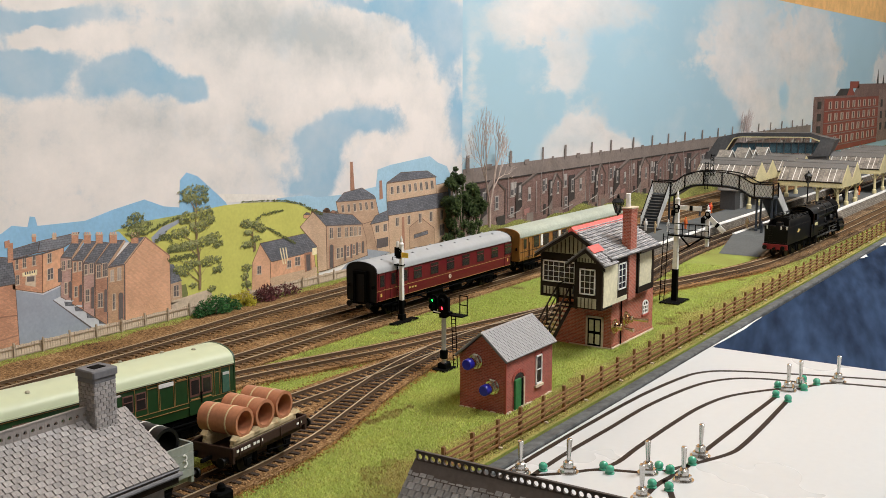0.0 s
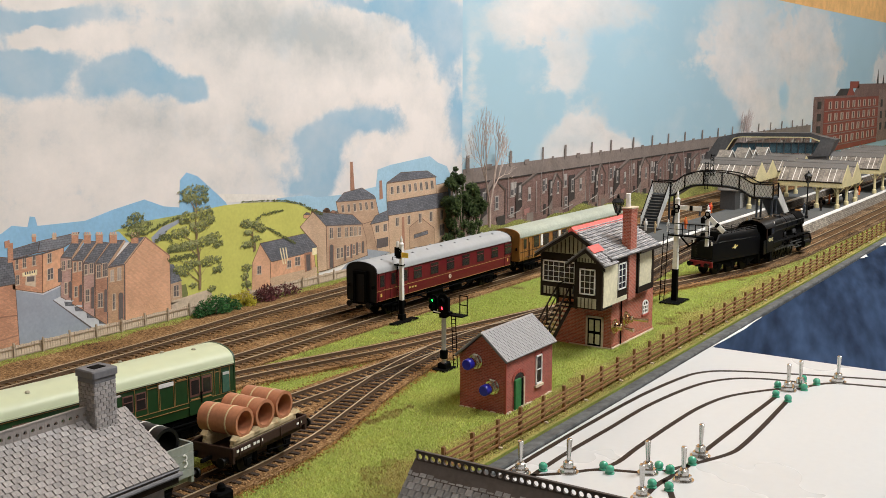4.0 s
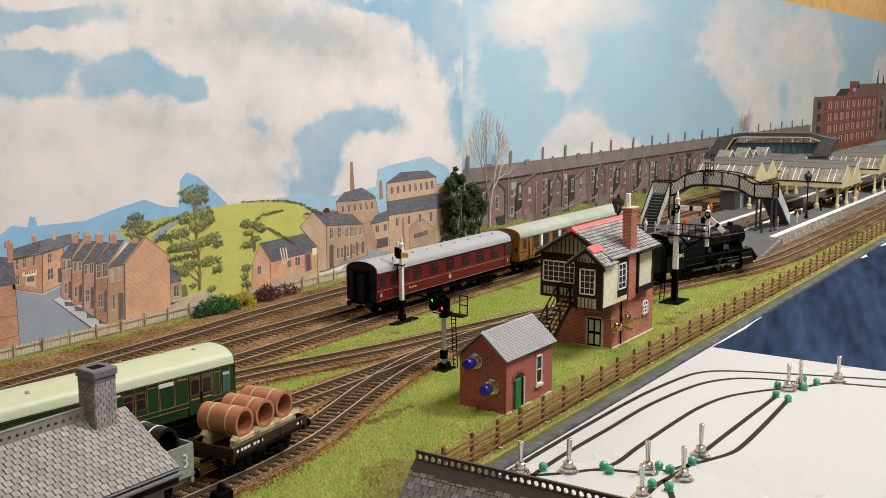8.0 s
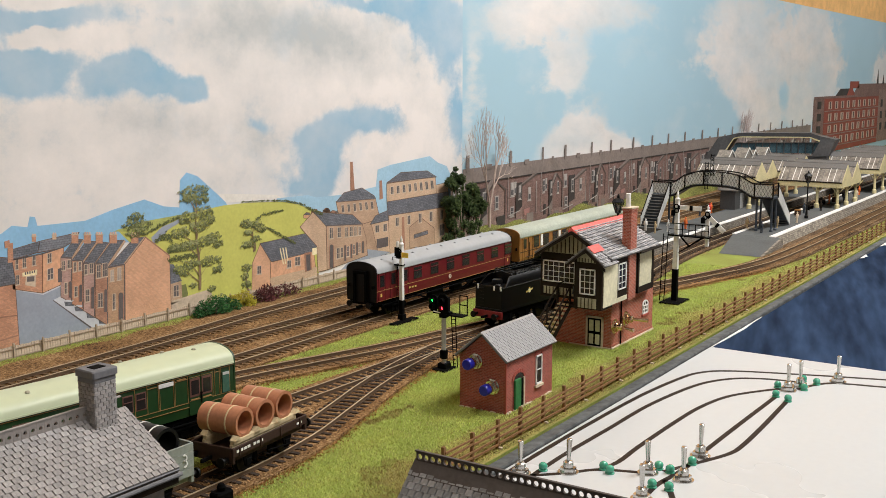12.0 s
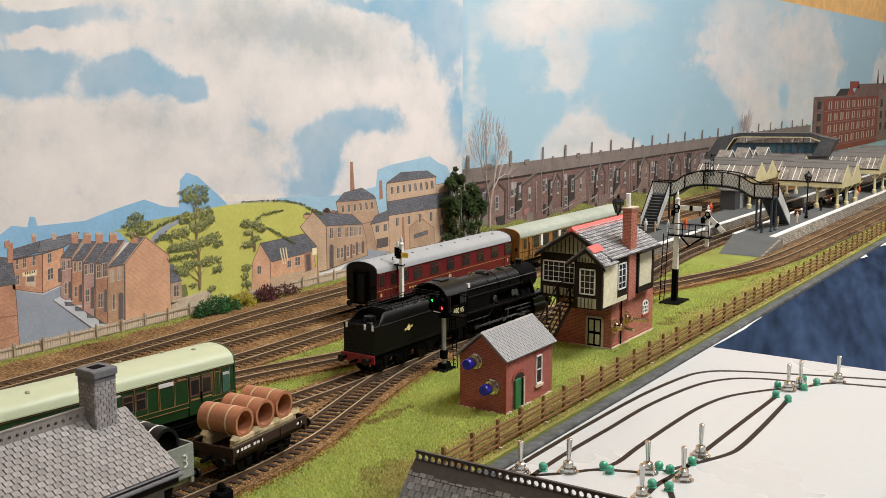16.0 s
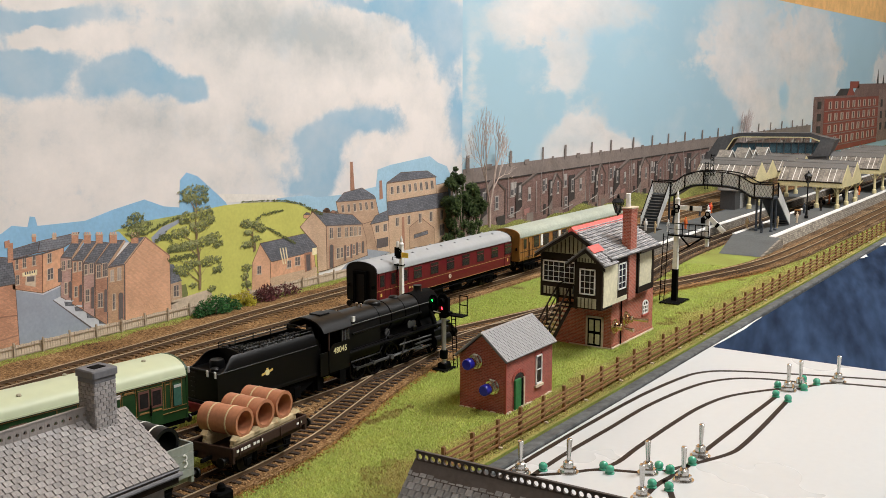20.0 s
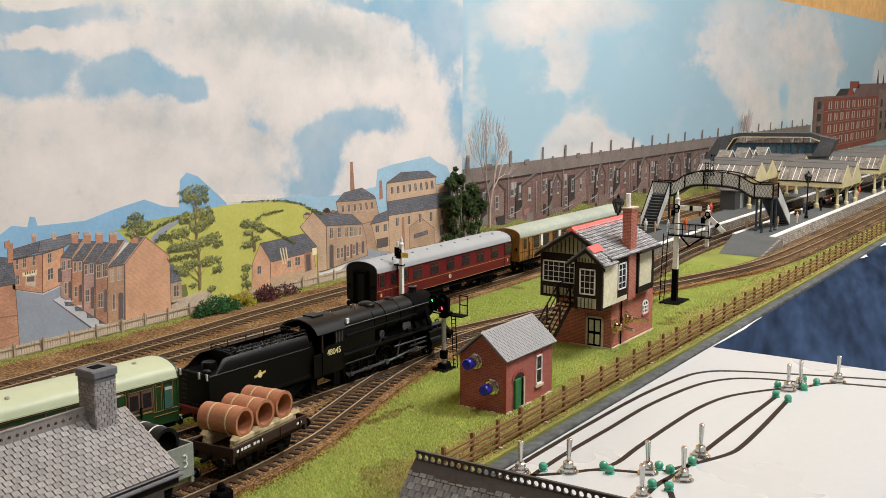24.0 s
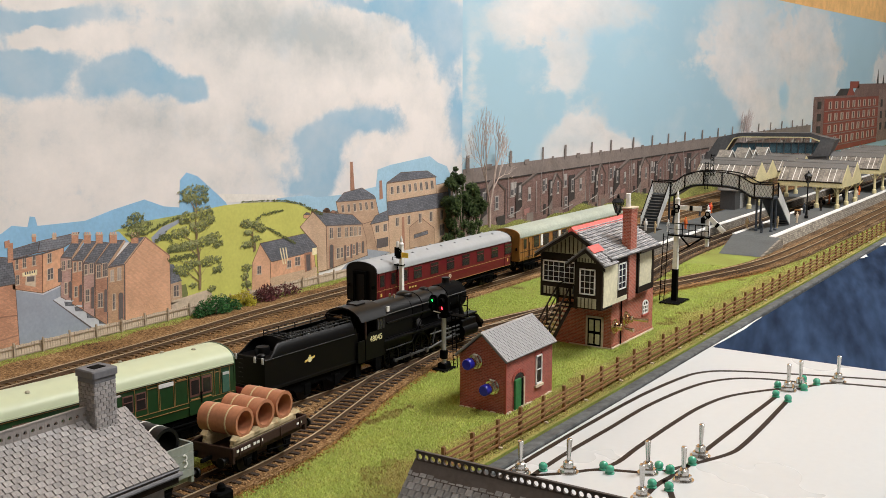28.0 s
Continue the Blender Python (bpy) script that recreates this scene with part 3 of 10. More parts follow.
pf = thing("picket_fence", "bleached close-boarded picket fence along the backdrop", "fence", 440, 778)
picket = part("picket", Shape().box(0.1, 2.35, -0.4, 0.4, 0.4, 12.6), "picket", pf)
ppost = part("post", Shape().box(-0.9, 0.9, -1.9, -0.4, -0.5, 15.2, 0.3), "picket_dark", pf)
prail = part("rail", Shape().box(0, 28, -1.2, -0.42, -0.45, 0.45), "picket_dark", pf, at=mm(0, 0, 3.6))
for i in range(19):
    tilt = rng.uniform(-2, 2)
    for k in range(11):
        if i or k:
            again(picket, mm(i * 28 + k * 2.55, rng.uniform(-0.1, 0.1), rng.uniform(-0.5, 0.3), 0, tilt, rng.uniform(-1.5, 1.5)))
    for z in (3.6, 10.4):
        if i or z > 5:
            again(prail, mm(i * 28, 0, z))
    if i:
        again(ppost, mm(i * 28, 0, 0, 0, rng.uniform(-3, 3)))

# ---------------------------------------------------------------- control panel and painted board
pb = thing("control_panel", "glossy white control panel with dark track lines", "control panel", 0, 0, -3)
part("board", Shape().box(440, 904, -420, 313, -16, 0, 1.0), "panel_white", pb)
bb = thing("painted_board", "dark blue painted board with worn white edges", "painted board", 0, 0, -3)
part("board", Shape().box(905.5, 4400, -420, 313, -16, -1.0, 1.5), "blue_paint", bb)


# ---------------------------------------------------------------- rolling stock; heights here count from the rail top
RAIL = 6.0


def wheelset(parent, x, r, gauge=16.5, name="wheelset", spokes=0, material="black"):
    """An axle with two flanged wheels, turning about its own middle."""
    w = part(name, Shape().rod((0, -gauge / 2, 0), (0, gauge / 2, 0), 0.9, 6), material, parent, smooth=True, at=mm(x, 0, r))
    spoke = None
    for sy in (-1, 1):
        y = sy * gauge / 2
        if spokes:
            part("tyre", Shape().tube((0, y - 1.1, 0), (0, y + 1.1, 0), r, r * 0.84, 22).tube((0, y - sy * 1.7, 0), (0, y - sy * 1.0, 0), r + 0.9, r * 0.86, 22), material, w, smooth=True)
            for k in range(spokes):
                m = mm(0, y, 0, 0, 0, 360 * k / spokes)
                if spoke is None:
                    spoke = part("spoke", Shape().rod((0, 0, 0), (r * 0.88, 0, 0), 0.55, 4), material, w, at=m)
                else:
                    again(spoke, m)
            part("hub", Shape().rod((0, y - 1.2, 0), (0, y + 1.2, 0), r * 0.22, 10), material, w, smooth=True)
            part("balance_weight", Shape().rod((-r * 0.55, y - 0.6, 0), (-r * 0.8, y - 0.6, 0), r * 0.3, 6), material, w)
        else:
            part("wheel", Shape().rod((0, y - 1.1, 0), (0, y + 1.1, 0), r, 16).rod((0, y - sy * 1.7, 0), (0, y - sy * 1.0, 0), r + 0.9, 16).tube((0, y + sy * 1.1, 0), (0, y + sy * 1.35, 0), r, r * 0.8, 16), material, w, smooth=True)
    return w


def buffers(parent, x, way, spread=11.5, z=14.5):
    for y in (-spread, spread):
        s = Shape().rod((x, y, z), (x + way * 5, y, z), 1.5, 10)
        s.rod((x + way * 5, y, z), (x + way * 6.2, y, z), 2.9, 14)
        part("buffer", s, "black", parent, smooth=True)
    part("coupling_hook", Shape().box(min(x, x + way * 9), max(x, x + way * 9), -0.8, 0.8, 11.4, 13.4, 0.2), "black_matt", parent)


def bogie(parent, x, wb=17.0, r=7.0):
    b = part("bogie", Shape().box(-wb / 2 - 7, wb / 2 + 7, -13.6, -12.0, 4.5, 9.5, 0.6).box(-wb / 2 - 7, wb / 2 + 7, 12.0, 13.6, 4.5, 9.5, 0.6)
             .box(-5, 5, -13.5, 13.5, 5, 9, 0.5).box(-3, 3, -14.6, -12, 3.4, 7.5, 0.4).box(-3, 3, 12, 14.6, 3.4, 7.5, 0.4), "black_matt", parent, at=mm(x, 0, 0))
    for k in (-1, 1):
        part("axlebox", Shape().box(k * wb / 2 - 2, k * wb / 2 + 2, -14.8, -12, 4.2, 9.2, 0.5), "black_matt", b)
        wheelset(b, k * wb / 2, r)
    return b


def carriage(name, label, x, y, length, body, roof, end, windows, doors, stripes=(), group="", trim="gold", panels=()):
    """A corridor coach: body sides lean in a little, an arched roof, bogies, trussing and vents."""
    c = thing(name, label, "train carriage", x, y, RAIL, group=group)
    L = length / 2
    w = 17.6
    prof = [(-w + 0.7, 17), (-w, 24), (-w, 38), (-w + 0.5, 45.5), (w - 0.5, 45.5), (w, 38), (w, 24), (w - 0.7, 17)]
    part("body", Shape().prism(prof, "x", -L, L), body, c)
    arc = [(-w - 0.5, 45.2)] + [(-(w + 0.5) * math.cos(a), 46.2 + 8.8 * math.sin(a) ** 0.85) for a in [math.pi * k / 14 for k in range(1, 14)]] + [(w + 0.5, 45.2)]
    part("roof", Shape().prism(arc, "x", -L, L), roof, c, smooth=True)
    gut = Shape().box(-L, L, -w - 1.0, -w - 0.3, 44.6, 45.6).box(-L, L, w + 0.3, w + 1.0, 44.6, 45.6)
    part("gutter", gut, roof, c)
    for k in (-1, 1):
        e = [(-w + 0.4, 17), (-w - 0.2, 24), (-w - 0.4, 45)] + [(-(w + 0.6) * math.cos(a), 46.3 + 8.9 * math.sin(a) ** 0.85) for a in [math.pi * j / 14 for j in range(1, 14)]] + [(w + 0.4, 45), (w + 0.2, 24), (w - 0.4, 17)]
        xe = k * (L + 1.2)
        en = part("end", Shape().prism(e, "x", min(k * L, xe), max(k * L, xe)), end, c)
        g = Shape()
        x0, x1 = sorted((xe, xe + k * 4))
        g.box(x0, x1, -7.6, -5.8, 15, 44, 0.4).box(x0, x1, 5.8, 7.6, 15, 44, 0.4).box(x0, x1, -7.6, 7.6, 44, 46.5, 0.4)
        part("gangway", g, "black_matt", en)
        part("gangway_door", Shape().box(*sorted((xe, xe + k * 1)), -5.8, 5.8, 16, 44), end, en)
        for yy in (-14.2, 14.2):
            part("lamp_bracket", Shape().box(*sorted((xe, xe + k * 1.6)), yy - 0.7, yy + 0.7, 30, 33), "black_matt", en)
        buffers(c, k * L, k)
    part("solebar", Shape().box(-L, L, -15.5, 15.5, 13.5, 17, 0.4), "black_matt", c)
    part("battery_box", Shape().box(-30, -8, -15, -8, 5.5, 13.5, 0.6), "black_matt", c)
    part("battery_box", Shape().box(12, 28, -15, -8, 6.5, 13.5, 0.6), "black_matt", c)
    tr = Shape()
    for yy in (-13, 13):
        tr.rod((-58, yy, 13), (-34, yy, 6), 0.8, 6).rod((-34, yy, 6), (34, yy, 6), 0.8, 6).rod((34, yy, 6), (58, yy, 13), 0.8, 6)
    part("truss_rod", tr, "black_matt", c)
    for k in (-1, 1):
        bogie(c, k * (L - 38))
    step = Shape().box(-L + 8, L - 8, -18.3, -16.5, 12.5, 13.2)
    part("step_board", step, "black_matt", c)
    for i, (xc, ww, zb, zt) in enumerate(windows):
        fr = part("window", Shape().box(xc - ww / 2 - 0.7, xc + ww / 2 + 0.7, -w - 0.22, -w + 0.3, zb - 0.7, zt + 0.7), trim, c)
        part("pane", Shape().box(xc - ww / 2, xc + ww / 2, -w - 0.4, -w, zb, zt), "window_dark", fr)
        part("toplight", Shape().box(xc - ww / 2, xc + ww / 2, -w - 0.62, -w - 0.3, zt - 3.6, zt - 3.0), trim, fr)
    for xc in doors:
        d = part("door", Shape().box(xc - 5.2, xc + 5.2, -w - 0.18, -w + 0.2, 17.5, 44.5), body, c)
        part("pane", Shape().box(xc - 3.4, xc + 3.4, -w - 0.45, -w, 31, 42), "window_dark", d)
        part("handle", Shape().rod((xc + 3.6, -w - 0.2, 28), (xc + 3.6, -w - 0.9, 28), 0.5, 6), "gold", d)
        for xx in (xc - 5.4, xc + 5.4):
            part("seam", Shape().box(xx - 0.2, xx + 0.2, -w - 0.3, -w, 17.5, 44.5), end, d)
    for z0, z1, m in stripes:
        part("lining", Shape().box(-L, L, -w - 0.3, -w + 0.2, z0, z1), m, c)
    for x0, x1, z0, z1, m in panels:
        part("panel", Shape().box(x0, x1, -w - 0.28, -w + 0.2, z0, z1), m, c)
    return c


def roof_vents(c, length, material, rows=(-7, 7), step=26, top=None):
    n = int(length / step)
    for yy in rows:
        z = 46.2 + 8.8 * (1 - (yy / 18.1) ** 2) ** 0.42 - 0.2
        for k in range(n):
            xx = (k - (n - 1) / 2) * step
            part("roof_vent", Shape().turned([(1.5, 0), (1.5, 1.0), (1.0, 1.6)], 8, at=(xx, yy, z - 0.3)), material, c)


# maroon coach on the standing train
mc = carriage("passenger_carriage", "maroon corridor coach with grey roof and black end", 919, 618, 253, "maroon", "roof_grey", "black",
              [(-59 + 30 * k, 14, 30.5, 42.0) for k in range(7)], [-118, -100, -80, 118], stripes=((27.0, 27.45, "lining_dull"), (17.4, 17.7, "lining_dull")),
              group="standing train", trim="maroon")
roof_vents(mc, 240, "roof_grey")
part("roundel", Shape().tube((0, -18.15, 23.4), (0, -17.6, 23.4), 2.4, 1.5, 18).box(-2.2, 2.2, -18.2, -17.6, 23.0, 23.8), "picket", mc, "small round pale emblem")
for k in range(3):
    part("lettering", Shape().box(-74 + k * 5, -71.5 + k * 5, -18.0, -17.4, 22.4, 24.0), "gold", mc, "pale lettering bar")
part("class_figure", Shape().box(-121, -118.6, -18.0, -17.4, 21.5, 24.6), "gold", mc, "pale class figure bar")
part("class_figure", Shape().box(119, 121, -18.0, -17.4, 22, 25.6), "gold", mc, "pale class figure bar")

# teak coach behind it
tc = carriage("passenger_carriage", "varnished teak coach with cream roof", 1217, 619, 296, "teak", "roof_cream", "teak",
              [(-108 + 24 * k, 12, 30, 42) for k in range(10)], [-136, -40, 60], stripes=((27, 27.8, "wagon_brown"), (43.4, 44.0, "gold")),
              group="standing train", trim="wagon_brown",
              panels=[(-148 + 10.2 * k, -147.4 + 10.2 * k, 18, 44, "wagon_brown") for k in range(29)])
part("hand_rail", Shape().rod((-136, -19, 21), (-118, -19, 21), 0.5, 6).rod((-127, -19, 21), (-127, -19, 38), 0.5, 6), "wagon_brown", tc)
for k in range(2):
    part("notice_board", Shape().box(-98 + k * 46, -93 + k * 46, -18.6, -17.6, 30, 43), "white", tc, "white painted panel")

# green coach that the engine pushes and draws
GREEN_X, GREEN_Y, GREEN_TURN = 363.0, 516.0, -6.14
gc = carriage("passenger_carriage", "lined green panelled coach with pale green roof", GREEN_X, GREEN_Y, 250, "coach_green", "roof_pale_green", "coach_green",
              [(54.2, 6, 30.5, 40), (45.2, 6, 30.5, 40), (30, 9, 30.5, 40), (14, 9, 30.5, 40), (-6, 9, 30.5, 40), (-22, 9, 30.5, 40), (-42, 9, 30.5, 40), (-58, 9, 30.5, 40), (-80, 9, 30.5, 40), (-98, 9, 30.5, 40)],
              [], stripes=((26.0, 26.25, "lining_dull"), (23.2, 23.4, "lining_dull"), (43.4, 43.65, "lining_dull")), trim="frame_rose",
              panels=[(a, a + 0.26, 26, 43.5, "lining_dull") for a in (37, 50, 58.6, 66.6, 67.6, 77.8, 78.8, 88.4, 107.6, 109.3, 113.2, 114.4, 121.4)]
              + [(a, b, 41.4, 41.65, "lining_dull") for a, b in ((59, 66.6), (67.6, 77.8), (78.8, 88.4), (109.3, 113.2))])
for xx, yy in ((20, -9), (58, 8), (88, 7), (-12, -8), (-40, 7), (105, -3)):
    z = 46.2 + 8.8 * (1 - (yy / 18.1) ** 2) ** 0.42 - 0.5
    part("roof_vent", Shape().turned([(1.5, 0), (1.5, 0.9), (1.0, 1.5)], 8, at=(xx, yy, z)), "board_olive", gc)
for xc in (93.7, 102.8):
    dr = part("door", Shape().box(xc - 4.4, xc + 4.4, -18.0, -17.4, 18, 43), "coach_green", gc)
    part("window_frame", Shape().box(xc - 3.9, xc + 3.9, -18.25, -17.9, 29.4, 41.2), "frame_rose", dr, "reddish brown window frame")
    part("pane", Shape().box(xc - 2.9, xc + 2.9, -18.45, -18.2, 30.8, 39.8), "window_dark", dr)
    part("door_plate", Shape().box(xc - 3.2, xc + 3.2, -18.3, -17.9, 27.2, 28.0), "lining_dull", dr, "gilt lettering bar")
    for zz in (27, 42):
        part("lining", Shape().box(xc - 4.4, xc + 4.4, -18.12, -17.9, zz - 0.12, zz + 0.12), "lining_dull", dr)
part("door_handle", Shape().rod((98.3, -18.2, 31), (98.3, -19.0, 31), 0.8, 8).box(97.9, 98.7, -18.8, -18.2, 25, 31), "black", gc)
part("end_pane", Shape().box(115.2, 120.8, -18.5, -17.4, 27, 40.6), "glass_teal", gc, "pale green glazed end door")
part("blind", Shape().box(115.4, 120.6, -18.62, -18.4, 38.6, 40.4), "plate_pale", gc, "half-drawn pale blind")
part("notice_board", Shape().box(66.8, 77.6, -18.3, -17.5, 40.2, 42.6), "white", gc, "white destination board")
part("lettering", Shape().box(80.5, 87, -18.1, -17.5, 42.0, 42.7), "lining_dull", gc, "gilt lettering bar")

# goods wagons in the siding
def wagon_frame(w, L, body):
    part("solebar", Shape().box(-L, L, -13.2, -11.6, 10.5, 14.0, 0.3), body, w)
    part("solebar", Shape().box(-L, L, 11.6, 13.2, 10.5, 14.0, 0.3), body, w)
    for k in (-1, 1):
        part("headstock", Shape().box(*sorted((k * L, k * (L - 2.2))), -15.6, 15.6, 10.2, 14.6, 0.3), body, w)
        buffers(w, k * L, k, 11.5, 12.4)
        for yy in (-12.4, 12.4):
            part("axle_guard", Shape().prism([(k * 19 - 4.5, 10.6), (k * 19 - 1.8, 3.6), (k * 19 + 1.8, 3.6), (k * 19 + 4.5, 10.6)], "y", yy - 0.5, yy + 0.5)
                 .box(k * 19 - 2.2, k * 19 + 2.2, yy - 1.2, yy + 1.2, 4.4, 8.4, 0.3), "black_matt", w)
        wheelset(w, k * 19, 6.6)
    part("brake_lever", Shape().rod((-2, -14.2, 8), (24, -14.6, 5.2), 0.5, 6), "black_matt", w)
    part("brake_shoes", Shape().box(-9, -6, -9.5, -7, 3, 10, 0.4).box(6, 9, -9.5, -7, 3, 10, 0.4), "black_matt", w)


pw = thing("pipe_wagon", "dark brown low-sided wagon loaded with clay pipes", "goods wagon", 451, 438, RAIL, 5.5, group="siding wagons")
wagon_frame(pw, 36, "wagon_brown")
part("deck", Shape().box(-36, 36, -15.6, 15.6, 14.0, 15.4), "wagon_brown", pw)
for k, yy in ((-1, -15.8), (1, 14.6)):
    part("side_plank", Shape().box(-36, 36, yy, yy + 1.2, 14.4, 19.6, 0.3), "wagon_brown", pw)
for xx in (-36.2, 35.0):
    part("end_plank", Shape().box(xx, xx + 1.2, -14.6, 14.6, 14.4, 19.6, 0.3), "wagon_brown", pw)
for k in range(7):
    part("lettering", Shape().box(-33 + k * 3.3 + (2 if k > 3 else 0), -30.6 + k * 3.3 + (2 if k > 3 else 0), -16.1, -15.7, 16.2, 17.7), "white", pw, "white lettering bar")
for k in range(2):
    part("lettering", Shape().box(25 + k * 3, 27 + k * 3, -16.1, -15.7, 16.0, 17.2), "white", pw, "white lettering bar")
for k in range(4):
    part("cleat", Shape().box(-31 + 19.5 * k, -29.2 + 19.5 * k, -16.4, -15.7, 14, 19.6, 0.2), "wagon_brown", pw)
cradle = thing("pipe_cradle", "pale timber bearers wedged under the pipes", "timber bearer", 451, 438, RAIL, 5.5)
for yy in (-11, 9):
    part("bearer", Shape().box(-31, 29, yy - 1.6, yy + 1.6, 19.6, 22.2, 0.3), "timber_pale", cradle)
for k in range(4):
    for yy in (-12, 10):
        part("wedge", Shape().prism([(-31.5 + 19.4 * k, 22.2), (-25.8 + 19.4 * k, 22.2), (-28.6 + 19.4 * k, 24.6)], "y", yy - 1.8, yy + 2.2), "timber_pale", cradle)
for yy in (-11, 9):
    part("packing", Shape().box(-32, 30, yy - 0.9, yy + 0.9, 15.5, 19.6), "timber_pale", cradle)


def big_pipe(x, y, z, rz, r, length, clay, band, label):
    p = thing("clay_pipe" if clay == "clay" else "black_pipe", label, "pipe", x, y, z, rz, group="pipe load")
    bowl = Shape().tube((0, -length / 2, 0), (0, length / 2, 0), r, r * 0.78, 28)
    part("barrel", bowl, clay, p, smooth=True)
    for yy in (-length * 0.22, length * 0.22):
        part("band", Shape().tube((0, yy - 0.45, 0), (0, yy + 0.45, 0), r + 0.25, r - 0.2, 28), band, p, smooth=True)
    return p


for k, (dx, dy, rz) in enumerate(((-20.5, 2.0, 1.5), (-1.0, 1.4, -2.0), (18.0, 2.0, 0.8))):
    a = radians(5.5)
    big_pipe(451 + dx * math.cos(a) - dy * math.sin(a), 438 + dx * math.sin(a) + dy * math.cos(a), RAIL + 21.6 + 8.6, 5.5 + rz, 8.6, 28, "clay", "timber_pale",
             "terracotta clay pipe with two pale bands")

gw = thing("open_wagon", "grey planked open wagon carrying black pipes", "goods wagon", 351, 434.5, RAIL, 0.0, group="siding wagons")
wagon_frame(gw, 36, "wagon_grey")
for yy in (-16.0, 14.8):
    for k in range(4):
        part("side_plank", Shape().box(-36, 36, yy, yy + 1.2, 14.2 + 4.6 * k, 18.6 + 4.6 * k, 0.25), "wagon_grey", gw)
for xx in (-36.2, 35.0):
    for k in range(4):
        part("end_plank", Shape().box(xx, xx + 1.2, -14.8, 14.8, 14.2 + 4.6 * k, 18.6 + 4.6 * k, 0.25), "wagon_grey", gw)
part("floor", Shape().box(-35, 35, -14.8, 14.8, 13.8, 14.8), "wagon_brown", gw)
for xx in (36.2,):
    part("end_post", Shape().box(xx, xx + 1.2, -9, -7.4, 13, 32, 0.3), "wagon_grey", gw)
    part("end_post", Shape().box(xx, xx + 1.2, 7.4, 9, 13, 32, 0.3), "wagon_grey", gw)
three = Shape()
for zc in (22.2, 25.4):
    for k in range(10):
        a0, a1 = radians(-110 + 23 * k), radians(-110 + 23 * (k + 1))
        three.prism([(29.0 + r * 0.9 * math.cos(a), zc + r * math.sin(a)) for r, a in ((1.3, a0), (2.1, a0), (2.1, a1), (1.3, a1))], "y", -16.5, -15.9)
part("lettering", three, "white", gw, "white painted numeral 3")
for k in range(3):
    big_pipe(332 + k * 19.5, 434.5, RAIL + 14.8 + 8.6 + 12, 0, 8.6, 26, "black", "white", "black pipe with a white band in an open wagon")


# ---------------------------------------------------------------- the black goods engine and its tender
TAIL = 0.0
tender = thing("tender", "black six-wheeled tender full of coal with round emblem", "tender", 500, 498, RAIL)
# tender space: x = 0 at the rear beam, engine to +x
def tender_side(sign):
    """The side sheet above the waist: it leans in towards the coal, and sweeps down to the tank deck at the rear."""
    s = Shape()
    curve = [(16.7, 33.0), (16.6, 35.4), (16.0, 37.8), (14.9, 40.0), (13.2, 41.8)]
    xs = [4 + 15 * k / 8 for k in range(9)] + [40, 66, 92]
    for x in xs:
        t = min(1.0, (x - 4) / 15)
        up = t * t * (3 - 2 * t)
        for inner in (0.0, 0.8):
            for y, z in curve:
                zz = 33.0 + (z - 33.0) * up
                yy = 16.7 + (y - 16.7) * up - inner
                s.v.append((x, sign * yy, zz))
    m = len(curve)
    for i in range(len(xs) - 1):
        a, b = i * 2 * m, (i + 1) * 2 * m
        for j in range(m - 1):
            s.f += [(a + j, b + j, b + j + 1, a + j + 1), (a + m + j, a + m + j + 1, b + m + j + 1, b + m + j)]
        s.f.append((a + m - 1, b + m - 1, b + 2 * m - 1, a + 2 * m - 1))
    return part("upper_side", s, "black", tender, smooth=True)


for sign in (-1, 1):
    yy = -16.7 if sign < 0 else 15.9
    part("tank_side", Shape().box(0.8, 92, yy, yy + 0.8, 14.6, 33.2), "black", tender)
    tender_side(sign)
    part("beading", Shape().rod((0.8, sign * 16.8, 33.2), (92, sign * 16.8, 33.2), 0.42, 6), "black", tender)
    part("coal_rail", Shape().rod((28, sign * 13.0, 43.6), (91, sign * 13.0, 43.6), 0.45, 6).rod((28, sign * 13.0, 46.0), (91, sign * 13.0, 46.0), 0.45, 6), "black", tender)
    for k in range(5):
        part("rail_post", Shape().rod((28.5 + 15.6 * k, sign * 13.0, 41), (28.5 + 15.6 * k, sign * 13.0, 46), 0.45, 6), "black", tender)
for x in (28, 91):
    part("coal_rail", Shape().rod((x, -13.0, 46.0), (x, 13.0, 46.0), 0.45, 6).rod((x, -13.0, 43.6), (x, 13.0, 43.6), 0.45, 6), "black", tender)
part("tank", Shape().box(1.2, 92, -15.8, 15.8, 14, 33.0, 0.4), "black", tender)
part("rear_plate", Shape().box(0.4, 1.6, -16.6, 16.6, 15, 34.0, 0.3), "black", tender)
part("rim", Shape().rod((0.8, -16.8, 34.0), (0.8, 16.8, 34.0), 0.5, 6), "black", tender)
part("filler_dome", Shape().turned([(5.4, 33), (5.4, 37.4), (4.9, 38.4), (1.2, 38.8)], 20, at=(15, 0, 0)), "black", tender, smooth=True)
part("scoop_dome", Shape().turned([(3.2, 33), (3.2, 34.6), (2.4, 35.4), (0.8, 35.6)], 14, at=(7, -7, 0)), "black", tender)
part("bulkhead", Shape().prism([(-14.6, 33)] + [(-14.6 * math.cos(math.pi * k / 12), 37.5 + 6.2 * math.sin(math.pi * k / 12)) for k in range(13)] + [(14.6, 33)], "x", 25.5, 27), "black", tender)
coal = Shape()
rng = random.Random(11)
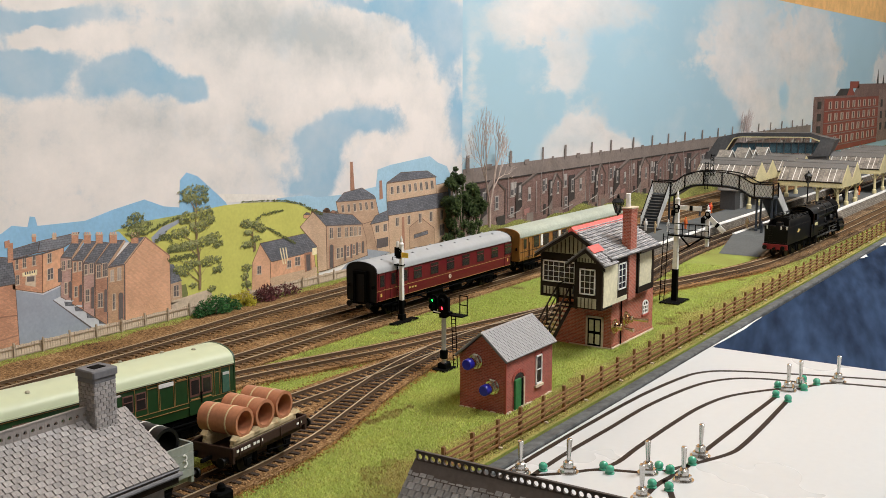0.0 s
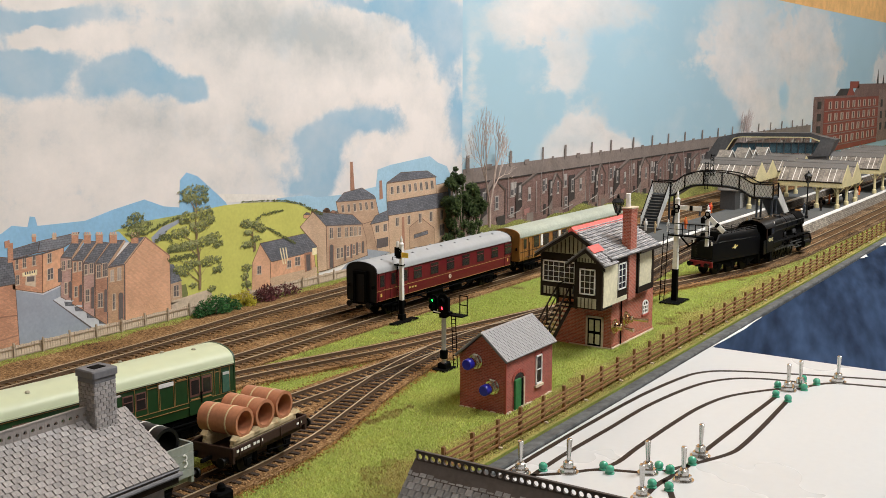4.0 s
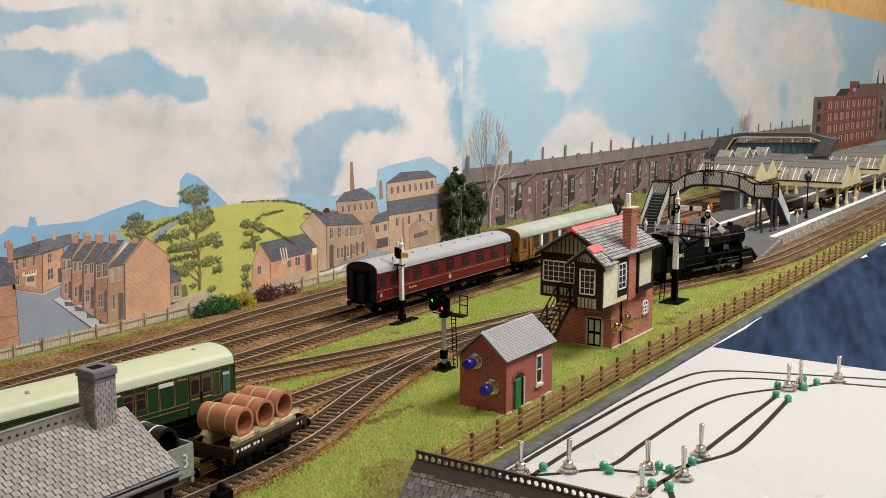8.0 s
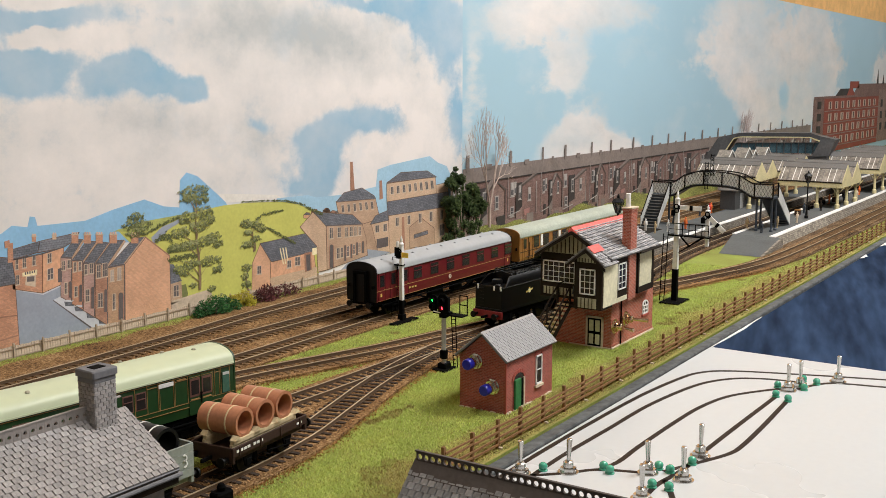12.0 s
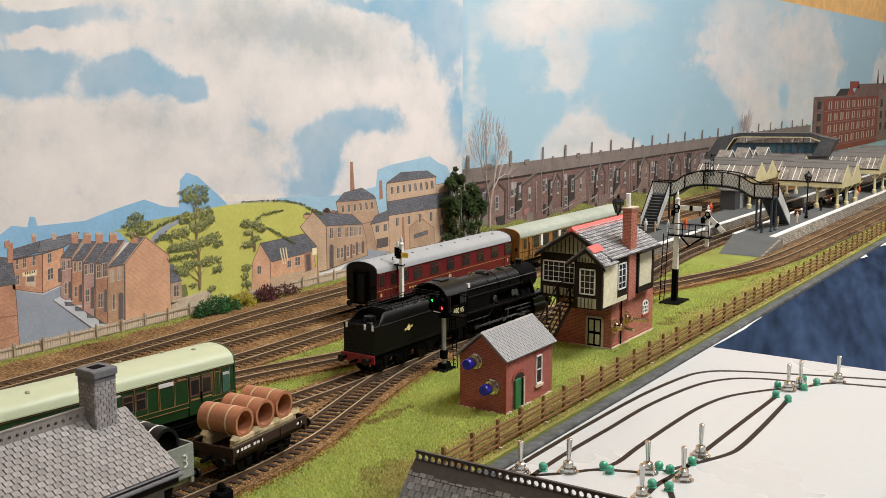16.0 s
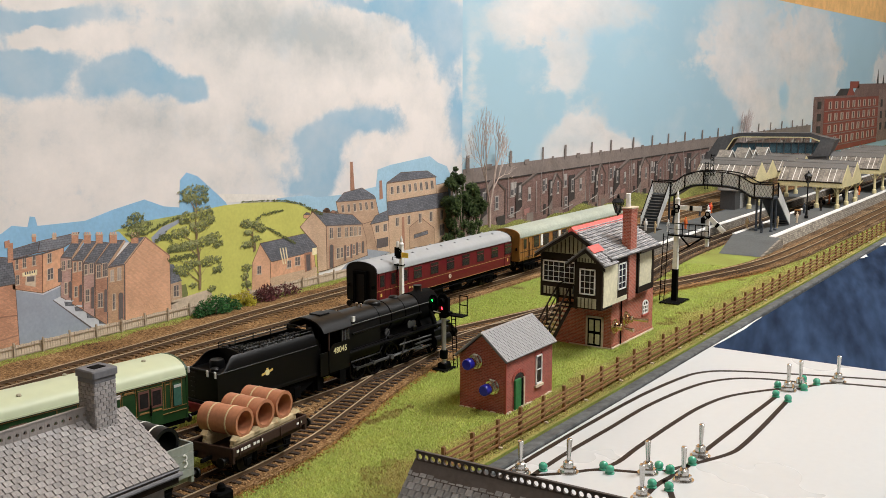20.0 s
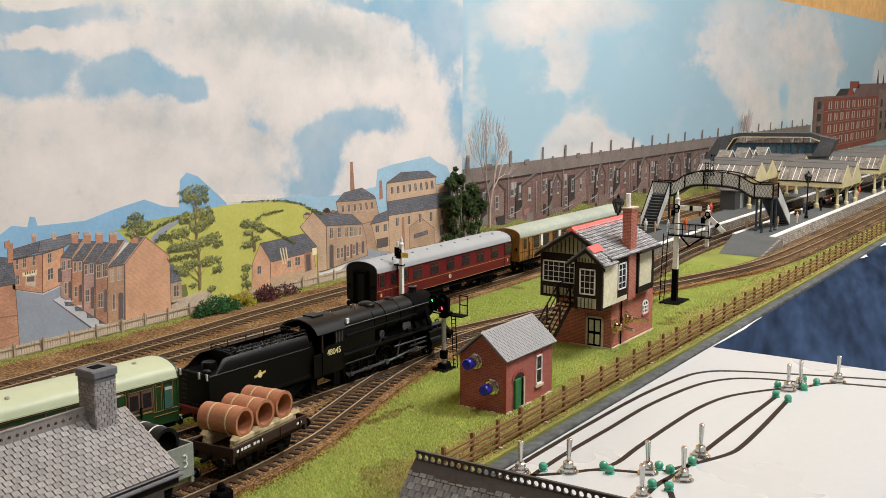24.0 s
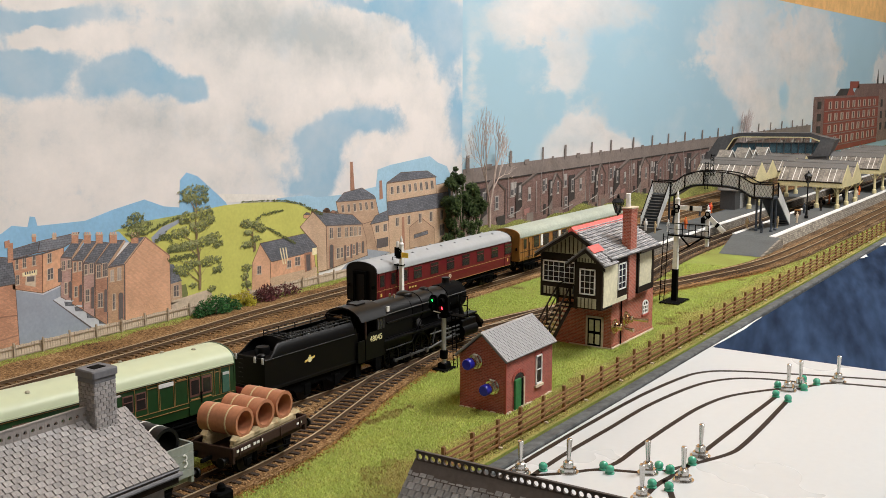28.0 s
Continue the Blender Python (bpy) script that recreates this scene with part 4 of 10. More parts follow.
for k in range(700):
    cx, cy = rng.uniform(29, 88), rng.uniform(-12, 12)
    cz = 38 + 5.0 * (1 - (cy / 15) ** 2) * (0.6 + 0.4 * math.sin(cx / 14)) + rng.uniform(-0.5, 0.6)
    rr = rng.uniform(0.8, 1.7)
    pts = [Vector((rng.uniform(-1, 1), rng.uniform(-1, 1), rng.uniform(-0.6, 1))).normalized() * rr for _ in range(4)]
    coal.put([(cx + p.x, cy + p.y, cz + p.z) for p in pts], [(0, 1, 2), (0, 2, 3), (0, 3, 1), (1, 3, 2)])
coal.box(27, 90, -13, 13, 33, 38.2, 1.0)
tagged(part("coal", coal, "coal", tender, "heap of black coal"), kind="stuff")
part("buffer_beam", Shape().box(0.4, 2.2, -16.2, 16.2, 10.4, 17.0, 0.3), "dark_red", tender, "dull red buffer beam")
buffers(tender, 0.4, -1, 11.6, 13.4)
part("front_bulkhead", Shape().prism([(-16, 15), (-16, 37), (-13, 43), (13, 43), (16, 37), (16, 15)], "x", 91, 92.6), "black", tender)
# black blocks added to darken the gap between tender and cab
part("locker", Shape().box(92.6, 96, -14, -5, 15, 34, 0.4).box(92.6, 96, 5, 14, 15, 34, 0.4), "black", tender)
part("drag_box", Shape().box(92, 108, -12.5, 12.5, 4.5, 13.6, 0.5), "black_matt", tender)
part("fall_plate", Shape().box(92, 104, -14.5, 14.5, 13.6, 14.6, 0.2), "black_matt", tender)
part("step_plate", Shape().box(93, 98, -16.6, -15.8, 5, 15).box(93, 99, -17.6, -15.2, 5, 5.8).box(93, 99, 15.2, 17.6, 5, 5.8).box(93, 98, 15.8, 16.6, 5, 15), "black_matt", tender)
# side sheets and pillars added to close the same gap with dark
for yy in (-16.2, 15.4):
    part("front_screen", Shape().prism([(92.6, 14.6), (92.6, 38), (95, 37), (97.6, 29), (97.6, 14.6)], "y", yy, yy + 0.8), "black", tender)
    part("hand_pillar", Shape().rod((98.6, yy + 0.4, 14.6), (98.6, yy + 0.4, 33), 0.4, 6), "black", tender)
part("footplate", Shape().box(0, 94, -16.8, 16.8, 13.0, 14.6, 0.3), "black", tender)
for yy in (-14.4, 13.4):
    part("frame_plate", Shape().prism([(2, 14), (2, 9), (12, 7), (18, 9.5), (30, 9.5), (36, 7), (44, 7), (50, 9.5), (64, 9.5), (70, 7), (80, 7), (90, 10), (92, 14)], "y", yy, yy + 1.0), "black_matt", tender)
for xa in (18, 46, 75):
    part("axlebox", Shape().box(xa - 3, xa + 3, -15.4, -14.2, 5, 10.5, 0.5).box(xa - 7, xa + 7, -15.2, -14.4, 10.6, 12, 0.4), "black_matt", tender)
for yy in (-16.2, -8, 12):
    part("lamp_bracket", Shape().box(-0.4, 0.4, yy, yy + 1.6, 31, 35), "white", tender, "white lamp bracket")
for k in range(6):
    part("ladder_rung", Shape().rod((-0.6, 5, 17 + 3 * k), (-0.6, 10, 17 + 3 * k), 0.35, 6), "black", tender)
em = part("emblem", Shape().turned([(2.1, 0), (2.1, 0.35)], 16, "y", (0, -17.3, 0)), "number_cream", tender, "cream and gilt round emblem", at=mm(47.4, 1.9, 30.6))
part("emblem_wing", Shape().prism([(-5.4, -1.6), (-1.8, -0.8), (-1.8, 0.6), (-5.2, -0.2)], "y", -17.35, -16.5).prism([(1.8, -0.5), (5.2, 0.6), (5.0, 1.8), (1.8, 0.9)], "y", -17.35, -16.5).box(-0.8, 0.8, -17.4, -16.5, 1.6, 3.0), "gold", em)
TENDER_WHEELS = [wheelset(tender, xa, 8.4) for xa in (18, 46, 75)]

engine = thing("steam_locomotive", "black goods engine with eight coupled wheels and cab number", "steam locomotive", 690, 498, RAIL)
# engine space: x = 0 at the cab's rear edge, front beam near x = 176
BZ, BR = 38.5, 11.6
IN_PLACE = {"driving_wheelset", "pony_wheelset", "coupling_rod", "connecting_rod", "wheelset", "buffer", "coupling_hook", "buffer_beam", "beam_face", "cab_number", "tyre", "spoke", "hub", "balance_weight", "wheel", "emblem", "emblem_wing"}


def proportion(thing_, xs, zs, narrow=1.0):
    """Stretch the drawn parts of a vehicle to the model's own lengths and heights, each a rule of (drawn, true) knots."""
    ax, bx = zip(*xs)
    az, bz = zip(*zs)
    for ob in thing_.children_recursive:
        if ob.type != "MESH" or ob.name.split(".")[0] in IN_PLACE:
            continue
        for v in ob.data.vertices:
            x, y, z = v.co
            v.co = (float(np.interp(x / U, ax, bx)) * U, y * narrow, float(np.interp(z / U, az, bz)) * U)


for yy in (-17.0, 16.2):
    part("cab_side", Shape().prism([(8, 15), (8, 30), (13, 34), (22, 34), (22, 44.5), (32, 44.5), (32, 15)], "y", yy, yy + 0.8), "black", engine)
    part("cab_eave", Shape().prism([(8, 43), (8, 45), (22, 45), (22, 43)], "y", yy, yy + 0.8), "black", engine)
part("cab_front", Shape().prism([(-17, 15), (-17, 45), (-11, 50.6), (11, 50.6), (17, 45), (17, 15)], "x", 31, 32.4), "black", engine)
roof = [(-18.4, 44.0), (-15.8, 48.0), (-11.5, 51.2), (-6, 53.2), (0, 53.9), (6, 53.2), (11.5, 51.2), (15.8, 48.0), (18.4, 44.0), (17.4, 43.8), (14.8, 47.2), (10.8, 50.2), (5.6, 52.1), (0, 52.8), (-5.6, 52.1), (-10.8, 50.2), (-14.8, 47.2), (-17.4, 43.8)]
part("cab_roof", Shape().prism(roof, "x", 1, 34), "black", engine, smooth=True)
part("roof_vent", Shape().box(12, 24, -5, 5, 53.2, 54.6, 0.4), "black", engine)
for yy in (-17.2, 16.4):
    part("cab_pillar", Shape().box(7.4, 8.6, yy, yy + 0.9, 30, 44), "wagon_brown", engine)
    part("cab_window", Shape().box(23.5, 26.5, yy - 0.1, yy + 1.0, 35, 42).box(27.6, 30.4, yy - 0.1, yy + 1.0, 35, 42), "pane", engine)
    wf = Shape()
    for a in (23.0, 26.6, 30.6):
        wf.box(a, a + 0.7, yy - 0.25, yy + 0.9, 34.5, 42.5)
    part("window_frame", wf, "rod_steel", engine)
# black sheets added behind the cab so its gap reads dark
for yy in (-16.6, 15.8):
    part("cab_door", Shape().box(-1.5, 7.6, yy, yy + 0.8, 14.5, 29.5, 0.2), "black", engine)
part("cab_floor", Shape().box(1, 32, -16, 16, 13.5, 15, 0.3), "black_matt", engine)
part("backhead", Shape().box(29, 31, -11, 11, 15, 46, 1.0), "black_matt", engine)
part("firebox", Shape().prism([(-12.6, 17), (-13.4, 32), (-12.6, 42), (-9, 48.4), (-4, 50.8), (4, 50.8), (9, 48.4), (12.6, 42), (13.4, 32), (12.6, 17)], "x", 32, 76), "black", engine, smooth=True)
part("boiler", Shape().turned([(12.6, 76), (12.3, 100), (11.6, 132), (11.6, 133)], 28, "x", (0, 0, BZ)), "black", engine, smooth=True)
part("smokebox", Shape().turned([(12.2, 133), (12.2, 158), (11.8, 158.6)], 28, "x", (0, 0, BZ)), "black_matt", engine, smooth=True)
part("smokebox_door", Shape().turned([(9.6, 158.4), (9.4, 159.4), (7, 161), (3, 161.9), (0.6, 162)], 24, "x", (0, 0, BZ)), "black_matt", engine, smooth=True)
for xb in (54, 76.5, 92, 112, 132.4):
    if xb > 76:
        part("boiler_band", Shape().tube((xb, 0, BZ), (xb + 0.8, 0, BZ), 12.75 if xb < 100 else 12.2, 11, 28), "black_matt", engine, smooth=True)
part("chimney", Shape().turned([(4.6, 10.5), (3.6, 12.5), (3.2, 15), (3.6, 16.4), (3.4, 16.8), (2.0, 16.8)], 18, at=(146, 0, BZ)), "black", engine, smooth=True)
part("dome", Shape().turned([(4.6, 9.5), (4.2, 12.2), (3.4, 13.2), (1.3, 13.8)], 18, at=(112, 0, BZ)), "black", engine, smooth=True)
part("top_feed", Shape().turned([(7.0, 9.0), (6.8, 12.4), (6.2, 13.6), (4.0, 14.6), (1.6, 14.9)], 20, at=(83, 0, BZ)), "black", engine, smooth=True)
part("safety_valve", Shape().rod((66, -2, 50), (66, -2, 53.6), 1.0, 8).rod((66, 2, 50), (66, 2, 53.6), 1.0, 8), "brass", engine)
part("whistle", Shape().rod((38, 0, 50), (38, 0, 53), 0.7, 8), "brass", engine)
for yy in (-13.4, 13.4):
    part("handrail", Shape().rod((36, yy, 43), (156, yy, 43), 0.35, 6), "rod_steel", engine)
    part("running_plate", Shape().box(32, 168, min(yy * 1.28, yy * 0.75), max(yy * 1.28, yy * 0.75), 22.4, 23.6, 0.2), "black", engine)
    part("front_platform", Shape().prism([(168, 20), (176, 13.6), (178, 13.6), (178, 15), (169, 21.4)], "y", min(yy * 1.28, yy * 0.6), max(yy * 1.28, yy * 0.6)), "black", engine)
    part("sandbox", Shape().box(84, 90, min(yy, yy * 1.15), max(yy, yy * 1.15), 21.4, 26, 0.4).box(118, 124, min(yy, yy * 1.15), max(yy, yy * 1.15), 21.4, 27, 0.4), "black", engine)
    part("cylinder", Shape().rod((146, yy * 1.15, 11.5), (166, yy * 1.15, 11.5), 4.6, 16).box(146, 166, min(yy * 1.0, yy * 1.32), max(yy * 1.0, yy * 1.32), 12, 20, 0.6), "black", engine)
    part("injector_pipe", Shape().rod((34, yy * 1.2, 17), (70, yy * 1.22, 17), 0.6, 6).rod((70, yy * 1.22, 17), (88, yy, 30), 0.5, 6), "black", engine)
    part("cab_step", Shape().box(20, 27, min(yy * 1.1, yy * 1.28), max(yy * 1.1, yy * 1.28), 5.5, 6.5).box(20, 27, min(yy * 1.24, yy * 1.28), max(yy * 1.24, yy * 1.28), 5.5, 15), "black_matt", engine)
    part("steam_pipe", Shape().rod((147, yy * 0.8, 40), (152, yy * 1.05, 20), 1.8, 10), "black", engine)
for xx, zz in ((86, 28.4), (117, 29.0), (122.5, 28.6)):
    part("inspection_plate", Shape().turned([(3.2, 0), (3.2, 0.9)], 8, "y", (xx, -12.9, zz)), "rod_steel", engine)
part("warning_plate", Shape().box(41.5, 44.5, -13.0, -11.6, 44.8, 48.6), "white", engine, "small white warning plate")
part("ejector_pipe", Shape().rod((40, -13.6, 36), (134, -12.2, 36), 0.8, 8), "black", engine)
part("reversing_rod", Shape().box(40, 100, -14.0, -13.4, 23.6, 24.4), "black", engine)
part("main_frame", Shape().box(34, 158, -6.6, 6.6, 8, 29, 0.4).box(158, 172, -6.6, 6.6, 8, 20, 0.4), "black_matt", engine)
part("smokebox_saddle", Shape().prism([(-12, 20), (-7, 29), (7, 29), (12, 20)], "x", 138, 158), "black_matt", engine)
part("buffer_beam", Shape().box(172.5, 174.0, -17.0, 17.0, 10.4, 15.8, 0.3), "black", engine)
part("beam_face", Shape().box(174.0, 174.3, -16.2, 16.2, 10.8, 15.4), "dark_red", engine, "dull red buffer beam face")
buffers(engine, 174.2, 1, 11.6, 13.4)
part("lamp_iron", Shape().tube((171, -7, 21), (171, -5.8, 21), 3.0, 2.5, 12), "black", engine)
part("drawbar", Shape().box(-10, 8, -1.2, 1.2, 11, 12.6), "black_matt", engine)
part("ashpan", Shape().box(36, 72, -6.4, 6.4, 4.5, 9, 0.6), "black_matt", engine)
cu = bpy.data.curves.new("cab_number", "FONT")
cu.body, cu.size, cu.extrude, cu.align_x, cu.align_y = "48045", 6.2 * U, 0.15 * U, "CENTER", "CENTER"
dg = new("cab_number", cu)
scene.view_layers[0].update()
me = bpy.data.meshes.new_from_object(dg)
bpy.data.objects.remove(dg)
me.materials.clear()
me.materials.append(M["number_cream"])
number = new("cab_number", me)
number.parent = engine
number.matrix_basis = mm(20, -17.25, 31.7, 0, 90)
number["label"] = "cream painted running number"
DRIVER_X = (50, 71, 92, 113)
DRIVERS = [wheelset(engine, xa, 10.2, spokes=14, name="driving_wheelset") for xa in DRIVER_X]
PONY = wheelset(engine, 152, 6.9, name="pony_wheelset", spokes=10)
RODS = []
for yy in (-11.6, 11.6):
    s = Shape().box(-33, 33, yy - 0.5, yy + 0.5, -0.9, 0.9, 0.2)
    for k in (-31.5, -10.5, 10.5, 31.5):
        s.rod((k, yy - 0.9, 0), (k, yy + 0.9, 0), 1.6, 10)
    RODS.append(part("coupling_rod", s, "rod_steel", engine, "oily bare steel rod"))
CONRODS = []
for yy in (-13.2, 13.2):
    CONRODS.append(part("connecting_rod", Shape().rod((0, yy, 0), (42, yy, 0), 0.8, 6).rod((0, yy - 0.8, 0), (0, yy + 0.8, 0), 2.0, 10), "rod_steel", engine, "oily bare steel rod"))
for yy in (-14.2, 14.2):
    part("slide_bar", Shape().box(122, 147, yy - 0.6, yy + 0.6, 13.2, 14.2).box(122, 147, yy - 0.6, yy + 0.6, 9.2, 10.2), "rod_steel", engine)
    part("valve_gear", Shape().rod((100, yy, 17), (146, yy, 16.5), 0.6, 6).rod((108, yy, 20), (104, yy, 10), 0.7, 6).rod((128, yy, 19), (130, yy, 11), 0.6, 6), "rod_steel", engine)


proportion(engine, [(-20, -20), (0, 0), (85, 82), (146, 141), (158, 155.5), (178, 174)], [(0, 0), (8, 8), (24, 27), (60, 63)])
proportion(tender, [(-10, -8), (0, 2), (45, 45), (92, 97), (110, 110)], [(0, 0), (6, 6), (14.6, 19), (33, 38.6), (41.8, 47.6), (46, 51.5), (50, 54)], 0.90)


# ---------------------------------------------------------------- buildings
def slope_point(a, b, t, lift=0.0):
    """A point t of the way from eave a to ridge b, both (y, z), lifted off the slope."""
    dy, dz = b[0] - a[0], b[1] - a[1]
    k = math.hypot(dy, dz)
    s = 1 if dy > 0 else -1
    return a[0] + dy * t - s * dz / k * lift, a[1] + dz * t + abs(dy) / k * lift


def roof_slab(parent, name, x0, x1, eave, ridge, thick, material):
    """A roof slope whose eave runs along x."""
    e1, r1 = slope_point(eave, ridge, 0, thick), slope_point(eave, ridge, 1, thick)
    return part(name, Shape().prism([eave, ridge, (ridge[0], r1[1]), e1], "x", x0, x1), material, parent)


def joined_slates(parent, x0, x1, eave, ridge, lift, w, row, material, seed, gap=0.34):
    """Small slates on a slope, each with its own edges and a random lift, in one mesh."""
    rng = random.Random(seed)
    s = Shape()
    run = math.hypot(ridge[0] - eave[0], ridge[1] - eave[1])
    n = int(run / row)
    for i in range(n):
        x = x0 + (i % 2) * w / 2 - w / 2
        while x < x1:
            a, b = max(x, x0), min(x + w - gap, x1)
            if b - a > 0.5:
                j = rng.uniform(-0.08, 0.12)
                lo, hi = slope_point(eave, ridge, i / n, lift + 1.1 + j), slope_point(eave, ridge, min(1, (i + 1.04) / n), lift + 0.12)
                lu = slope_point(eave, ridge, i / n, lift - 0.1)
                s.put([(a, lo[0], lo[1]), (b, lo[0], lo[1]), (b, hi[0], hi[1]), (a, hi[0], hi[1]), (a, lu[0], lu[1]), (b, lu[0], lu[1])],
                      [(0, 1, 2, 3), (4, 5, 1, 0), (4, 0, 3), (1, 5, 2)])
            x += w
    return tagged(part("slate_cladding", s, material, parent, "rows of grey slates"), kind="stuff")


def single_slates(parent, place, n_cols, n_rows, w, row, material, seed, width):
    """Slates as pieces of their own, cut flush at both verges; place(u, v) gives the pose u along the eave and v up the slope."""
    rng = random.Random(seed)
    sh = Shape().box(0.22, w - 0.22, 0, row * 1.03, 0.0, 0.75, 0.15)
    first = None
    for i in range(n_rows):
        for k in range(n_cols + 1):
            u = k * w - (i % 2) * w / 2
            a, b = max(u, 0), min(u + w, width)
            if b - a < 0.6:
                continue
            m = place(a, i * row) @ mm(0, 0, rng.uniform(0, 0.12), 0, rng.uniform(-4, -3), 0) @ Matrix.Diagonal(((b - a) / w, 1, 1, 1))
            if first is None:
                first = part("slate", sh, material, parent, at=m)
            else:
                again(first, m)


def pierced_crest(parent, x0, x1, y, z, height, step, hole, material, along="x"):
    """A ridge crest: a row of upright tiles, each pierced by a round hole, under a thin capping."""
    cell, sides = Shape(), 16
    for k in range(sides):
        c, q = math.cos(2 * math.pi * k / sides), math.sin(2 * math.pi * k / sides)
        m = max(abs(c), abs(q))
        for d in (-0.55, 0.55):
            cell.v += [(c / m * step * 0.49, d, height / 2 + q / m * height / 2), (c * hole, d, height * 0.5 + q * hole)]
    for k in range(sides):
        a, b = 4 * k, 4 * ((k + 1) % sides)
        cell.f += [(a, b, b + 1, a + 1), (a + 2, a + 3, b + 3, b + 2), (a + 1, b + 1, b + 3, a + 3), (a, a + 2, b + 2, b)]
    turn = 0 if along == "x" else 90
    first_cell = None
    for k in range(int((x1 - x0) / step)):
        u = x0 + (k + 0.5) * step
        m = mm(u, y, z, turn) if along == "x" else mm(y, u, z, turn)
        if first_cell is None:
            first_cell = part("crest_tile", cell, material, parent, at=m)
        else:
            again(first_cell, m)
    cap = Shape().box(x0, x1, y - 0.75, y + 0.75, z + height - 0.1, z + height + 0.5, 0.12) if along == "x" else Shape().box(y - 0.75, y + 0.75, x0, x1, z + height - 0.1, z + height + 0.5, 0.12)
    part("crest_capping", cap, material, parent)


def sash(parent, axis, u0, u1, z0, z1, plane, out, cols, rows, frame="white", bar=0.55, frame_w=1.0):
    """A window on a wall: frame, dark pane and glazing bars. axis 'x' lies in a wall facing y, 'y' in one facing x; out is the outward sign."""
    def b(a, c, d, e, t0, t1):
        p0, p1 = sorted((plane + out * t0, plane + out * t1))
        return (a, c, p0, p1, d, e) if axis == "x" else (p0, p1, a, c, d, e)
    fr = Shape()
    for args in ((u0, u0 + frame_w, z0, z1), (u1 - frame_w, u1, z0, z1), (u0, u1, z0, z0 + frame_w), (u0, u1, z1 - frame_w, z1)):
        fr.box(*b(*args, -0.2, 0.9))
    w = part("window", fr, frame, parent)
    part("pane", Shape().box(*b(u0 + 0.5, u1 - 0.5, z0 + 0.5, z1 - 0.5, 0.0, 0.25)), "window_dark", w)
    for k in range(1, cols):
        u = u0 + (u1 - u0) * k / cols
        part("glazing_bar", Shape().box(*b(u - bar / 2, u + bar / 2, z0, z1, 0.2, 0.7)), frame, w)
    for k in range(1, rows):
        z = z0 + (z1 - z0) * k / rows
        part("glazing_bar", Shape().box(*b(u0, u1, z - bar / 2, z + bar / 2, 0.2, 0.72)), frame, w)
    return w


# the brick hut by the fence
hut = thing("brick_hut", "small red brick lineside hut with slate roof and green door", "hut", 625, 361.5)
part("wall", Shape().prism([(0, 0), (0, 38.5), (19, 55), (38, 38.5), (38, 0)], "x", 0, 69), "brick_hut", hut)
for e in ((-1.8, 37.6), (39.8, 37.6)):
    sl = roof_slab(hut, "roof_slope", -3.0, 71.5, e, (19, 55.6), 0.9, "slate_dark")
    if e[0] > 0:
        joined_slates(sl, -3.0, 71.5, e, (19, 55.6), 0.9, 3.3, 2.9, "slate_mixed", 3)
hp = math.degrees(math.atan2(18.0, 20.8))
single_slates(hut, lambda u, v: mm(-3.0 + u, -2.4, 38.4) @ mm(0, 0, 0, 0, hp) @ mm(0, v, 0), 16, 9, 4.7, 3.0, "slate_hut", 41, 74.5)
part("ridge_tile", Shape().prism([(17.6, 55.7), (19, 57.6), (20.4, 55.7)], "x", -3.2, 71.7), "slate_piece", hut)
part("corner_strip", Shape().box(-0.4, 0.8, -0.5, 0.8, 0, 37.8), "brick_red", hut, "pale worn card corner")
dr = part("door", Shape().box(11, 19.5, 0.4, 1.4, 0.5, 22.5, 0.2), "door_green", hut, "green boarded door standing ajar", at=mm(0, -1.7, 0))
for k in range(5):
    part("door_board", Shape().box(11.3 + 1.65 * k, 12.7 + 1.65 * k, 0.1, 0.6, 1, 22), "door_green", dr)
# black sheet on the solid wall stands for the unlit inside
part("door_opening", Shape().box(19.7, 24.5, -0.25, 0.3, 0.4, 21.5), "black_matt", hut)
part("door_jamb", Shape().box(24.4, 26.2, -0.9, 0.3, 0.4, 22.0), "picket", hut)
arch = Shape()
for k in range(9):
    a0, a1 = math.pi * k / 9, math.pi * (k + 0.85) / 9
    arch.prism([(17.8 - 7.4 * math.cos(a0), 22 + 4.6 * math.sin(a0)), (17.8 - 7.4 * math.cos(a1), 22 + 4.6 * math.sin(a1)),
                (17.8 - 9.8 * math.cos(a1), 22 + 7.0 * math.sin(a1)), (17.8 - 9.8 * math.cos(a0), 22 + 7.0 * math.sin(a0))], "y", -0.7, 0.3)
part("door_arch", arch, "brick_red", hut)
part("transom", Shape().prism([(17.8 - 7.2 * math.cos(math.pi * k / 8), 22 + 4.4 * math.sin(math.pi * k / 8)) for k in range(9)], "y", -0.3, 0.3), "window_dark", hut)
wn = sash(hut, "x", 43, 52, 11.5, 33.0, 0.0, -1, 1, 2)
part("window_sill", Shape().box(41.6, 53.4, -1.6, 0.2, 9.4, 11.4, 0.3), "picket", wn)
arch = Shape()
for k in range(7):
    a0, a1 = math.pi * k / 7, math.pi * (k + 0.85) / 7
    arch.prism([(47.5 - 4.6 * math.cos(a0), 33 + 2.6 * math.sin(a0)), (47.5 - 4.6 * math.cos(a1), 33 + 2.6 * math.sin(a1)),
                (47.5 - 6.4 * math.cos(a1), 33 + 4.6 * math.sin(a1)), (47.5 - 6.4 * math.cos(a0), 33 + 4.6 * math.sin(a0))], "y", -0.6, 0.3)
part("window_arch", arch, "brick_red", wn)
base = Shape()
rng = random.Random(4)
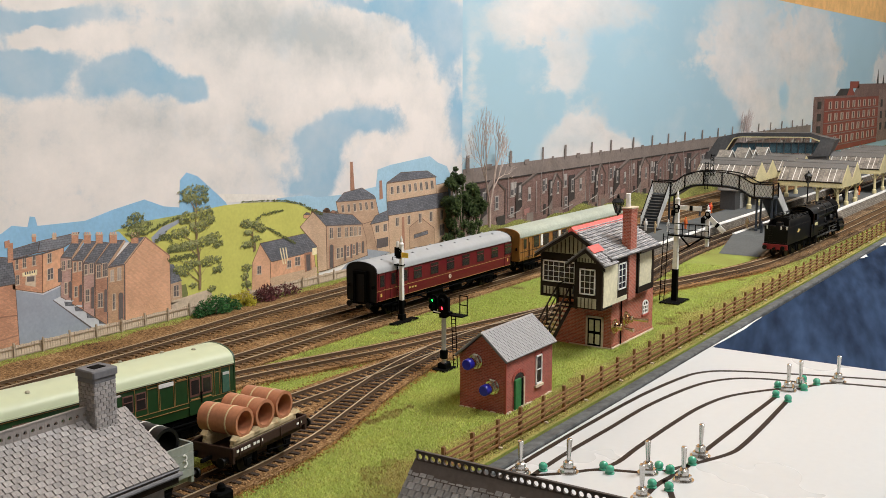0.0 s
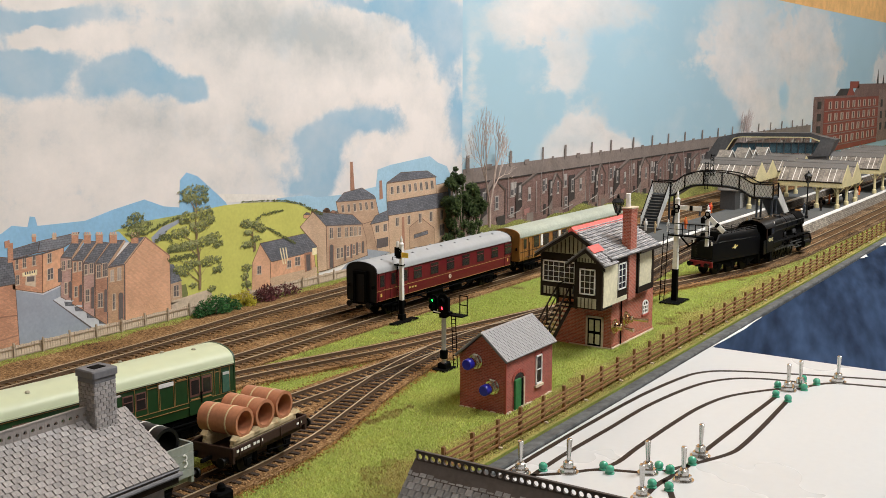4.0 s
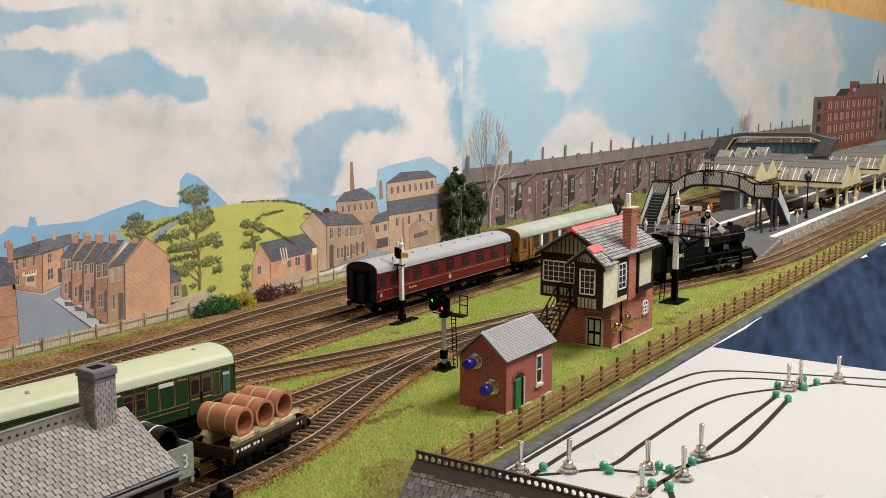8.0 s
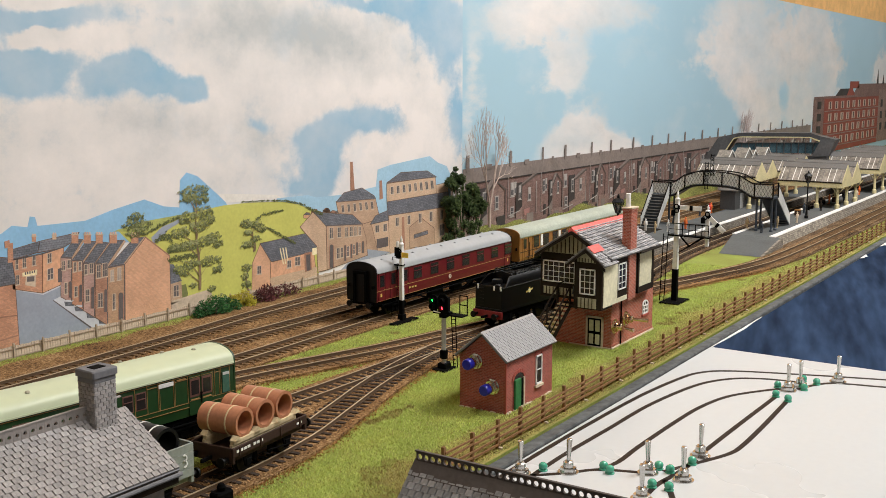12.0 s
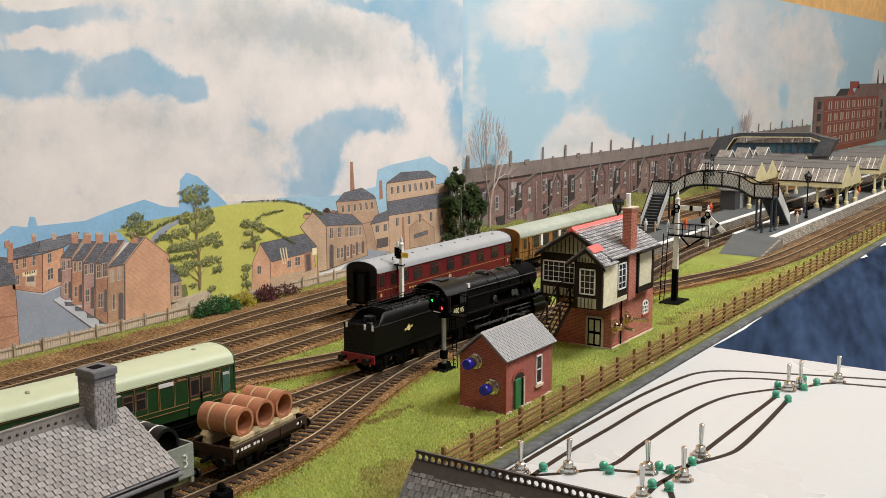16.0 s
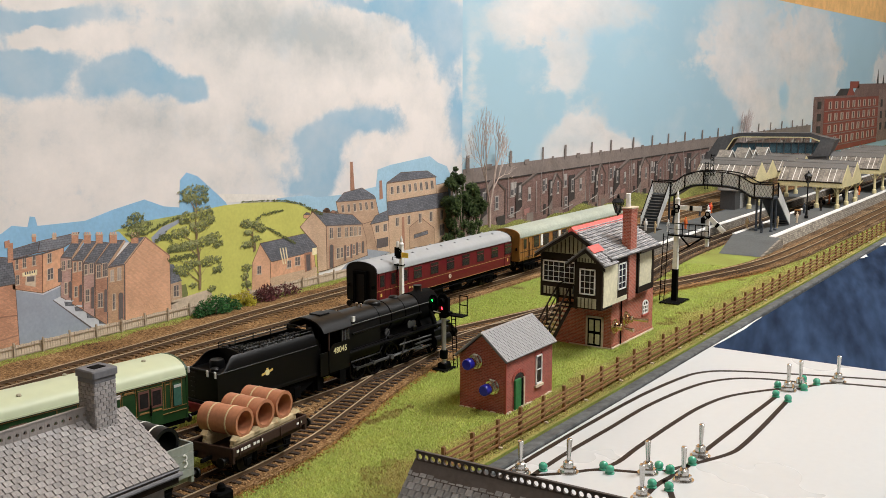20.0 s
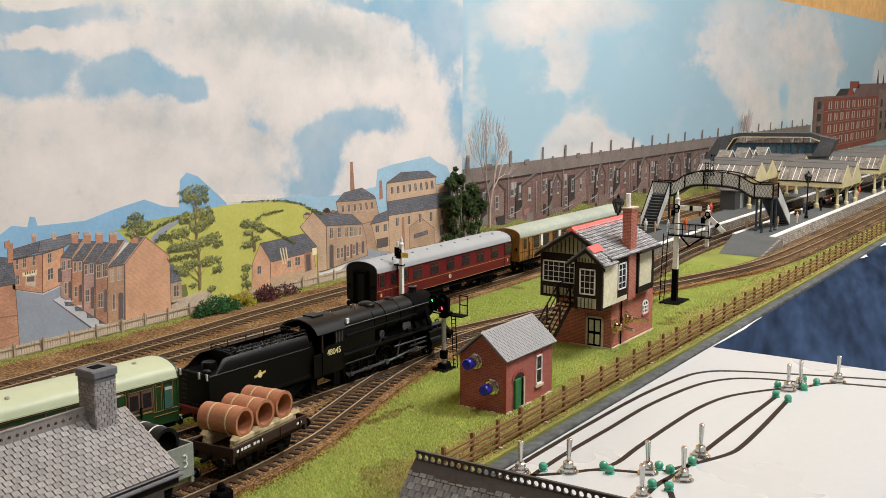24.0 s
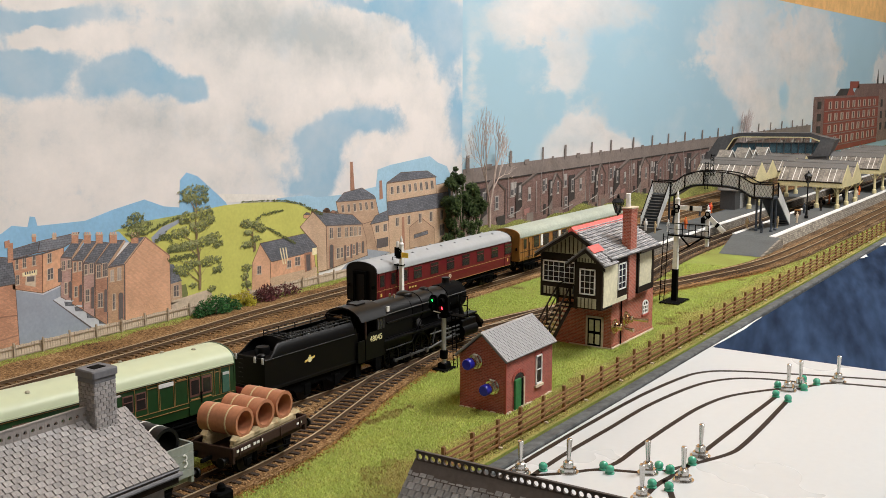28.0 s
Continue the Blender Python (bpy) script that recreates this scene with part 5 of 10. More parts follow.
for k in range(26):
    xx = rng.uniform(-1, 69)
    base.box(xx, xx + rng.uniform(1, 3.5), -rng.uniform(0.8, 1.6), 0, 0, rng.uniform(0.5, 1.4))
for k in range(14):
    yy = rng.uniform(0, 38)
    base.box(-rng.uniform(0.6, 1.2), 0, yy, yy + rng.uniform(1, 3), 0, rng.uniform(0.4, 1.0))
tagged(part("glue_line", base, "picket", hut, "chipped white line along the foot of the wall"), kind="stuff")


def push_button(x, y, z):
    """A panel push button whose axis points to -x."""
    b = thing("push_button", "chrome push button with a blue cap in the hut wall", "push button", x, y, z, group="push buttons")
    part("washer", Shape().turned([(5.6, -0.8), (5.6, 0.0)], 20, "x"), "chrome", b, smooth=True)
    part("nut", Shape().turned([(5.4, -3.4), (5.4, -0.8)], 6, "x"), "chrome", b)
    part("thread", Shape().turned([(3.5, -8), (3.7, -7.4), (3.5, -6.8), (3.7, -6.2), (3.5, -5.6), (3.7, -5), (3.5, -4.4), (3.5, -3.4)], 18, "x"), "chrome", b, smooth=True)
    part("cap", Shape().turned([(3.4, -13.2), (3.9, -12.6), (4.0, -8.2), (3.6, -7.9)], 20, "x"), "button_blue", b, "dark blue plastic cap", smooth=True)


push_button(625, 386.0, 35.3)
push_button(625, 372.0, 18.8)

# the signal box
sb = thing("signal_box", "brick and timber signal box with slate roof and stairs", "signal box", 835, 378)
part("brick_base", Shape().box(0, 92, 0, 54, 0, 41), "brick_box", sb)
part("upper_brick", Shape().box(78.5, 92, 0, 54, 41, 42.5), "picket", sb, "pale ledge of the brick base")
part("plinth", Shape().box(-0.5, 92.5, -0.6, 54.5, 0, 3.6, 0.3), "brick_box", sb)
ub = part("upper_storey", Shape().box(-13, 78.5, -4, 63, 43.5, 83), "brown_trim", sb)
part("gable_wall", Shape().prism([(-5, 82.9), (29, 103.6), (63, 82.9)], "x", -13, -11), "board_olive", sb)
part("gable_wall", Shape().prism([(-5, 82.9), (29, 103.6), (63, 82.9)], "x", 76.5, 78.5), "board_olive", sb)
for k in range(16):
    yy = -1 + 4.0 * k
    top = 103.6 - abs(yy - 29) * 20.7 / 34 - 2
    if top > 85:
        part("batten", Shape().box(-13.7, -12.9, yy - 0.3, yy + 0.3, 83.5, top), "brown_trim", sb)
bay = part("bay", Shape().box(-34, -12.8, -6.2, 19.5, 41, 81.5), "brown_trim", sb)
part("bay_gable", Shape().prism([(-6.2, 81.5), (7.6, 92), (21.5, 81.5)], "x", -34, -12.8), "brown_trim", sb)
part("gable_board", Shape().prism([(-1.6, 81.0), (-1.6, 84.5), (7.6, 89.6), (16.8, 84.5), (16.8, 81.0)], "x", -34.5, -33.8), "board_olive", bay)
for k in range(6):
    part("batten", Shape().box(-35.0, -34.3, 0.6 + 2.8 * k, 1.2 + 2.8 * k, 81.2, 84.4), "brown_trim", bay)
part("lower_panel", Shape().box(-34.6, -33.8, -1.2, 16.4, 42, 50.5), "board_olive", bay)
for k in range(5):
    part("batten", Shape().box(-35.0, -34.4, 2.0 + 3.4 * k, 2.6 + 3.4 * k, 42, 50.5), "brown_trim", bay)
sash(bay, "y", -0.2, 14.4, 53.5, 75.5, -34.0, -1, 3, 4, frame_w=1.1, bar=0.4)
part("side_panel", Shape().box(-31.5, -4.2, -6.8, -6.0, 43, 79), "panel_cream", bay, "cream painted panel")
part("window_surround", Shape().box(-4.4, 16.5, -6.6, -3.8, 47, 81), "brown_trim", sb)
part("side_panel", Shape().box(-4.4, 15.8, -7.0, -6.4, 43, 47), "panel_cream", sb, "cream painted panel")
sash(sb, "x", -3.4, 13.0, 53.5, 76.5, -6.6, -1, 2, 4, frame_w=1.1, bar=0.4)
part("side_panel", Shape().box(46, 75, -4.8, -3.9, 48.5, 81), "panel_cream", sb, "cream painted panel")
for a, b in ((43, 46), (75, 79)):
    part("corner_post", Shape().box(a, b, -5.4, -3.6, 43, 82), "brown_trim", sb)
part("sill_beam", Shape().box(43, 79, -5.5, -3.6, 43, 48.5), "brown_trim", sb)
sash(sb, "y", 29.0, 60.5, 57.0, 76.0, -13.0, -1, 6, 4, frame_w=1.1, bar=0.4)
part("lower_panel", Shape().box(-13.8, -12.8, 30, 60, 46, 52.5), "board_olive", sb)
for k in range(9):
    part("batten", Shape().box(-14.2, -13.5, 33 + 3.3 * k, 33.7 + 3.3 * k, 46, 52.5), "brown_trim", sb)
for e, nm in (((-9.5, 82.0), 1), ((64.0, 82.0), 2)):
    sl = roof_slab(sb, "roof_slope", -22, 83, e, (29, 105.0), 1.0, "slate_dark")
    joined_slates(sl, -22, 83, e, (29, 105.0), 1.0, 5.4, 3.5, "slate_mixed", 20 + nm, 1.15)
for y0, y1, nm in ((-10.4, 7.6, 3), (25.6, 7.6, 4)):
    sl = roof_slab(sb, "bay_roof_slope", -38.5, -12, (y0, 78.6), (y1, 93.2), 0.9, "slate_dark")
    joined_slates(sl, -38.5, -12, (y0, 78.6), (y1, 93.2), 0.9, 5.2, 3.4, "slate_mixed", 30 + nm, 1.0)
part("ridge_cap", Shape().prism([(24.5, 103.6), (29, 107.9), (32, 104.6), (32, 103.0), (29, 105), (22.5, 102.0)], "x", -22.5, 83.5), "card_pink", sb, "pink card ridge strip")
part("bay_ridge_patch", Shape().prism([slope_point((-10.4, 78.6), (7.6, 93.2), 0.66, 1.9), slope_point((-10.4, 78.6), (7.6, 93.2), 1.0, 1.9), slope_point((-10.4, 78.6), (7.6, 93.2), 1.0, 2.4), slope_point((-10.4, 78.6), (7.6, 93.2), 0.66, 2.4)], "x", -37.5, -17), "card_pink", sb, "pink card patch beside the bay ridge")
for y0, y1, zt in ((-9.8, 29, 105.4), (64.3, 29, 105.4)):
    part("bargeboard", Shape().prism([(y0, 81.4), (y1, zt - 1.0), (y1, zt - 3.8), (y0, 78.8)], "x", -22.8, -21.4), "brown_trim", sb)
for y0 in (-10.8, 26.0):
    part("bay_bargeboard", Shape().prism([(y0, 77.6), (7.6, 93.0), (7.6, 90.4), (y0, 75.2)], "x", -39.2, -37.9), "brown_trim", sb)
part("eave_gutter", Shape().rod((36, -10.2, 81.4), (83, -10.2, 81.4), 1.0, 8), "brown_trim", sb)
ch = part("chimney_breast", Shape().box(20, 35, -1.2, 1, 0, 41.2).box(20, 35, -6.6, 1, 41.2, 82).box(21, 34, -7, 1, 82, 121), "brick_box", sb)
part("chimney_cap", Shape().box(20.4, 34.6, -7.6, 1.6, 119.5, 121.5, 0.3), "brick_box", ch)
part("flaunching", Shape().box(20.0, 35.0, -8.0, 2.0, 121.5, 122.7, 0.3), "picket", ch)
part("chimney_pot", Shape().turned([(2.3, 122.6), (2.1, 134), (1.6, 134.4)], 14, at=(27.5, -1.0, 0)), "white", ch, "white round chimney pot", smooth=True)
part("drain_pipe", Shape().rod((17.4, -1.4, 0), (17.4, -1.4, 41), 0.7, 8), "black_matt", sb)
dd = part("door", Shape().box(-1.0, 0.2, 9, 22, 0.8, 26, 0.2), "black_matt", sb, "black lower door with four pale panels")
for yy in (10.4, 16.3):
    for z0, z1 in ((3, 12), (14.5, 24.5)):
        part("door_panel", Shape().box(-1.5, -0.8, yy, yy + 4.2, z0, z1, 0.2), "panel_cream", dd)
part("door_frame", Shape().box(-1.2, 0.1, 7.2, 9, 0, 27.8).box(-1.2, 0.1, 22, 23.8, 0, 27.8).box(-1.2, 0.1, 7.2, 23.8, 26, 27.8), "picket", dd)
rw = sash(sb, "x", 67.0, 80.0, 18.6, 27.0, 0.0, -1, 3, 2, frame_w=1.3, bar=0.7)
part("arch_pane", Shape().prism([(73.5 - 5.6 * math.cos(math.pi * k / 10), 26.4 + 3.6 * math.sin(math.pi * k / 10)) for k in range(11)], "y", -0.3, 0.2), "window_dark", rw)
head = Shape()
for k in range(12):
    a0, a1 = math.pi * k / 12, math.pi * (k + 1) / 12
    head.prism([(73.5 - r * math.cos(a), 26.8 + q * math.sin(a)) for r, q, a in ((5.4, 3.4, a0), (5.4, 3.4, a1), (6.6, 4.6, a1), (6.6, 4.6, a0))], "y", -0.9, 0.2)
part("window_arch", head.box(73.0, 74.0, -0.7, 0.2, 26.5, 30.6), "white", rw)
part("window_sill", Shape().box(65.8, 81.2, -1.5, 0.2, 16.8, 18.6, 0.2), "brick_red", rw)
part("glue_line", Shape().box(-0.6, 92, -1.8, -0.6, 0, 1.6, 0.2), "picket", sb, "white card strip along the foot of the wall")
part("glue_line", Shape().box(-1.8, -0.5, 0, 40, 0, 1.2, 0.2), "picket", sb)
# outside stairs that climb to the landing
st = part("staircase", Shape().prism([(-82, -0.2), (-24, 41.5), (-24, 37), (-76, -0.2)], "y", 27.4, 28.4), "brown_trim", sb)
part("stringer", Shape().prism([(-82, -0.2), (-24, 41.5), (-24, 37), (-76, -0.2)], "y", 39.6, 40.6), "brown_trim", st)
for k in range(13):
    x = -78 + 4.4 * k
    part("tread", Shape().box(x - 1.0, x + 3.4, 28.4, 39.6, 2.2 + 3.16 * k, 3.2 + 3.16 * k, 0.15), "timber_pale", st, "pale worn wooden tread")
for yy in (27.9, 40.1):
    part("handrail", Shape().rod((-80, yy, 16), (-24, yy, 57), 0.75, 6), "brown_trim", st)
    part("handrail", Shape().rod((-80, yy, 8), (-24, yy, 49), 0.5, 6), "brown_trim", st)
    for k in range(4):
        part("baluster", Shape().rod((-79 + 18 * k, yy, 2 + 13 * k), (-79 + 18 * k, yy, 17 + 13 * k), 0.7, 6), "brown_trim", st)
part("landing", Shape().box(-25, -12.5, 21, 41, 38.6, 41.0, 0.2), "brown_trim", st)
for xx, yy in ((-24.2, 22), (-24.2, 28), (-24.2, 40)):
    part("landing_post", Shape().box(xx - 0.8, xx + 0.8, yy - 0.8, yy + 0.8, 38, 59, 0.2), "brown_trim", st)
part("landing_rail", Shape().rod((-24.2, 28, 58), (-24.2, 21.5, 58), 0.6, 6).rod((-24.2, 40, 58), (-13.5, 40, 58), 0.6, 6), "brown_trim", st)


def toggle(x, y, z, axis, tilt, material="chrome", label="chrome toggle switch on the white control panel", group="panel switches", size=1.0):
    """A toggle switch: washer, hex nut, threaded neck and bat lever."""
    t = thing("toggle_switch", label, "toggle switch", x, y, z, group=group)
    if axis == "y":
        t.matrix_basis = mm(x, y, z, 0, 90)
    part("washer", Shape().turned([(6.4, 0), (6.4, 0.7)], 24), material, t, smooth=True)
    part("nut", Shape().turned([(5.0, 0.7), (5.0, 3.2)], 6), material, t)
    part("neck", Shape().turned([(3.1, 3.2), (3.3, 3.8), (3.1, 4.4), (3.3, 5.0), (3.1, 5.6), (3.1, 6.6), (2.2, 7.4)], 16), material, t, smooth=True)
    a = radians(tilt)
    tip = (19 * math.sin(a), 0, 6 + 14.6 * math.cos(a))
    part("lever", Shape().rod((0, 0, 5.5), tip, 1.1, 10, 1.75).rod(tip, (tip[0] * 1.03, 0, tip[2] + 0.5), 1.75, 10, 1.1), material, t, smooth=True)
    return t


toggle(841.5, 378, 19.5, "y", -16, "brass", "brass toggle switch in the signal box wall", "wall switches")
toggle(861.0, 376.6, 23.0, "y", 8, "brass", "brass toggle switch in the signal box wall", "wall switches")

# the long station building whose slate roof stands close by
lb = thing("station_building", "grey stone building with slate roof, crest and tall chimney", "building", 100, 334)
for e in ((0, 67), (66, 67)):
    roof_slab(lb, "roof_slope", 0, 200, e, (33, 88), 1.2, "slate_dark")
part("wall", Shape().prism([(4, 0), (4, 66), (33, 86.5), (62, 66), (62, 0)], "x", 2, 195), "building_grey", lb)
part("fascia", Shape().box(0, 199, -0.8, 0.6, 62.5, 67.2), "brown_trim", lb)
part("gutter", Shape().rod((0, -1.6, 66.4), (200, -1.6, 66.4), 1.0, 8), "slate_dark", lb)
part("bargeboard", Shape().prism([(-0.4, 66.5), (33, 87.8), (66.4, 66.5), (66.4, 63.5), (33, 84.6), (-0.4, 63.5)], "x", 199.0, 200.6), "building_grey", lb)
part("ridge_tile", Shape().prism([(30.6, 87.2), (33, 90.2), (35.4, 87.2)], "x", 0, 200.4), "building_grey", lb)
pierced_crest(lb, 130, 198, 33, 89.2, 5.9, 3.6, 0.85, "building_grey")
pitch = math.degrees(math.atan2(21, 33))
single_slates(lb, lambda u, v: mm(105 + u, v * math.cos(radians(pitch)), 67 + 1.5 + v * math.sin(radians(pitch)), 0, pitch), 26, 14, 3.7, 2.8, "slate_piece", 8, 95.5)
cs = part("chimney_stack", Shape().box(179.6, 190.4, 26.6, 36.6, 72, 107), "building_grey", lb)
part("chimney_cap", Shape().box(179.1, 190.9, 26.1, 37.1, 106.2, 108.4, 0.5).box(178.5, 191.5, 25.5, 37.7, 108.4, 111.6, 0.6), "slate_dark", cs, "dark stone cap with a flue hole")
part("flue", Shape().box(182, 188, 29, 34, 111.5, 111.9), "black_matt", cs)
first = None
rng = random.Random(9)
for i in range(19):
    for face, length in ((0, 11.2), (1, 10.4)):
        q = -(i % 2) * 1.4
        while q < length - 0.3:
            a, b = max(q, 0), min(q + 2.8, length)
            d, z = rng.uniform(0, 0.12), 73.2 + i * 1.74
            m = mm(179.4 + (a + b) / 2, 26.5 - d, z) if face == 0 else mm(179.5 - d, 26.2 + (a + b) / 2, z, 90)
            m = m @ Matrix.Diagonal(((b - a) / 2.8, 1, 1, 1))
            if b - a > 0.5:
                if first is None:
                    first = part("stone_block", Shape().box(-1.27, 1.27, -0.3, 0.4, 0, 1.52, 0.12), "brick_grey", cs, at=m)
                else:
                    again(first, m)
            q += 2.8

# the second building, seen by its ridge only
nb = thing("goods_building", "dark slate roof with a pierced ridge crest", "building", 357, 250, -5)
def cross_slope(x_e, z_e, x_r, z_r, th, nm, material):
    k = math.hypot(x_r - x_e, z_r - z_e)
    s = 1 if x_r > x_e else -1
    return part(nm, Shape().prism([(x_e, z_e), (x_r, z_r), (x_r, z_r + th), (x_e - s * th * 0.4, z_e + th)], "y", -220, 0), material, nb)
WE, WZ = -24.0, 50.0
cross_slope(WE, WZ, 0, 75, 1.0, "roof_slope", "slate_dark")
cross_slope(-WE, WZ, 0, 75, 1.0, "roof_slope", "slate_dark")
part("wall", Shape().prism([(WE + 5, 0), (WE + 5, WZ + 1), (0, 73.5), (-WE - 5, WZ + 1), (-WE - 5, 0)], "y", -216, -4), "building_grey", nb)
part("ridge_flashing", Shape().prism([(WE * 0.22, 75 + (WZ - 75) * 0.22 + 2.2), (0, 77.4), (-WE * 0.22, 75 + (WZ - 75) * 0.22 + 2.2), (-WE * 0.22, 75 + (WZ - 75) * 0.22 + 0.6), (0, 74), (WE * 0.22, 75 + (WZ - 75) * 0.22 + 0.6)], "y", -220, 0.8), "slate_brown", nb)
pierced_crest(nb, -218, 0.6, 0, 76.7, 4.1, 3.3, 1.25, "slate_brown", along="y")
npitch = math.degrees(math.atan2(75 - WZ, -WE))
single_slates(nb, lambda u, v: mm(WE, 0, WZ + 1.2) @ Matrix.Rotation(radians(-90), 4, "Z") @ mm(u - 1.2, 0, 0, 0, npitch) @ mm(0, v, 0), 23, 10, 3.7, 3.1, "slate_dark_piece", 12, 85)


# ---------------------------------------------------------------- signals
cl = thing("colour_light_signal", "two-headed colour light signal showing green and red", "railway signal", 700, 463)
part("base", Shape().box(-9, 9, -6.5, 6.5, 0, 1.6, 0.4), "black_matt", cl)
part("base_box", Shape().box(-4, 5, -4, 4, 1.6, 5.6, 0.6).box(6, 11, 1, 5, 0.5, 4.5, 0.4), "black_matt", cl)
part("collar", Shape().turned([(3.2, 9.5), (3.2, 16), (2.4, 16.6)], 14), "black_matt", cl, smooth=True)
part("post", Shape().rod((0, 0, 1), (0, 0, 47), 1.9, 14), "steel_grey", cl, "grey tubular post", smooth=True)
part("crossarm", Shape().box(-2.4, 2.4, -7, 3.4, 46, 48.6, 0.3).box(-3, 3, -3, 3, 43.4, 46.4, 0.4), "black_matt", cl)
part("platform", Shape().box(-3, 6.5, -19, -3, 45.6, 46.6, 0.2), "black_matt", cl)
for yy in (-18.6, -11.5):
    part("platform_rail", Shape().rod((5.8, yy, 46), (5.8, yy, 62), 0.5, 6), "black_matt", cl)
part("platform_rail", Shape().rod((5.8, -18.6, 61.5), (5.8, -11.5, 61.5), 0.5, 6).rod((5.8, -18.6, 54), (5.8, -11.5, 54), 0.5, 6), "black_matt", cl)
for yy in (-8.0, -4.2):
    part("ladder_side", Shape().rod((8, yy, 1), (4.5, yy, 47), 0.4, 6), "black_matt", cl)
for k in range(13):
    part("ladder_rung", Shape().rod((7.8 - 0.26 * k, -8, 4 + 3.4 * k), (7.8 - 0.26 * k, -4.2, 4 + 3.4 * k), 0.3, 6), "black_matt", cl)
for nm, yy, zz, lens, f in (("left", 8.6, 49.0, "glow_green", 0.72), ("main", -0.8, 47.5, "glow_red", 0.9)):
    hd = part("signal_head", Shape().prism([(yy + f * a, zz + f * b) for a, b in ((-5.2, 1), (-5.2, 14), (-2.5, 17), (2.5, 17), (5.2, 14), (5.2, 1), (3, -1.5), (-3, -1.5))], "x", -2.6, -1.4), "black_matt", cl)
    part("lamp_box", Shape().box(-1.4, 3.6, yy - 3.6 * f, yy + 3.6 * f, zz, zz + 14 * f, 0.6), "black_matt", hd)
    for k, lz in enumerate((zz + 4.4 * f, zz + 11.0 * f)):
        lit = (lens == "glow_green" and k == 1) or (lens == "glow_red" and k == 0)
        part("hood", Shape().tube((-6.0, yy, lz), (-2.6, yy, lz), 2.3, 1.9, 16), "black_matt", hd, smooth=True)
        part("lens", Shape().turned([(0.4, -3.4), (1.2, -3.1), (1.6, -2.6)], 14, "x", (0, yy, lz)), lens if lit else "window_dark", hd, "lit lens" if lit else "dark lens", smooth=True)
part("white_strip", Shape().rod((-4.6, 7.0, 48.5), (-5.2, 0, 48.0), 0.5, 6), "white", cl)
part("lamp_arm", Shape().box(-1.5, 1.5, 2, 10, 46, 48, 0.3), "black_matt", cl)


def semaphore_arm(parent, x, y, z, length, tilt, name="arm"):
    """An arm seen from the back: white with a black band, its spectacle and pivot on the post side."""
    m = mm(x, y, z) @ Matrix.Rotation(radians(tilt), 4, "X")
    a = part(name, Shape().box(-0.5, 0.5, -length, -1, -2.4, 2.4, 0.2), "white", parent, "white signal arm with black band", at=m)
    part("band", Shape().box(-0.8, 0.8, -length * 0.62, -length * 0.48, -2.4, 2.4), "black_matt", a)
    part("spectacle", Shape().tube((-0.6, 3.0, 0.8), (0.6, 3.0, 0.8), 2.8, 1.8, 14).tube((-0.6, 2.6, -3.6), (0.6, 2.6, -3.6), 2.6, 1.7, 14).box(-0.5, 0.5, -1.2, 1.4, -2, 2), "black_matt", a)
    return a


# single-post semaphore in front of the maroon coach
s1 = thing("semaphore_signal", "white-posted semaphore signal on a black base", "railway signal", 824, 594, group="semaphore signals")
part("base", Shape().box(-22, 17, -9, 9, 0, 1.6, 0.4), "black_matt", s1)
part("post_foot", Shape().box(-2.0, 2.0, -2.1, 2.1, 1, 21, 0.3).box(-3.4, 3.4, -3.0, 3.0, 1.4, 7, 0.4), "black_matt", s1)
part("post", Shape().prism([(-1.9, 21), (-1.4, 75), (1.4, 75), (1.9, 21)], "x", -1.7, 1.7), "white", s1)
part("finial", Shape().turned([(2.2, 75), (2.6, 76), (1.0, 78), (1.4, 80), (0.4, 84)], 10), "white", s1, smooth=True)
part("lamp", Shape().box(-3, 1.6, -0.4, 5.0, 62, 69, 0.8).turned([(1.6, 69), (1.0, 70.6)], 8, at=(-0.8, 2.3, 0)), "black_matt", s1)
part("arm", Shape().box(-3.2, -2.4, -10, -2.0, 63.5, 68.5, 0.3), "yellow", s1, "yellow distant arm")
part("spectacle", Shape().tube((-3.2, 1.0, 69), (-2.2, 1.0, 69), 2.8, 1.8, 14), "black_matt", s1)
part("back_blinder", Shape().box(-3.4, -2.4, 1.0, 6.2, 64, 73, 0.3), "black_matt", s1)
part("lamp_top", Shape().turned([(1.8, 73), (1.8, 77.5), (1.2, 78.6)], 10, at=(-2, 3.2, 0)), "white", s1, smooth=True)
part("platform", Shape().box(-3, 3, -2.4, 12.8, 55, 56, 0.2), "black_matt", s1)
for yy in (5.0, 12.4):
    part("ladder_side", Shape().rod((0.5, yy, 56), (0.5, yy, 1.2), 0.45, 6), "black_matt", s1)
for k in range(12):
    part("ladder_rung", Shape().rod((0.5, 5, 5 + 4.3 * k), (0.5, 12.4, 5 + 4.3 * k), 0.3, 6), "black_matt", s1)
part("guard_rail", Shape().rod((2.5, 12.4, 56), (2.5, 12.4, 62), 0.4, 6).rod((2.5, 12.4, 62), (2.5, 4, 62), 0.4, 6), "black_matt", s1)

# bracket semaphore beyond the signal box
s2 = thing("bracket_signal", "white bracket semaphore signal with two arms and gallery", "railway signal", 1060, 408, group="semaphore signals")
part("base", Shape().box(-19, 16, -11, 10, 0, 1.5, 0.4), "black_matt", s2)
part("post_foot", Shape().box(-2.8, 2.8, -2.8, 2.8, 1, 35, 0.3), "black_matt", s2)
part("post", Shape().prism([(-2.6, 35), (-1.7, 108), (1.7, 108), (2.6, 35)], "x", -2.2, 2.2), "white", s2)
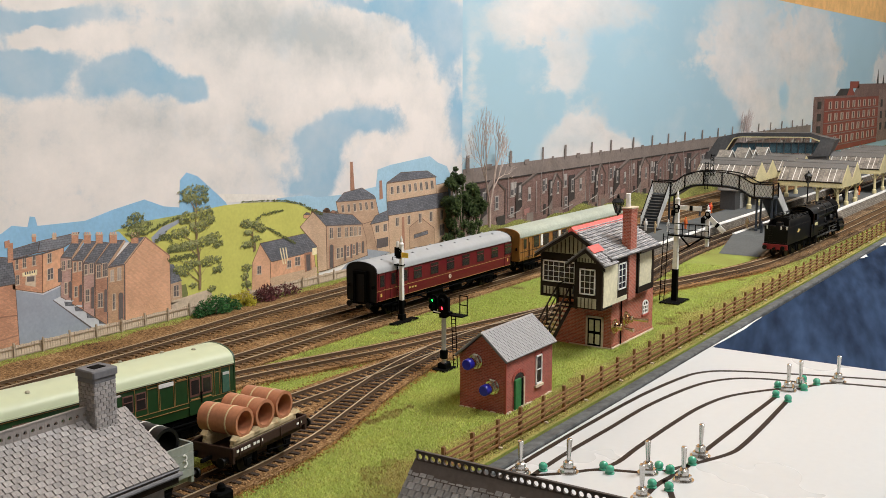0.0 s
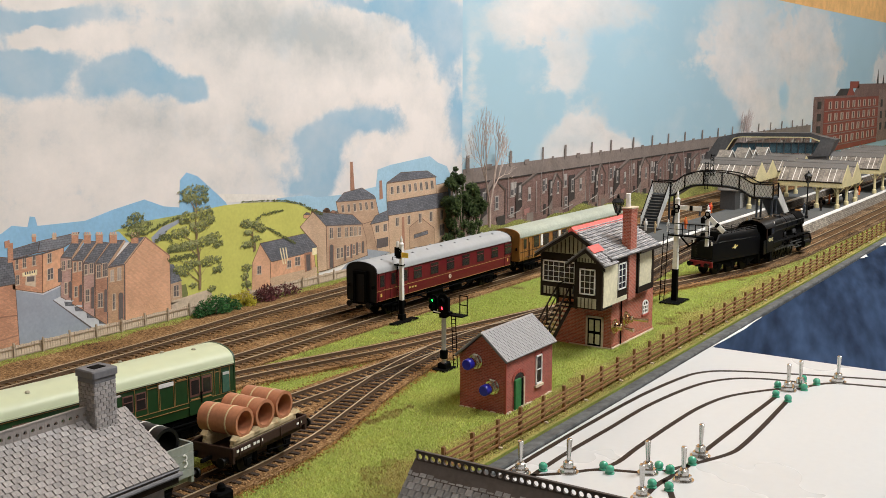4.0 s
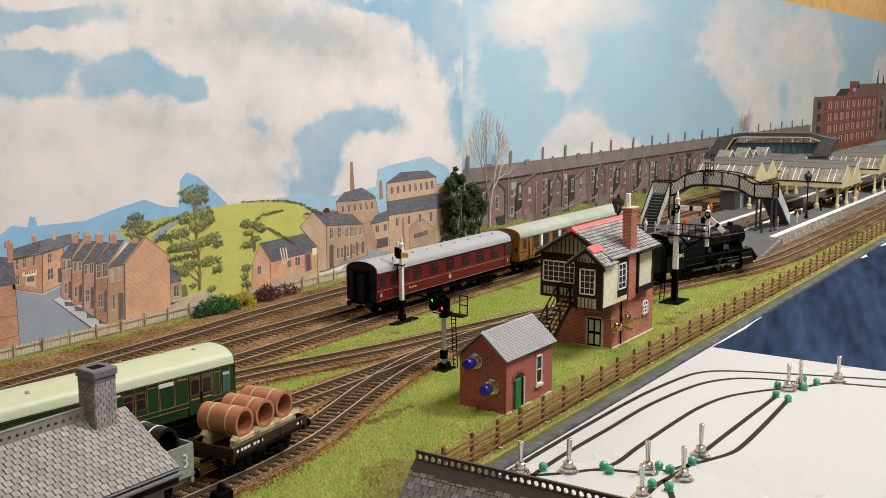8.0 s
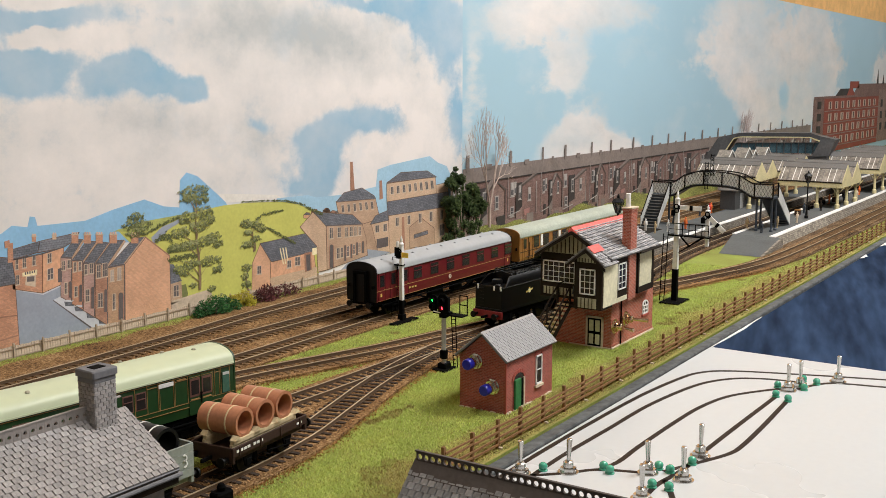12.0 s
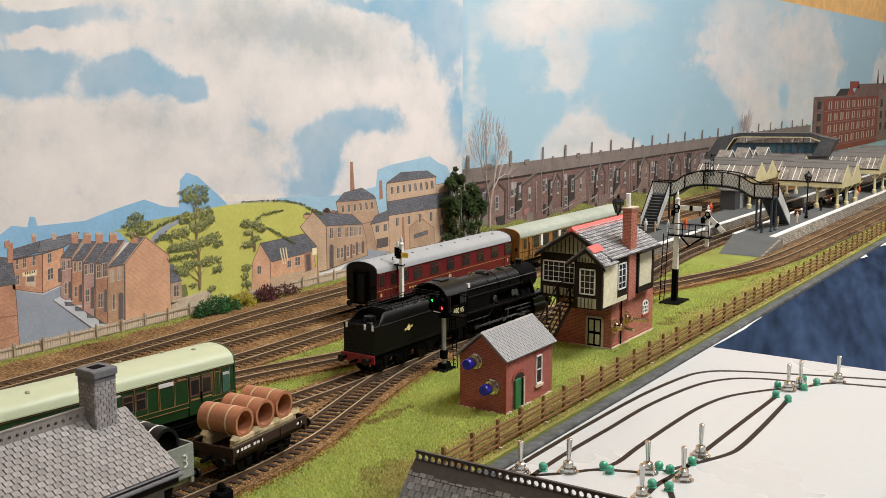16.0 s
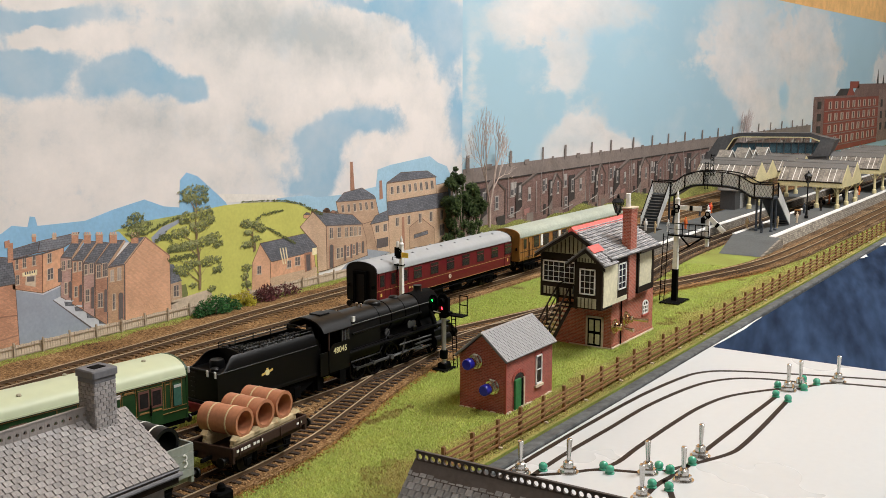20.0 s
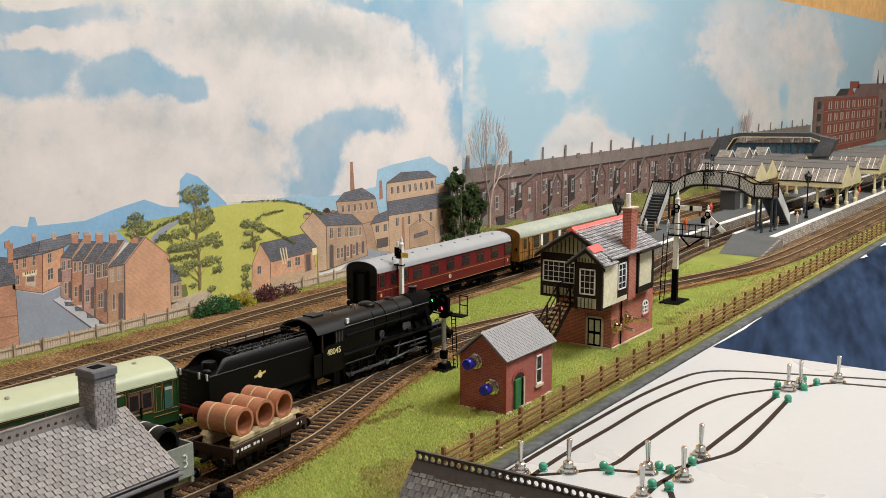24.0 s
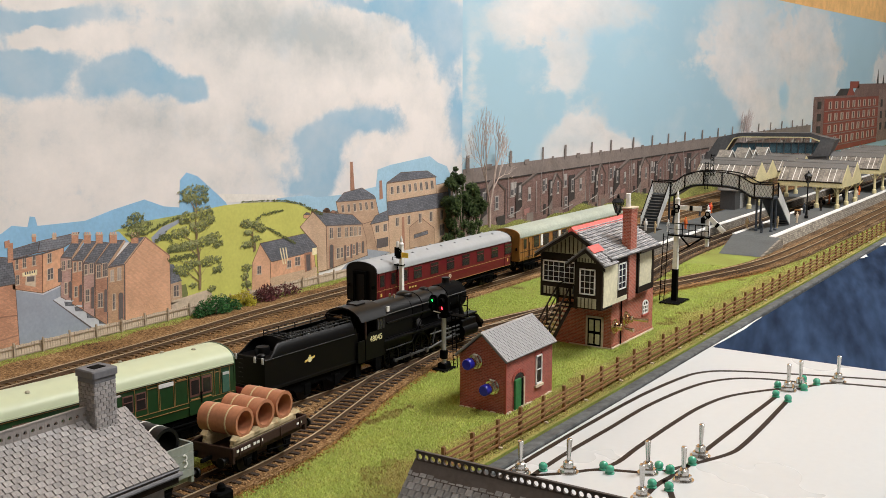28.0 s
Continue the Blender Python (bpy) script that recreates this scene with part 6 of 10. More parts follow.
part("finial", Shape().turned([(2.6, 108), (2.8, 109.5), (1.2, 111), (1.5, 113), (0.4, 118)], 10), "white", s2, smooth=True)
part("gallery", Shape().box(-5, 5, -37, 8, 70.5, 71.8, 0.2), "black_matt", s2)
part("bracket_arm", Shape().prism([(-2, 52), (-4, 54), (-30, 70), (-26, 70)], "x", -0.9, 0.9).prism([(-16, 59.5), (-14, 59.5), (-3.5, 70), (-5.5, 70)], "x", -0.8, 0.8), "black_matt", s2)
for yy in (-36, -29, -22, -15, -8, 7):
    for xx in (-4.4,):
        part("rail_post", Shape().rod((xx, yy, 71), (xx, yy, 84), 0.45, 6), "black_matt", s2)
part("guard_rail", Shape().rod((-4.4, -36, 84), (-4.4, 7, 84), 0.45, 6).rod((-4.4, -36, 78), (-4.4, 7, 78), 0.35, 6), "black_matt", s2)
part("doll_post", Shape().box(-1.8, 1.8, -35.0, -31.4, 62, 98, 0.3), "white", s2)
part("doll_finial", Shape().turned([(2.6, 98), (2.8, 99), (1.0, 100.4), (1.4, 102), (0.3, 105)], 10, at=(0, -33.2, 0)), "white", s2, smooth=True)
semaphore_arm(s2, -4.4, -3.5, 101, 24, 0)
semaphore_arm(s2, -3.2, -35.5, 93, 22, 42)
part("signal_lamp", Shape().box(-5, -1, 1.4, 5.0, 92, 98, 0.6), "black_matt", s2)
part("signal_lamp", Shape().box(-4, 0, -30.6, -27, 86, 92, 0.6), "black_matt", s2)
for yy in (8.6, 13.4):
    part("ladder_side", Shape().rod((-2, yy, 72), (-8, yy, 1), 0.5, 6), "black_matt", s2)
for k in range(16):
    t = (4 + 4.3 * k) / 72
    part("ladder_rung", Shape().rod((-8 + 6 * t, 8.6, 1 + 71 * t), (-8 + 6 * t, 13.4, 1 + 71 * t), 0.35, 6), "black_matt", s2)

# ---------------------------------------------------------------- station
nearp = thing("platform", "island platform with stone face, white edge and end ramp", "platform", 0, 0, 0, kind="structure", group="platforms")
part("deck", Shape().box(1490, 4300, 434, 489, 0, 14.2), "asphalt", nearp)
part("ramp", Shape().put([(1394, 421, 0.3), (1394, 476, 0.3), (1490, 489, 14.2), (1490, 433, 14.2), (1490, 489, 0.3), (1490, 421, 0.3), (1490, 421, 14.2)], [(0, 6, 2, 1), (1, 2, 4), (0, 5, 6), (0, 1, 4, 5), (5, 4, 2, 6)]), "asphalt", nearp, "plain grey end ramp")
part("ramp_side", Shape().prism([(1396, 0.2), (1490, 14.4), (1490, 0.2)], "y", 417.5, 421), "stone_wall", nearp)
part("face_wall", Shape().prism([(434, 0), (434, 13.8), (429.5, 13.8), (423.5, 0)], "x", 1488, 4300), "stone_wall", nearp, "pale stone block face")
for k in range(40):
    part("edge_slab", Shape().box(1490 + 70 * k, 1559.2 + 70 * k, 428.6, 437.5, 13.8, 15.2, 0.3), "white", nearp)
    part("edge_slab", Shape().box(1490 + 70 * k, 1559.2 + 70 * k, 485, 490.5, 13.8, 15.2, 0.3), "white", nearp)
farp = thing("platform", "far platform with stone face and white edge", "platform", 0, 0, 0, kind="structure", group="platforms")
part("deck", Shape().prism([(1290, 541), (4300, 541), (4300, 596), (1560, 596), (1560, 640), (1484, 640), (1484, 592), (1290, 592)], "z", 0, 14.2), "asphalt", farp)
part("face_wall", Shape().box(1290, 4300, 537.4, 541, 0, 13.8), "stone_wall", farp, "pale stone block face")
part("end_wall", Shape().box(1287, 1290, 537.4, 592, 0, 14.0), "stone_wall", farp)
for k in range(43):
    part("edge_slab", Shape().box(1290 + 70 * k, 1359.2 + 70 * k, 536.8, 545, 13.8, 15.2, 0.3), "white", farp)
rng = random.Random(31)
block = None
for i in range(5):
    x = 1492 + rng.uniform(0, 3)
    while x < 1760:
        w = rng.uniform(5, 9)
        m = mm(x, 423.9 + i * 1.13 - rng.uniform(0, 0.4), 0.6 + i * 2.6, 0, -23.5) @ Matrix.Diagonal((w / 7, 1, 1, 1))
        if block is None:
            block = part("stone", Shape().box(0, 6.7, -0.9, 0.4, 0, 2.3, 0.3), "stone_piece", nearp, at=m)
        else:
            again(block, m)
        x += w


def lamp_post(x, y, z, h, label="black cast iron platform lamp with glass lantern"):
    p = thing("platform_lamp", label, "lamp", x, y, z, group="platform lamps")
    g = 1.42
    part("post", Shape().turned([(3.2, 0), (3.2, 4), (2.0, 5), (1.7, 13), (1.1, 14), (0.95, h - 20), (1.9, h - 19), (1.0, h - 18), (1.0, h - 15)], 10), "black", p, smooth=True)
    part("crossbar", Shape().rod((0, -6, h - 22), (0, 6, h - 22), 0.6, 6), "black", p)
    part("lantern_base", Shape().turned([(1.2, h - 16.4), (3.0, h - 15.4), (2.6, h - 14.8)], 6), "black", p)
    lt = part("lantern", Shape().turned([(6.4, h - 4.8), (6.6, h - 4.2), (4.2, h - 1.0), (1.8, h), (1.3, h + 2.4), (0.3, h + 3.8)], 6), "black", p)
    for k in range(6):
        a = math.pi * k / 3
        part("frame_bar", Shape().rod((2.6 * math.cos(a), 2.6 * math.sin(a), h - 15), (5.9 * math.cos(a), 5.9 * math.sin(a), h - 4.8), 0.42, 5), "black", lt)
        a = math.pi * (2 * k + 1) / 6
        c, q = math.cos(a) * g, math.sin(a) * g
        part("pane", Shape().put([(c * 1.6 - q * 0.8, q * 1.6 + c * 0.8, h - 14.6), (c * 1.6 + q * 0.8, q * 1.6 - c * 0.8, h - 14.6),
                                  (c * 3.5 + q * 1.9, q * 3.5 - c * 1.9, h - 5.2), (c * 3.5 - q * 1.9, q * 3.5 + c * 1.9, h - 5.2)], [(0, 1, 2, 3)]), "pane", lt)
    return p


lamp_post(1722, 448, 15.0, 72)
lamp_post(1004, 450, 0.0, 113)
lamp_post(2085, 470, 15.0, 66)


def canopy(x0, bay, n, y0, y1, ze, zr, label, columns):
    """A ridge and furrow awning: ridges run across the platform, glazed slopes, cream gables and valances on columns."""
    c = thing("platform_canopy", label, "canopy", 0, 0, 0, group="canopies")
    for i in range(n):
        a, b = x0 + i * bay, x0 + (i + 1) * bay
        mid = (a + b) / 2
        for s, (xe, xr) in enumerate(((a, mid), (b, mid))):
            sl = part("roof_slope", Shape().prism([(xe, ze), (xr, zr), (xr, zr + 0.8), (xe, ze + 0.8)], "y", y0, y1), "grimy_glass", c, "grimy glazed slope")
            m = 11
            for k in range(m):
                yy = y0 + (y1 - y0) * (k + 0.5) / m
                part("glazing_bar", Shape().prism([(xe, ze + 0.6), (xr, zr + 0.6), (xr, zr + 2.0), (xe, ze + 2.0)], "y", yy - 0.42, yy + 0.42), "white" if k % 3 else "awning_grey", sl)
        for xe in (a, b):
            q0, q1 = xe + (mid - xe) * 0.7, ze + (zr - ze) * 0.7
            part("ridge_sheet", Shape().prism([(q0, q1 + 0.9), (mid, zr + 0.9), (mid, zr + 2.3), (q0, q1 + 2.3)], "y", y0, y1), "awning_grey", c, "dark solid strip below the ridge")
        part("ridge_bar", Shape().box(mid - 1.4, mid + 1.4, y0, y1, zr - 0.2, zr + 2.2, 0.3), "awning_grey", c)
        for yy in (y0, y1):
            part("gable", Shape().prism([(a, ze - 9), (a, ze), (mid, zr), (b, ze), (b, ze - 9)], "y", yy - 1.0, yy + 1.0), "cream", c, "cream boarded gable")
        part("valley_gutter", Shape().box(b - 1.5, b + 1.5, y0, y1, ze - 1.5, ze + 0.6), "awning_grey", c)
    part("valance", Shape().box(x0 - 1, x0 + 1, y0, y1, ze - 9, ze + 0.5), "cream", c, "cream valance board")
    part("valance_trim", Shape().box(x0 - 1.6, x0 + 0.8, y0, y1, ze - 1.0, ze + 1.0), "brown_trim", c)
    for xc, yc in columns:
        col = part("column", Shape().turned([(4.2, 14.4), (4.2, 21), (2.6, 22.5), (2.3, ze - 14), (3.4, ze - 13), (2.6, ze - 12), (2.6, ze - 4)], 12, at=(xc, yc, 0)), "cream", c, smooth=True)
        for sx, sy in ((1, 0), (-1, 0), (0, 1), (0, -1)):
            part("bracket", Shape().rod((xc, yc, ze - 20), (xc + 12 * sx, yc + 12 * sy, ze - 6), 0.9, 6), "cream", col)
    return c


canopy(1880, 70, 2, 433, 541, 59, 88, "cream and glass ridge awning over the near platform", [(1885, 440), (1949, 440), (2015, 440), (1885, 474), (2015, 474)])
canopy(1800, 62, 2, 556, 662, 69, 92, "cream and glass ridge awning over the far platform", [(1803, 566), (1863, 566), (1803, 586), (1922, 566)])
canopy(2180, 80, 4, 434, 534, 61, 89, "cream and glass ridge awning further along the platform", [(2185, 442), (2260, 442), (2340, 442), (2420, 442)])
canopy(2030, 66, 2, 560, 668, 62, 86, "cream and glass ridge awning further along the far platform", [(2033, 568), (2096, 568)])

# iron lattice footbridge
fb = thing("footbridge", "black iron lattice footbridge with stairs to both platforms", "footbridge", 0, 0, 0)
X0, X1 = 1536, 1562
deck = curve_through([(448, 64.5), (475, 64.5), (498, 75), (515, 78), (540, 79), (565, 77.5), (581, 72), (603, 60), (633, 60)])
prof = [448 + 5 * k for k in range(38)]
dk = Shape().prism([(y, deck(y)) for y in prof] + [(y, deck(y) - 3) for y in prof[::-1]], "x", X0, X1)
part("deck", dk, "iron_blue", fb)
for xx in (X0, X1):
    rail, low, lat, plate = Shape(), Shape(), Shape(), Shape()
    for a, b in zip(prof, prof[1:]):
        rail.rod((xx, a, deck(a) + 19), (xx, b, deck(b) + 19), 0.9, 5)
        low.rod((xx, a, deck(a) - 1.5), (xx, b, deck(b) - 1.5), 1.3, 5)
        for z0, z1 in ((0, 9.5), (9.5, 19)):
            lat.rod((xx, a, deck(a) + z0), (xx, b, deck(b) + z1), 0.24, 4, cap=False).rod((xx, a, deck(a) + z1), (xx, b, deck(b) + z0), 0.24, 4, cap=False)
    part("top_rail", rail, "black", fb)
    part("bottom_girder", low, "black", fb)
    part("lattice", lat, "black" if xx == X0 else "awning_grey", fb)
    for yy in (448, 475, 498, 524, 552, 581, 603, 633):
        part("rail_post", Shape().box(xx - 0.9, xx + 0.9, yy - 0.9, yy + 0.9, deck(yy) - 2, deck(yy) + 20, 0.2), "black", fb)
part("parapet_panel", Shape().prism([(y, deck(y) + 1) for y in prof] + [(y, deck(y) + 17) for y in prof[::-1]], "x", X0 + 0.5, X0 + 0.9), "plate_white", fb, "pale grey infill behind the lattice")
for xx, yy in ((1540, 450), (1540, 472), (1560, 450), (1560, 472)):
    part("leg", Shape().turned([(2.6, 14.4), (2.6, 17), (1.6, 18), (1.5, 60), (2.2, 62)], 10, at=(xx, yy, 0)), "iron_blue", fb, smooth=True)
for xx, yy in ((1540, 606), (1560, 606), (1540, 630), (1560, 630)):
    part("leg", Shape().turned([(2.6, 0.2), (2.6, 17), (1.6, 18), (1.5, 56), (2.2, 58)], 10, at=(xx, yy, 0)), "iron_blue", fb, smooth=True)


def stair(xa, za, xb, zb, y0, y1, steps=11):
    s = part("stair", Shape().prism([(xa, za - 3), (xa, za), (xb, zb), (xb, zb - 3 if zb > 20 else zb - 0.5)], "y", y0 + 1.2, y1 - 1.2), "iron_blue", fb)
    for yy in (y0, y1 - 1.2):
        part("stringer", Shape().prism([(xa, za - 3), (xa, za + 17), (xb, zb + 15), (xb, zb - 0.4)], "y", yy, yy + 1.2), "plate_pale", s, "pale grey stair side panel")
        part("hand_rail", Shape().rod((xa, yy + 0.6, za + 18), (xb, yy + 0.6, zb + 16), 0.9, 6), "black", s)
    for k in range(steps):
        t = (k + 0.5) / steps
        x, z = xa + (xb - xa) * t, za + (zb - za) * t
        part("tread", Shape().box(x - 3, x + 3, y0 + 1.2, y1 - 1.2, z + 0.3, z + 1.4), "awning_grey", s)


stair(1536, 60, 1494, 14.4, 605, 633)
stair(1562, 64.5, 1630, 15, 448, 475)
for yy, z0, z1 in ((546, 72, 112), (538, 92, 124)):
    sg = thing("bridge_signal", "black twin signal board hung on the footbridge", "railway signal", 1532, yy, 0)
    part("side_bar", Shape().box(-1.0, 0.2, -2.6, -1.8, z0, z1, 0.2), "black_matt", sg)
    part("side_bar", Shape().box(-1.0, 0.2, 1.8, 2.6, z0, z1, 0.2), "black_matt", sg)
    for k in range(5):
        part("cross_bar", Shape().box(-1.0, 0.2, -1.8, 1.8, z0 + 1 + k * (z1 - z0 - 3) / 4, z0 + 2 + k * (z1 - z0 - 3) / 4), "black_matt", sg)
    for k in range(3):
        part("hood", Shape().tube((-4.6, 0, z1 - 6 - 10 * k), (-2, 0, z1 - 6 - 10 * k), 2.1, 1.6, 12), "black", sg)

# covered overbridge across the far end
ob = thing("covered_footbridge", "grey covered modern footbridge with blue glazing", "footbridge", 0, 0, 0)
part("roof", Shape().prism([(717, 123.5), (572, 127.4), (553, 122), (551, 113), (571.6, 119.5), (713, 116.4), (726.7, 113)], "x", 2192, 2225), "blind_dark", ob)
part("glazing", Shape().prism([(737, 84), (724, 101.5), (553, 107.5), (562, 86)], "x", 2199, 2201), "glass_blue", ob, "band of blue glazing")
part("hand_rail", Shape().prism([(724, 101.5), (553, 107.5), (552, 109), (723, 103)], "x", 2197, 2203), "blind_dark", ob)
for k in range(11):
    yy = 565 + 14.5 * k
    part("mullion", Shape().box(2197, 2199, yy, yy + 1.2, 84, 107.4 - 0.035 * (yy - 553)), "blind_dark", ob)
part("floor_beam", Shape().box(2194, 2225, 536, 786, 70, 82, 1.0), "blind_dark", ob)
part("stair_shell", Shape().prism([(789.7, 66), (759, 113.3), (717, 123.5), (727, 113), (753, 71)], "x", 2192, 2225), "shell_dark", ob)
part("stair_shell", Shape().prism([(553, 122), (520.5, 115.5), (535, 82), (566, 80.6), (551, 113)], "x", 2192, 2225), "shell_dark", ob)
part("inner_lining", Shape().prism([(753, 71), (727, 113), (713, 116.5), (571.6, 119.6), (551, 113), (552.6, 110.5), (572, 117.8), (712, 114.6), (725.4, 111.4), (751, 70)], "x", 2190.6, 2191.8), "cream", ob, "cream edge of the inner lining")
for xx, yy in ((2200, 560), (2220, 560), (2200, 755), (2220, 755)):
    part("leg", Shape().box(xx - 3, xx + 3, yy - 3, yy + 3, 0 if yy > 600 else 14, 80), "building_grey", ob)


ws = thing("waiting_shelter", "dark grey boarded shelter with a pale door on the platform", "shelter", 1771, 580, 14.2)
part("body", Shape().box(0, 110, 0, 26, 0, 32, 0.5), "shell_grey", ws)
part("roof", Shape().box(-3, 113, -4, 30, 32, 34, 0.4), "awning_grey", ws)
part("door", Shape().box(26, 42, -0.8, 0.2, 0.5, 26, 0.2), "steel_grey", ws)
part("window", Shape().box(56, 92, -0.8, 0.2, 12, 26, 0.2), "window_dark", ws)
for x, zt in ((1921, 105), (2021, 104), (2059, 98), (2141, 99)):
    rl = thing("gabled_rooflight", "small glazed gable rising behind the awnings", "rooflight", x, 640, zt - 107, group="rooflights")
    part("gable", Shape().prism([(-26, 74), (-26, 88), (0, 106), (26, 88), (26, 74)], "y", -1, 1), "awning_grey", rl)
    part("glass", Shape().prism([(-20, 80), (-20, 87), (0, 101), (20, 87), (20, 80)], "y", -1.6, -1.0), "grimy_glass", rl)
    for sx in (-1, 1):
        part("slope", Shape().prism([(28 * sx, 87), (0, 106.5), (0, 107.6), (28 * sx, 88.2)], "y", -1, 22), "grimy_glass", rl)
        part("verge", Shape().prism([(28 * sx, 86.8), (0, 106.4), (0, 108.4), (28 * sx, 88.8)], "y", -2.6, -1.6), "white", rl, "white painted verge")


def figure(x, y, z, coat, rz, h=17.5, label="tiny painted platform figure"):
    """A small moulded doll, plain, in one mesh."""
    s = Shape().turned([(1.3, h * 0.45), (1.9, h * 0.55), (2.1, h * 0.74), (1.1, h * 0.82), (0.8, h * 0.84), (1.2, h * 0.88), (1.3, h * 0.94), (0.6, h)], 10)
    s.rod((0, -0.8, 0), (0, -0.8, h * 0.5), 0.75, 6, 1.0).rod((0.6, 0.9, 0), (0, 0.8, h * 0.5), 0.75, 6, 1.0)
    s.rod((0, 2.0, h * 0.76), (1.2, 2.4, h * 0.45), 0.6, 6).rod((0, -2.0, h * 0.76), (1.2, -2.4, h * 0.45), 0.6, 6)
    s.box(-0.9, 1.8, -1.6, -0.2, 0, 0.8).box(-0.3, 2.4, 0.2, 1.6, 0, 0.8)
    o = part("doll_figure", s, coat, smooth=True, at=mm(x, y, z, rz))
    return tagged(o, label, "doll", "platform figures")


for x, y, coat, rz in ((1455, 608, "white", 20), (1436, 585, "skin_tan", 100), (1463, 576, "white", 60), (1552, 489, "skin_tan", 0), (1522, 458, "iron_blue", 30),
                       (1590, 455, "skin_tan", 140), (1662, 446, "picket", 80), (1790, 470, "iron_blue", 10), (1955, 470, "orange", 60), (1985, 452, "iron_blue", 0),
                       (2075, 455, "iron_blue", 45), (2140, 460, "orange", 10), (2060, 446, "picket", 90), (1711, 600, "orange", 0), (1698, 598, "bright_red", 45), (1658, 600, "iron_blue", 70),
                       (1505, 566, "orange", 0), (1830, 580, "iron_blue", 20), (1838, 455, "brown_trim", 20)):
    figure(x, y, 14.2, coat, rz, label="tiny painted doll figure in %s standing on the platform" % {"white": "white", "skin_tan": "tan", "iron_blue": "dark blue", "picket": "beige", "orange": "orange", "bright_red": "red", "brown_trim": "brown"}[coat])


def bench(x, y, z):
    b = thing("platform_bench", "small dark slatted platform bench", "bench", x, y, z, group="benches")
    part("seat", Shape().box(-12, 12, -3, 3, 6.2, 7.2, 0.2), "brown_trim", b)
    part("backrest", Shape().box(-12, 12, 2.4, 3.4, 8, 13, 0.2), "brown_trim", b)
    for xx in (-11, 11):
        part("leg", Shape().box(xx - 0.7, xx + 0.7, -3, 3.4, 0, 8, 0.2), "black_matt", b)


figure(835 - 19.5, 378 + 25, 41.0, "iron_blue", 200, 20, "tiny dark blue doll figure on the signal box landing")


bench(1850, 476, 14.2)
bench(1930, 476, 14.2)
bench(2100, 476, 14.2)
for x, y in ((1760, 472), (1700, 474), (1995, 470)):
    c = thing("luggage_crate", "small brown luggage crate on the platform", "crate", x, y, 14.2, group="luggage")
    part("box", Shape().box(-5, 5, -4, 4, 0, 8, 0.4), "wagon_brown", c)
    part("lid", Shape().box(-5.4, 5.4, -4.4, 4.4, 8, 9.2, 0.3), "teak", c)

# ---------------------------------------------------------------- the control panel's lines, switches and lamps
def tape(points, width=3.6):
    """A strip of tape laid on the panel along a smooth line."""
    pts = [Vector((x, y)) for x, y in points]
    fine = []
    for i in range(len(pts) - 1):
        p0, p1, p2, p3 = pts[max(i - 1, 0)], pts[i], pts[i + 1], pts[min(i + 2, len(pts) - 1)]
        for k in range(8):
            t = k / 8
            fine.append(0.5 * ((2 * p1) + (p2 - p0) * t + (2 * p0 - 5 * p1 + 4 * p2 - p3) * t * t + (3 * p1 - p0 - 3 * p2 + p3) * t ** 3))
    fine.append(pts[-1])
    s = Shape()
    for i, p in enumerate(fine):
        d = (fine[min(i + 1, len(fine) - 1)] - fine[max(i - 1, 0)]).normalized()
        n = Vector((-d.y, d.x)) * width / 2
        s.v += [(p.x + n.x, p.y + n.y, 0.02), (p.x - n.x, p.y - n.y, 0.02), (p.x - n.x, p.y - n.y, 0.22), (p.x + n.x, p.y + n.y, 0.22)]
    for i in range(len(fine) - 1):
        for j in range(4):
            s.f.append((i * 4 + j, i * 4 + (j + 1) % 4, i * 4 + 4 + (j + 1) % 4, i * 4 + 4 + j))
    part("track_line", s, "tape_brown", pb, "dark brown track line")


tape([(511, 307.5), (561, 308.5), (637, 308), (725, 305), (787, 298), (816, 290), (834, 272), (853, 227), (877, 159), (890, 110)])
tape([(531, 293), (583, 294), (648, 292), (712, 290), (778, 280), (811, 264), (826, 242), (833, 213)])
tape([(571, 264), (590, 260), (624, 260.5), (688, 259.5), (728, 257), (764, 249), (793, 232), (809, 219)])
tape([(630, 222), (695, 221), (784, 219)])
tape([(590, 230), (618, 217), (643, 207), (664, 205), (712, 206), (780, 209)])
tape([(530, 304), (554, 279), (571, 264), (582, 237)])
tape([(811, 211), (830, 203), (845, 190), (855, 155), (868, 110)])
tape([(520, 221), (564, 225), (592, 222), (620, 221)])
tape([(577, 224), (547, 207), (520, 200)])
for x, y, tilt in ((539, 301, 0), (557, 278, 4), (582, 237, -3), (583, 215, 0), (628, 221, 3), (804, 216, 2), (820, 211, -2), (850, 190, 3), (542, 224, 0)):
    toggle(x, y, -3, "z", tilt)
for x, y in ((551, 292), (573, 262), (569, 256), (592, 234), (590, 226), (611, 220), (562, 226), (563, 216), (808, 225), (783, 219), (776, 208), (836, 213), (833, 202), (812, 206)):
    led = thing("indicator_lamp", "unlit green indicator lamp on the control panel", "indicator lamp", x, y, -3, group="panel lamps")
    part("dome", Shape().turned([(1.4, 0.5), (2.3, 1.1), (2.75, 2.2), (2.75, 3.2), (2.3, 4.3), (1.3, 5.1), (0.3, 5.35)], 16), "led_green", led, smooth=True)
    part("collar", Shape().turned([(2.9, 0.0), (2.9, 0.7), (2.4, 1.0)], 16), "led_green", led, smooth=True)
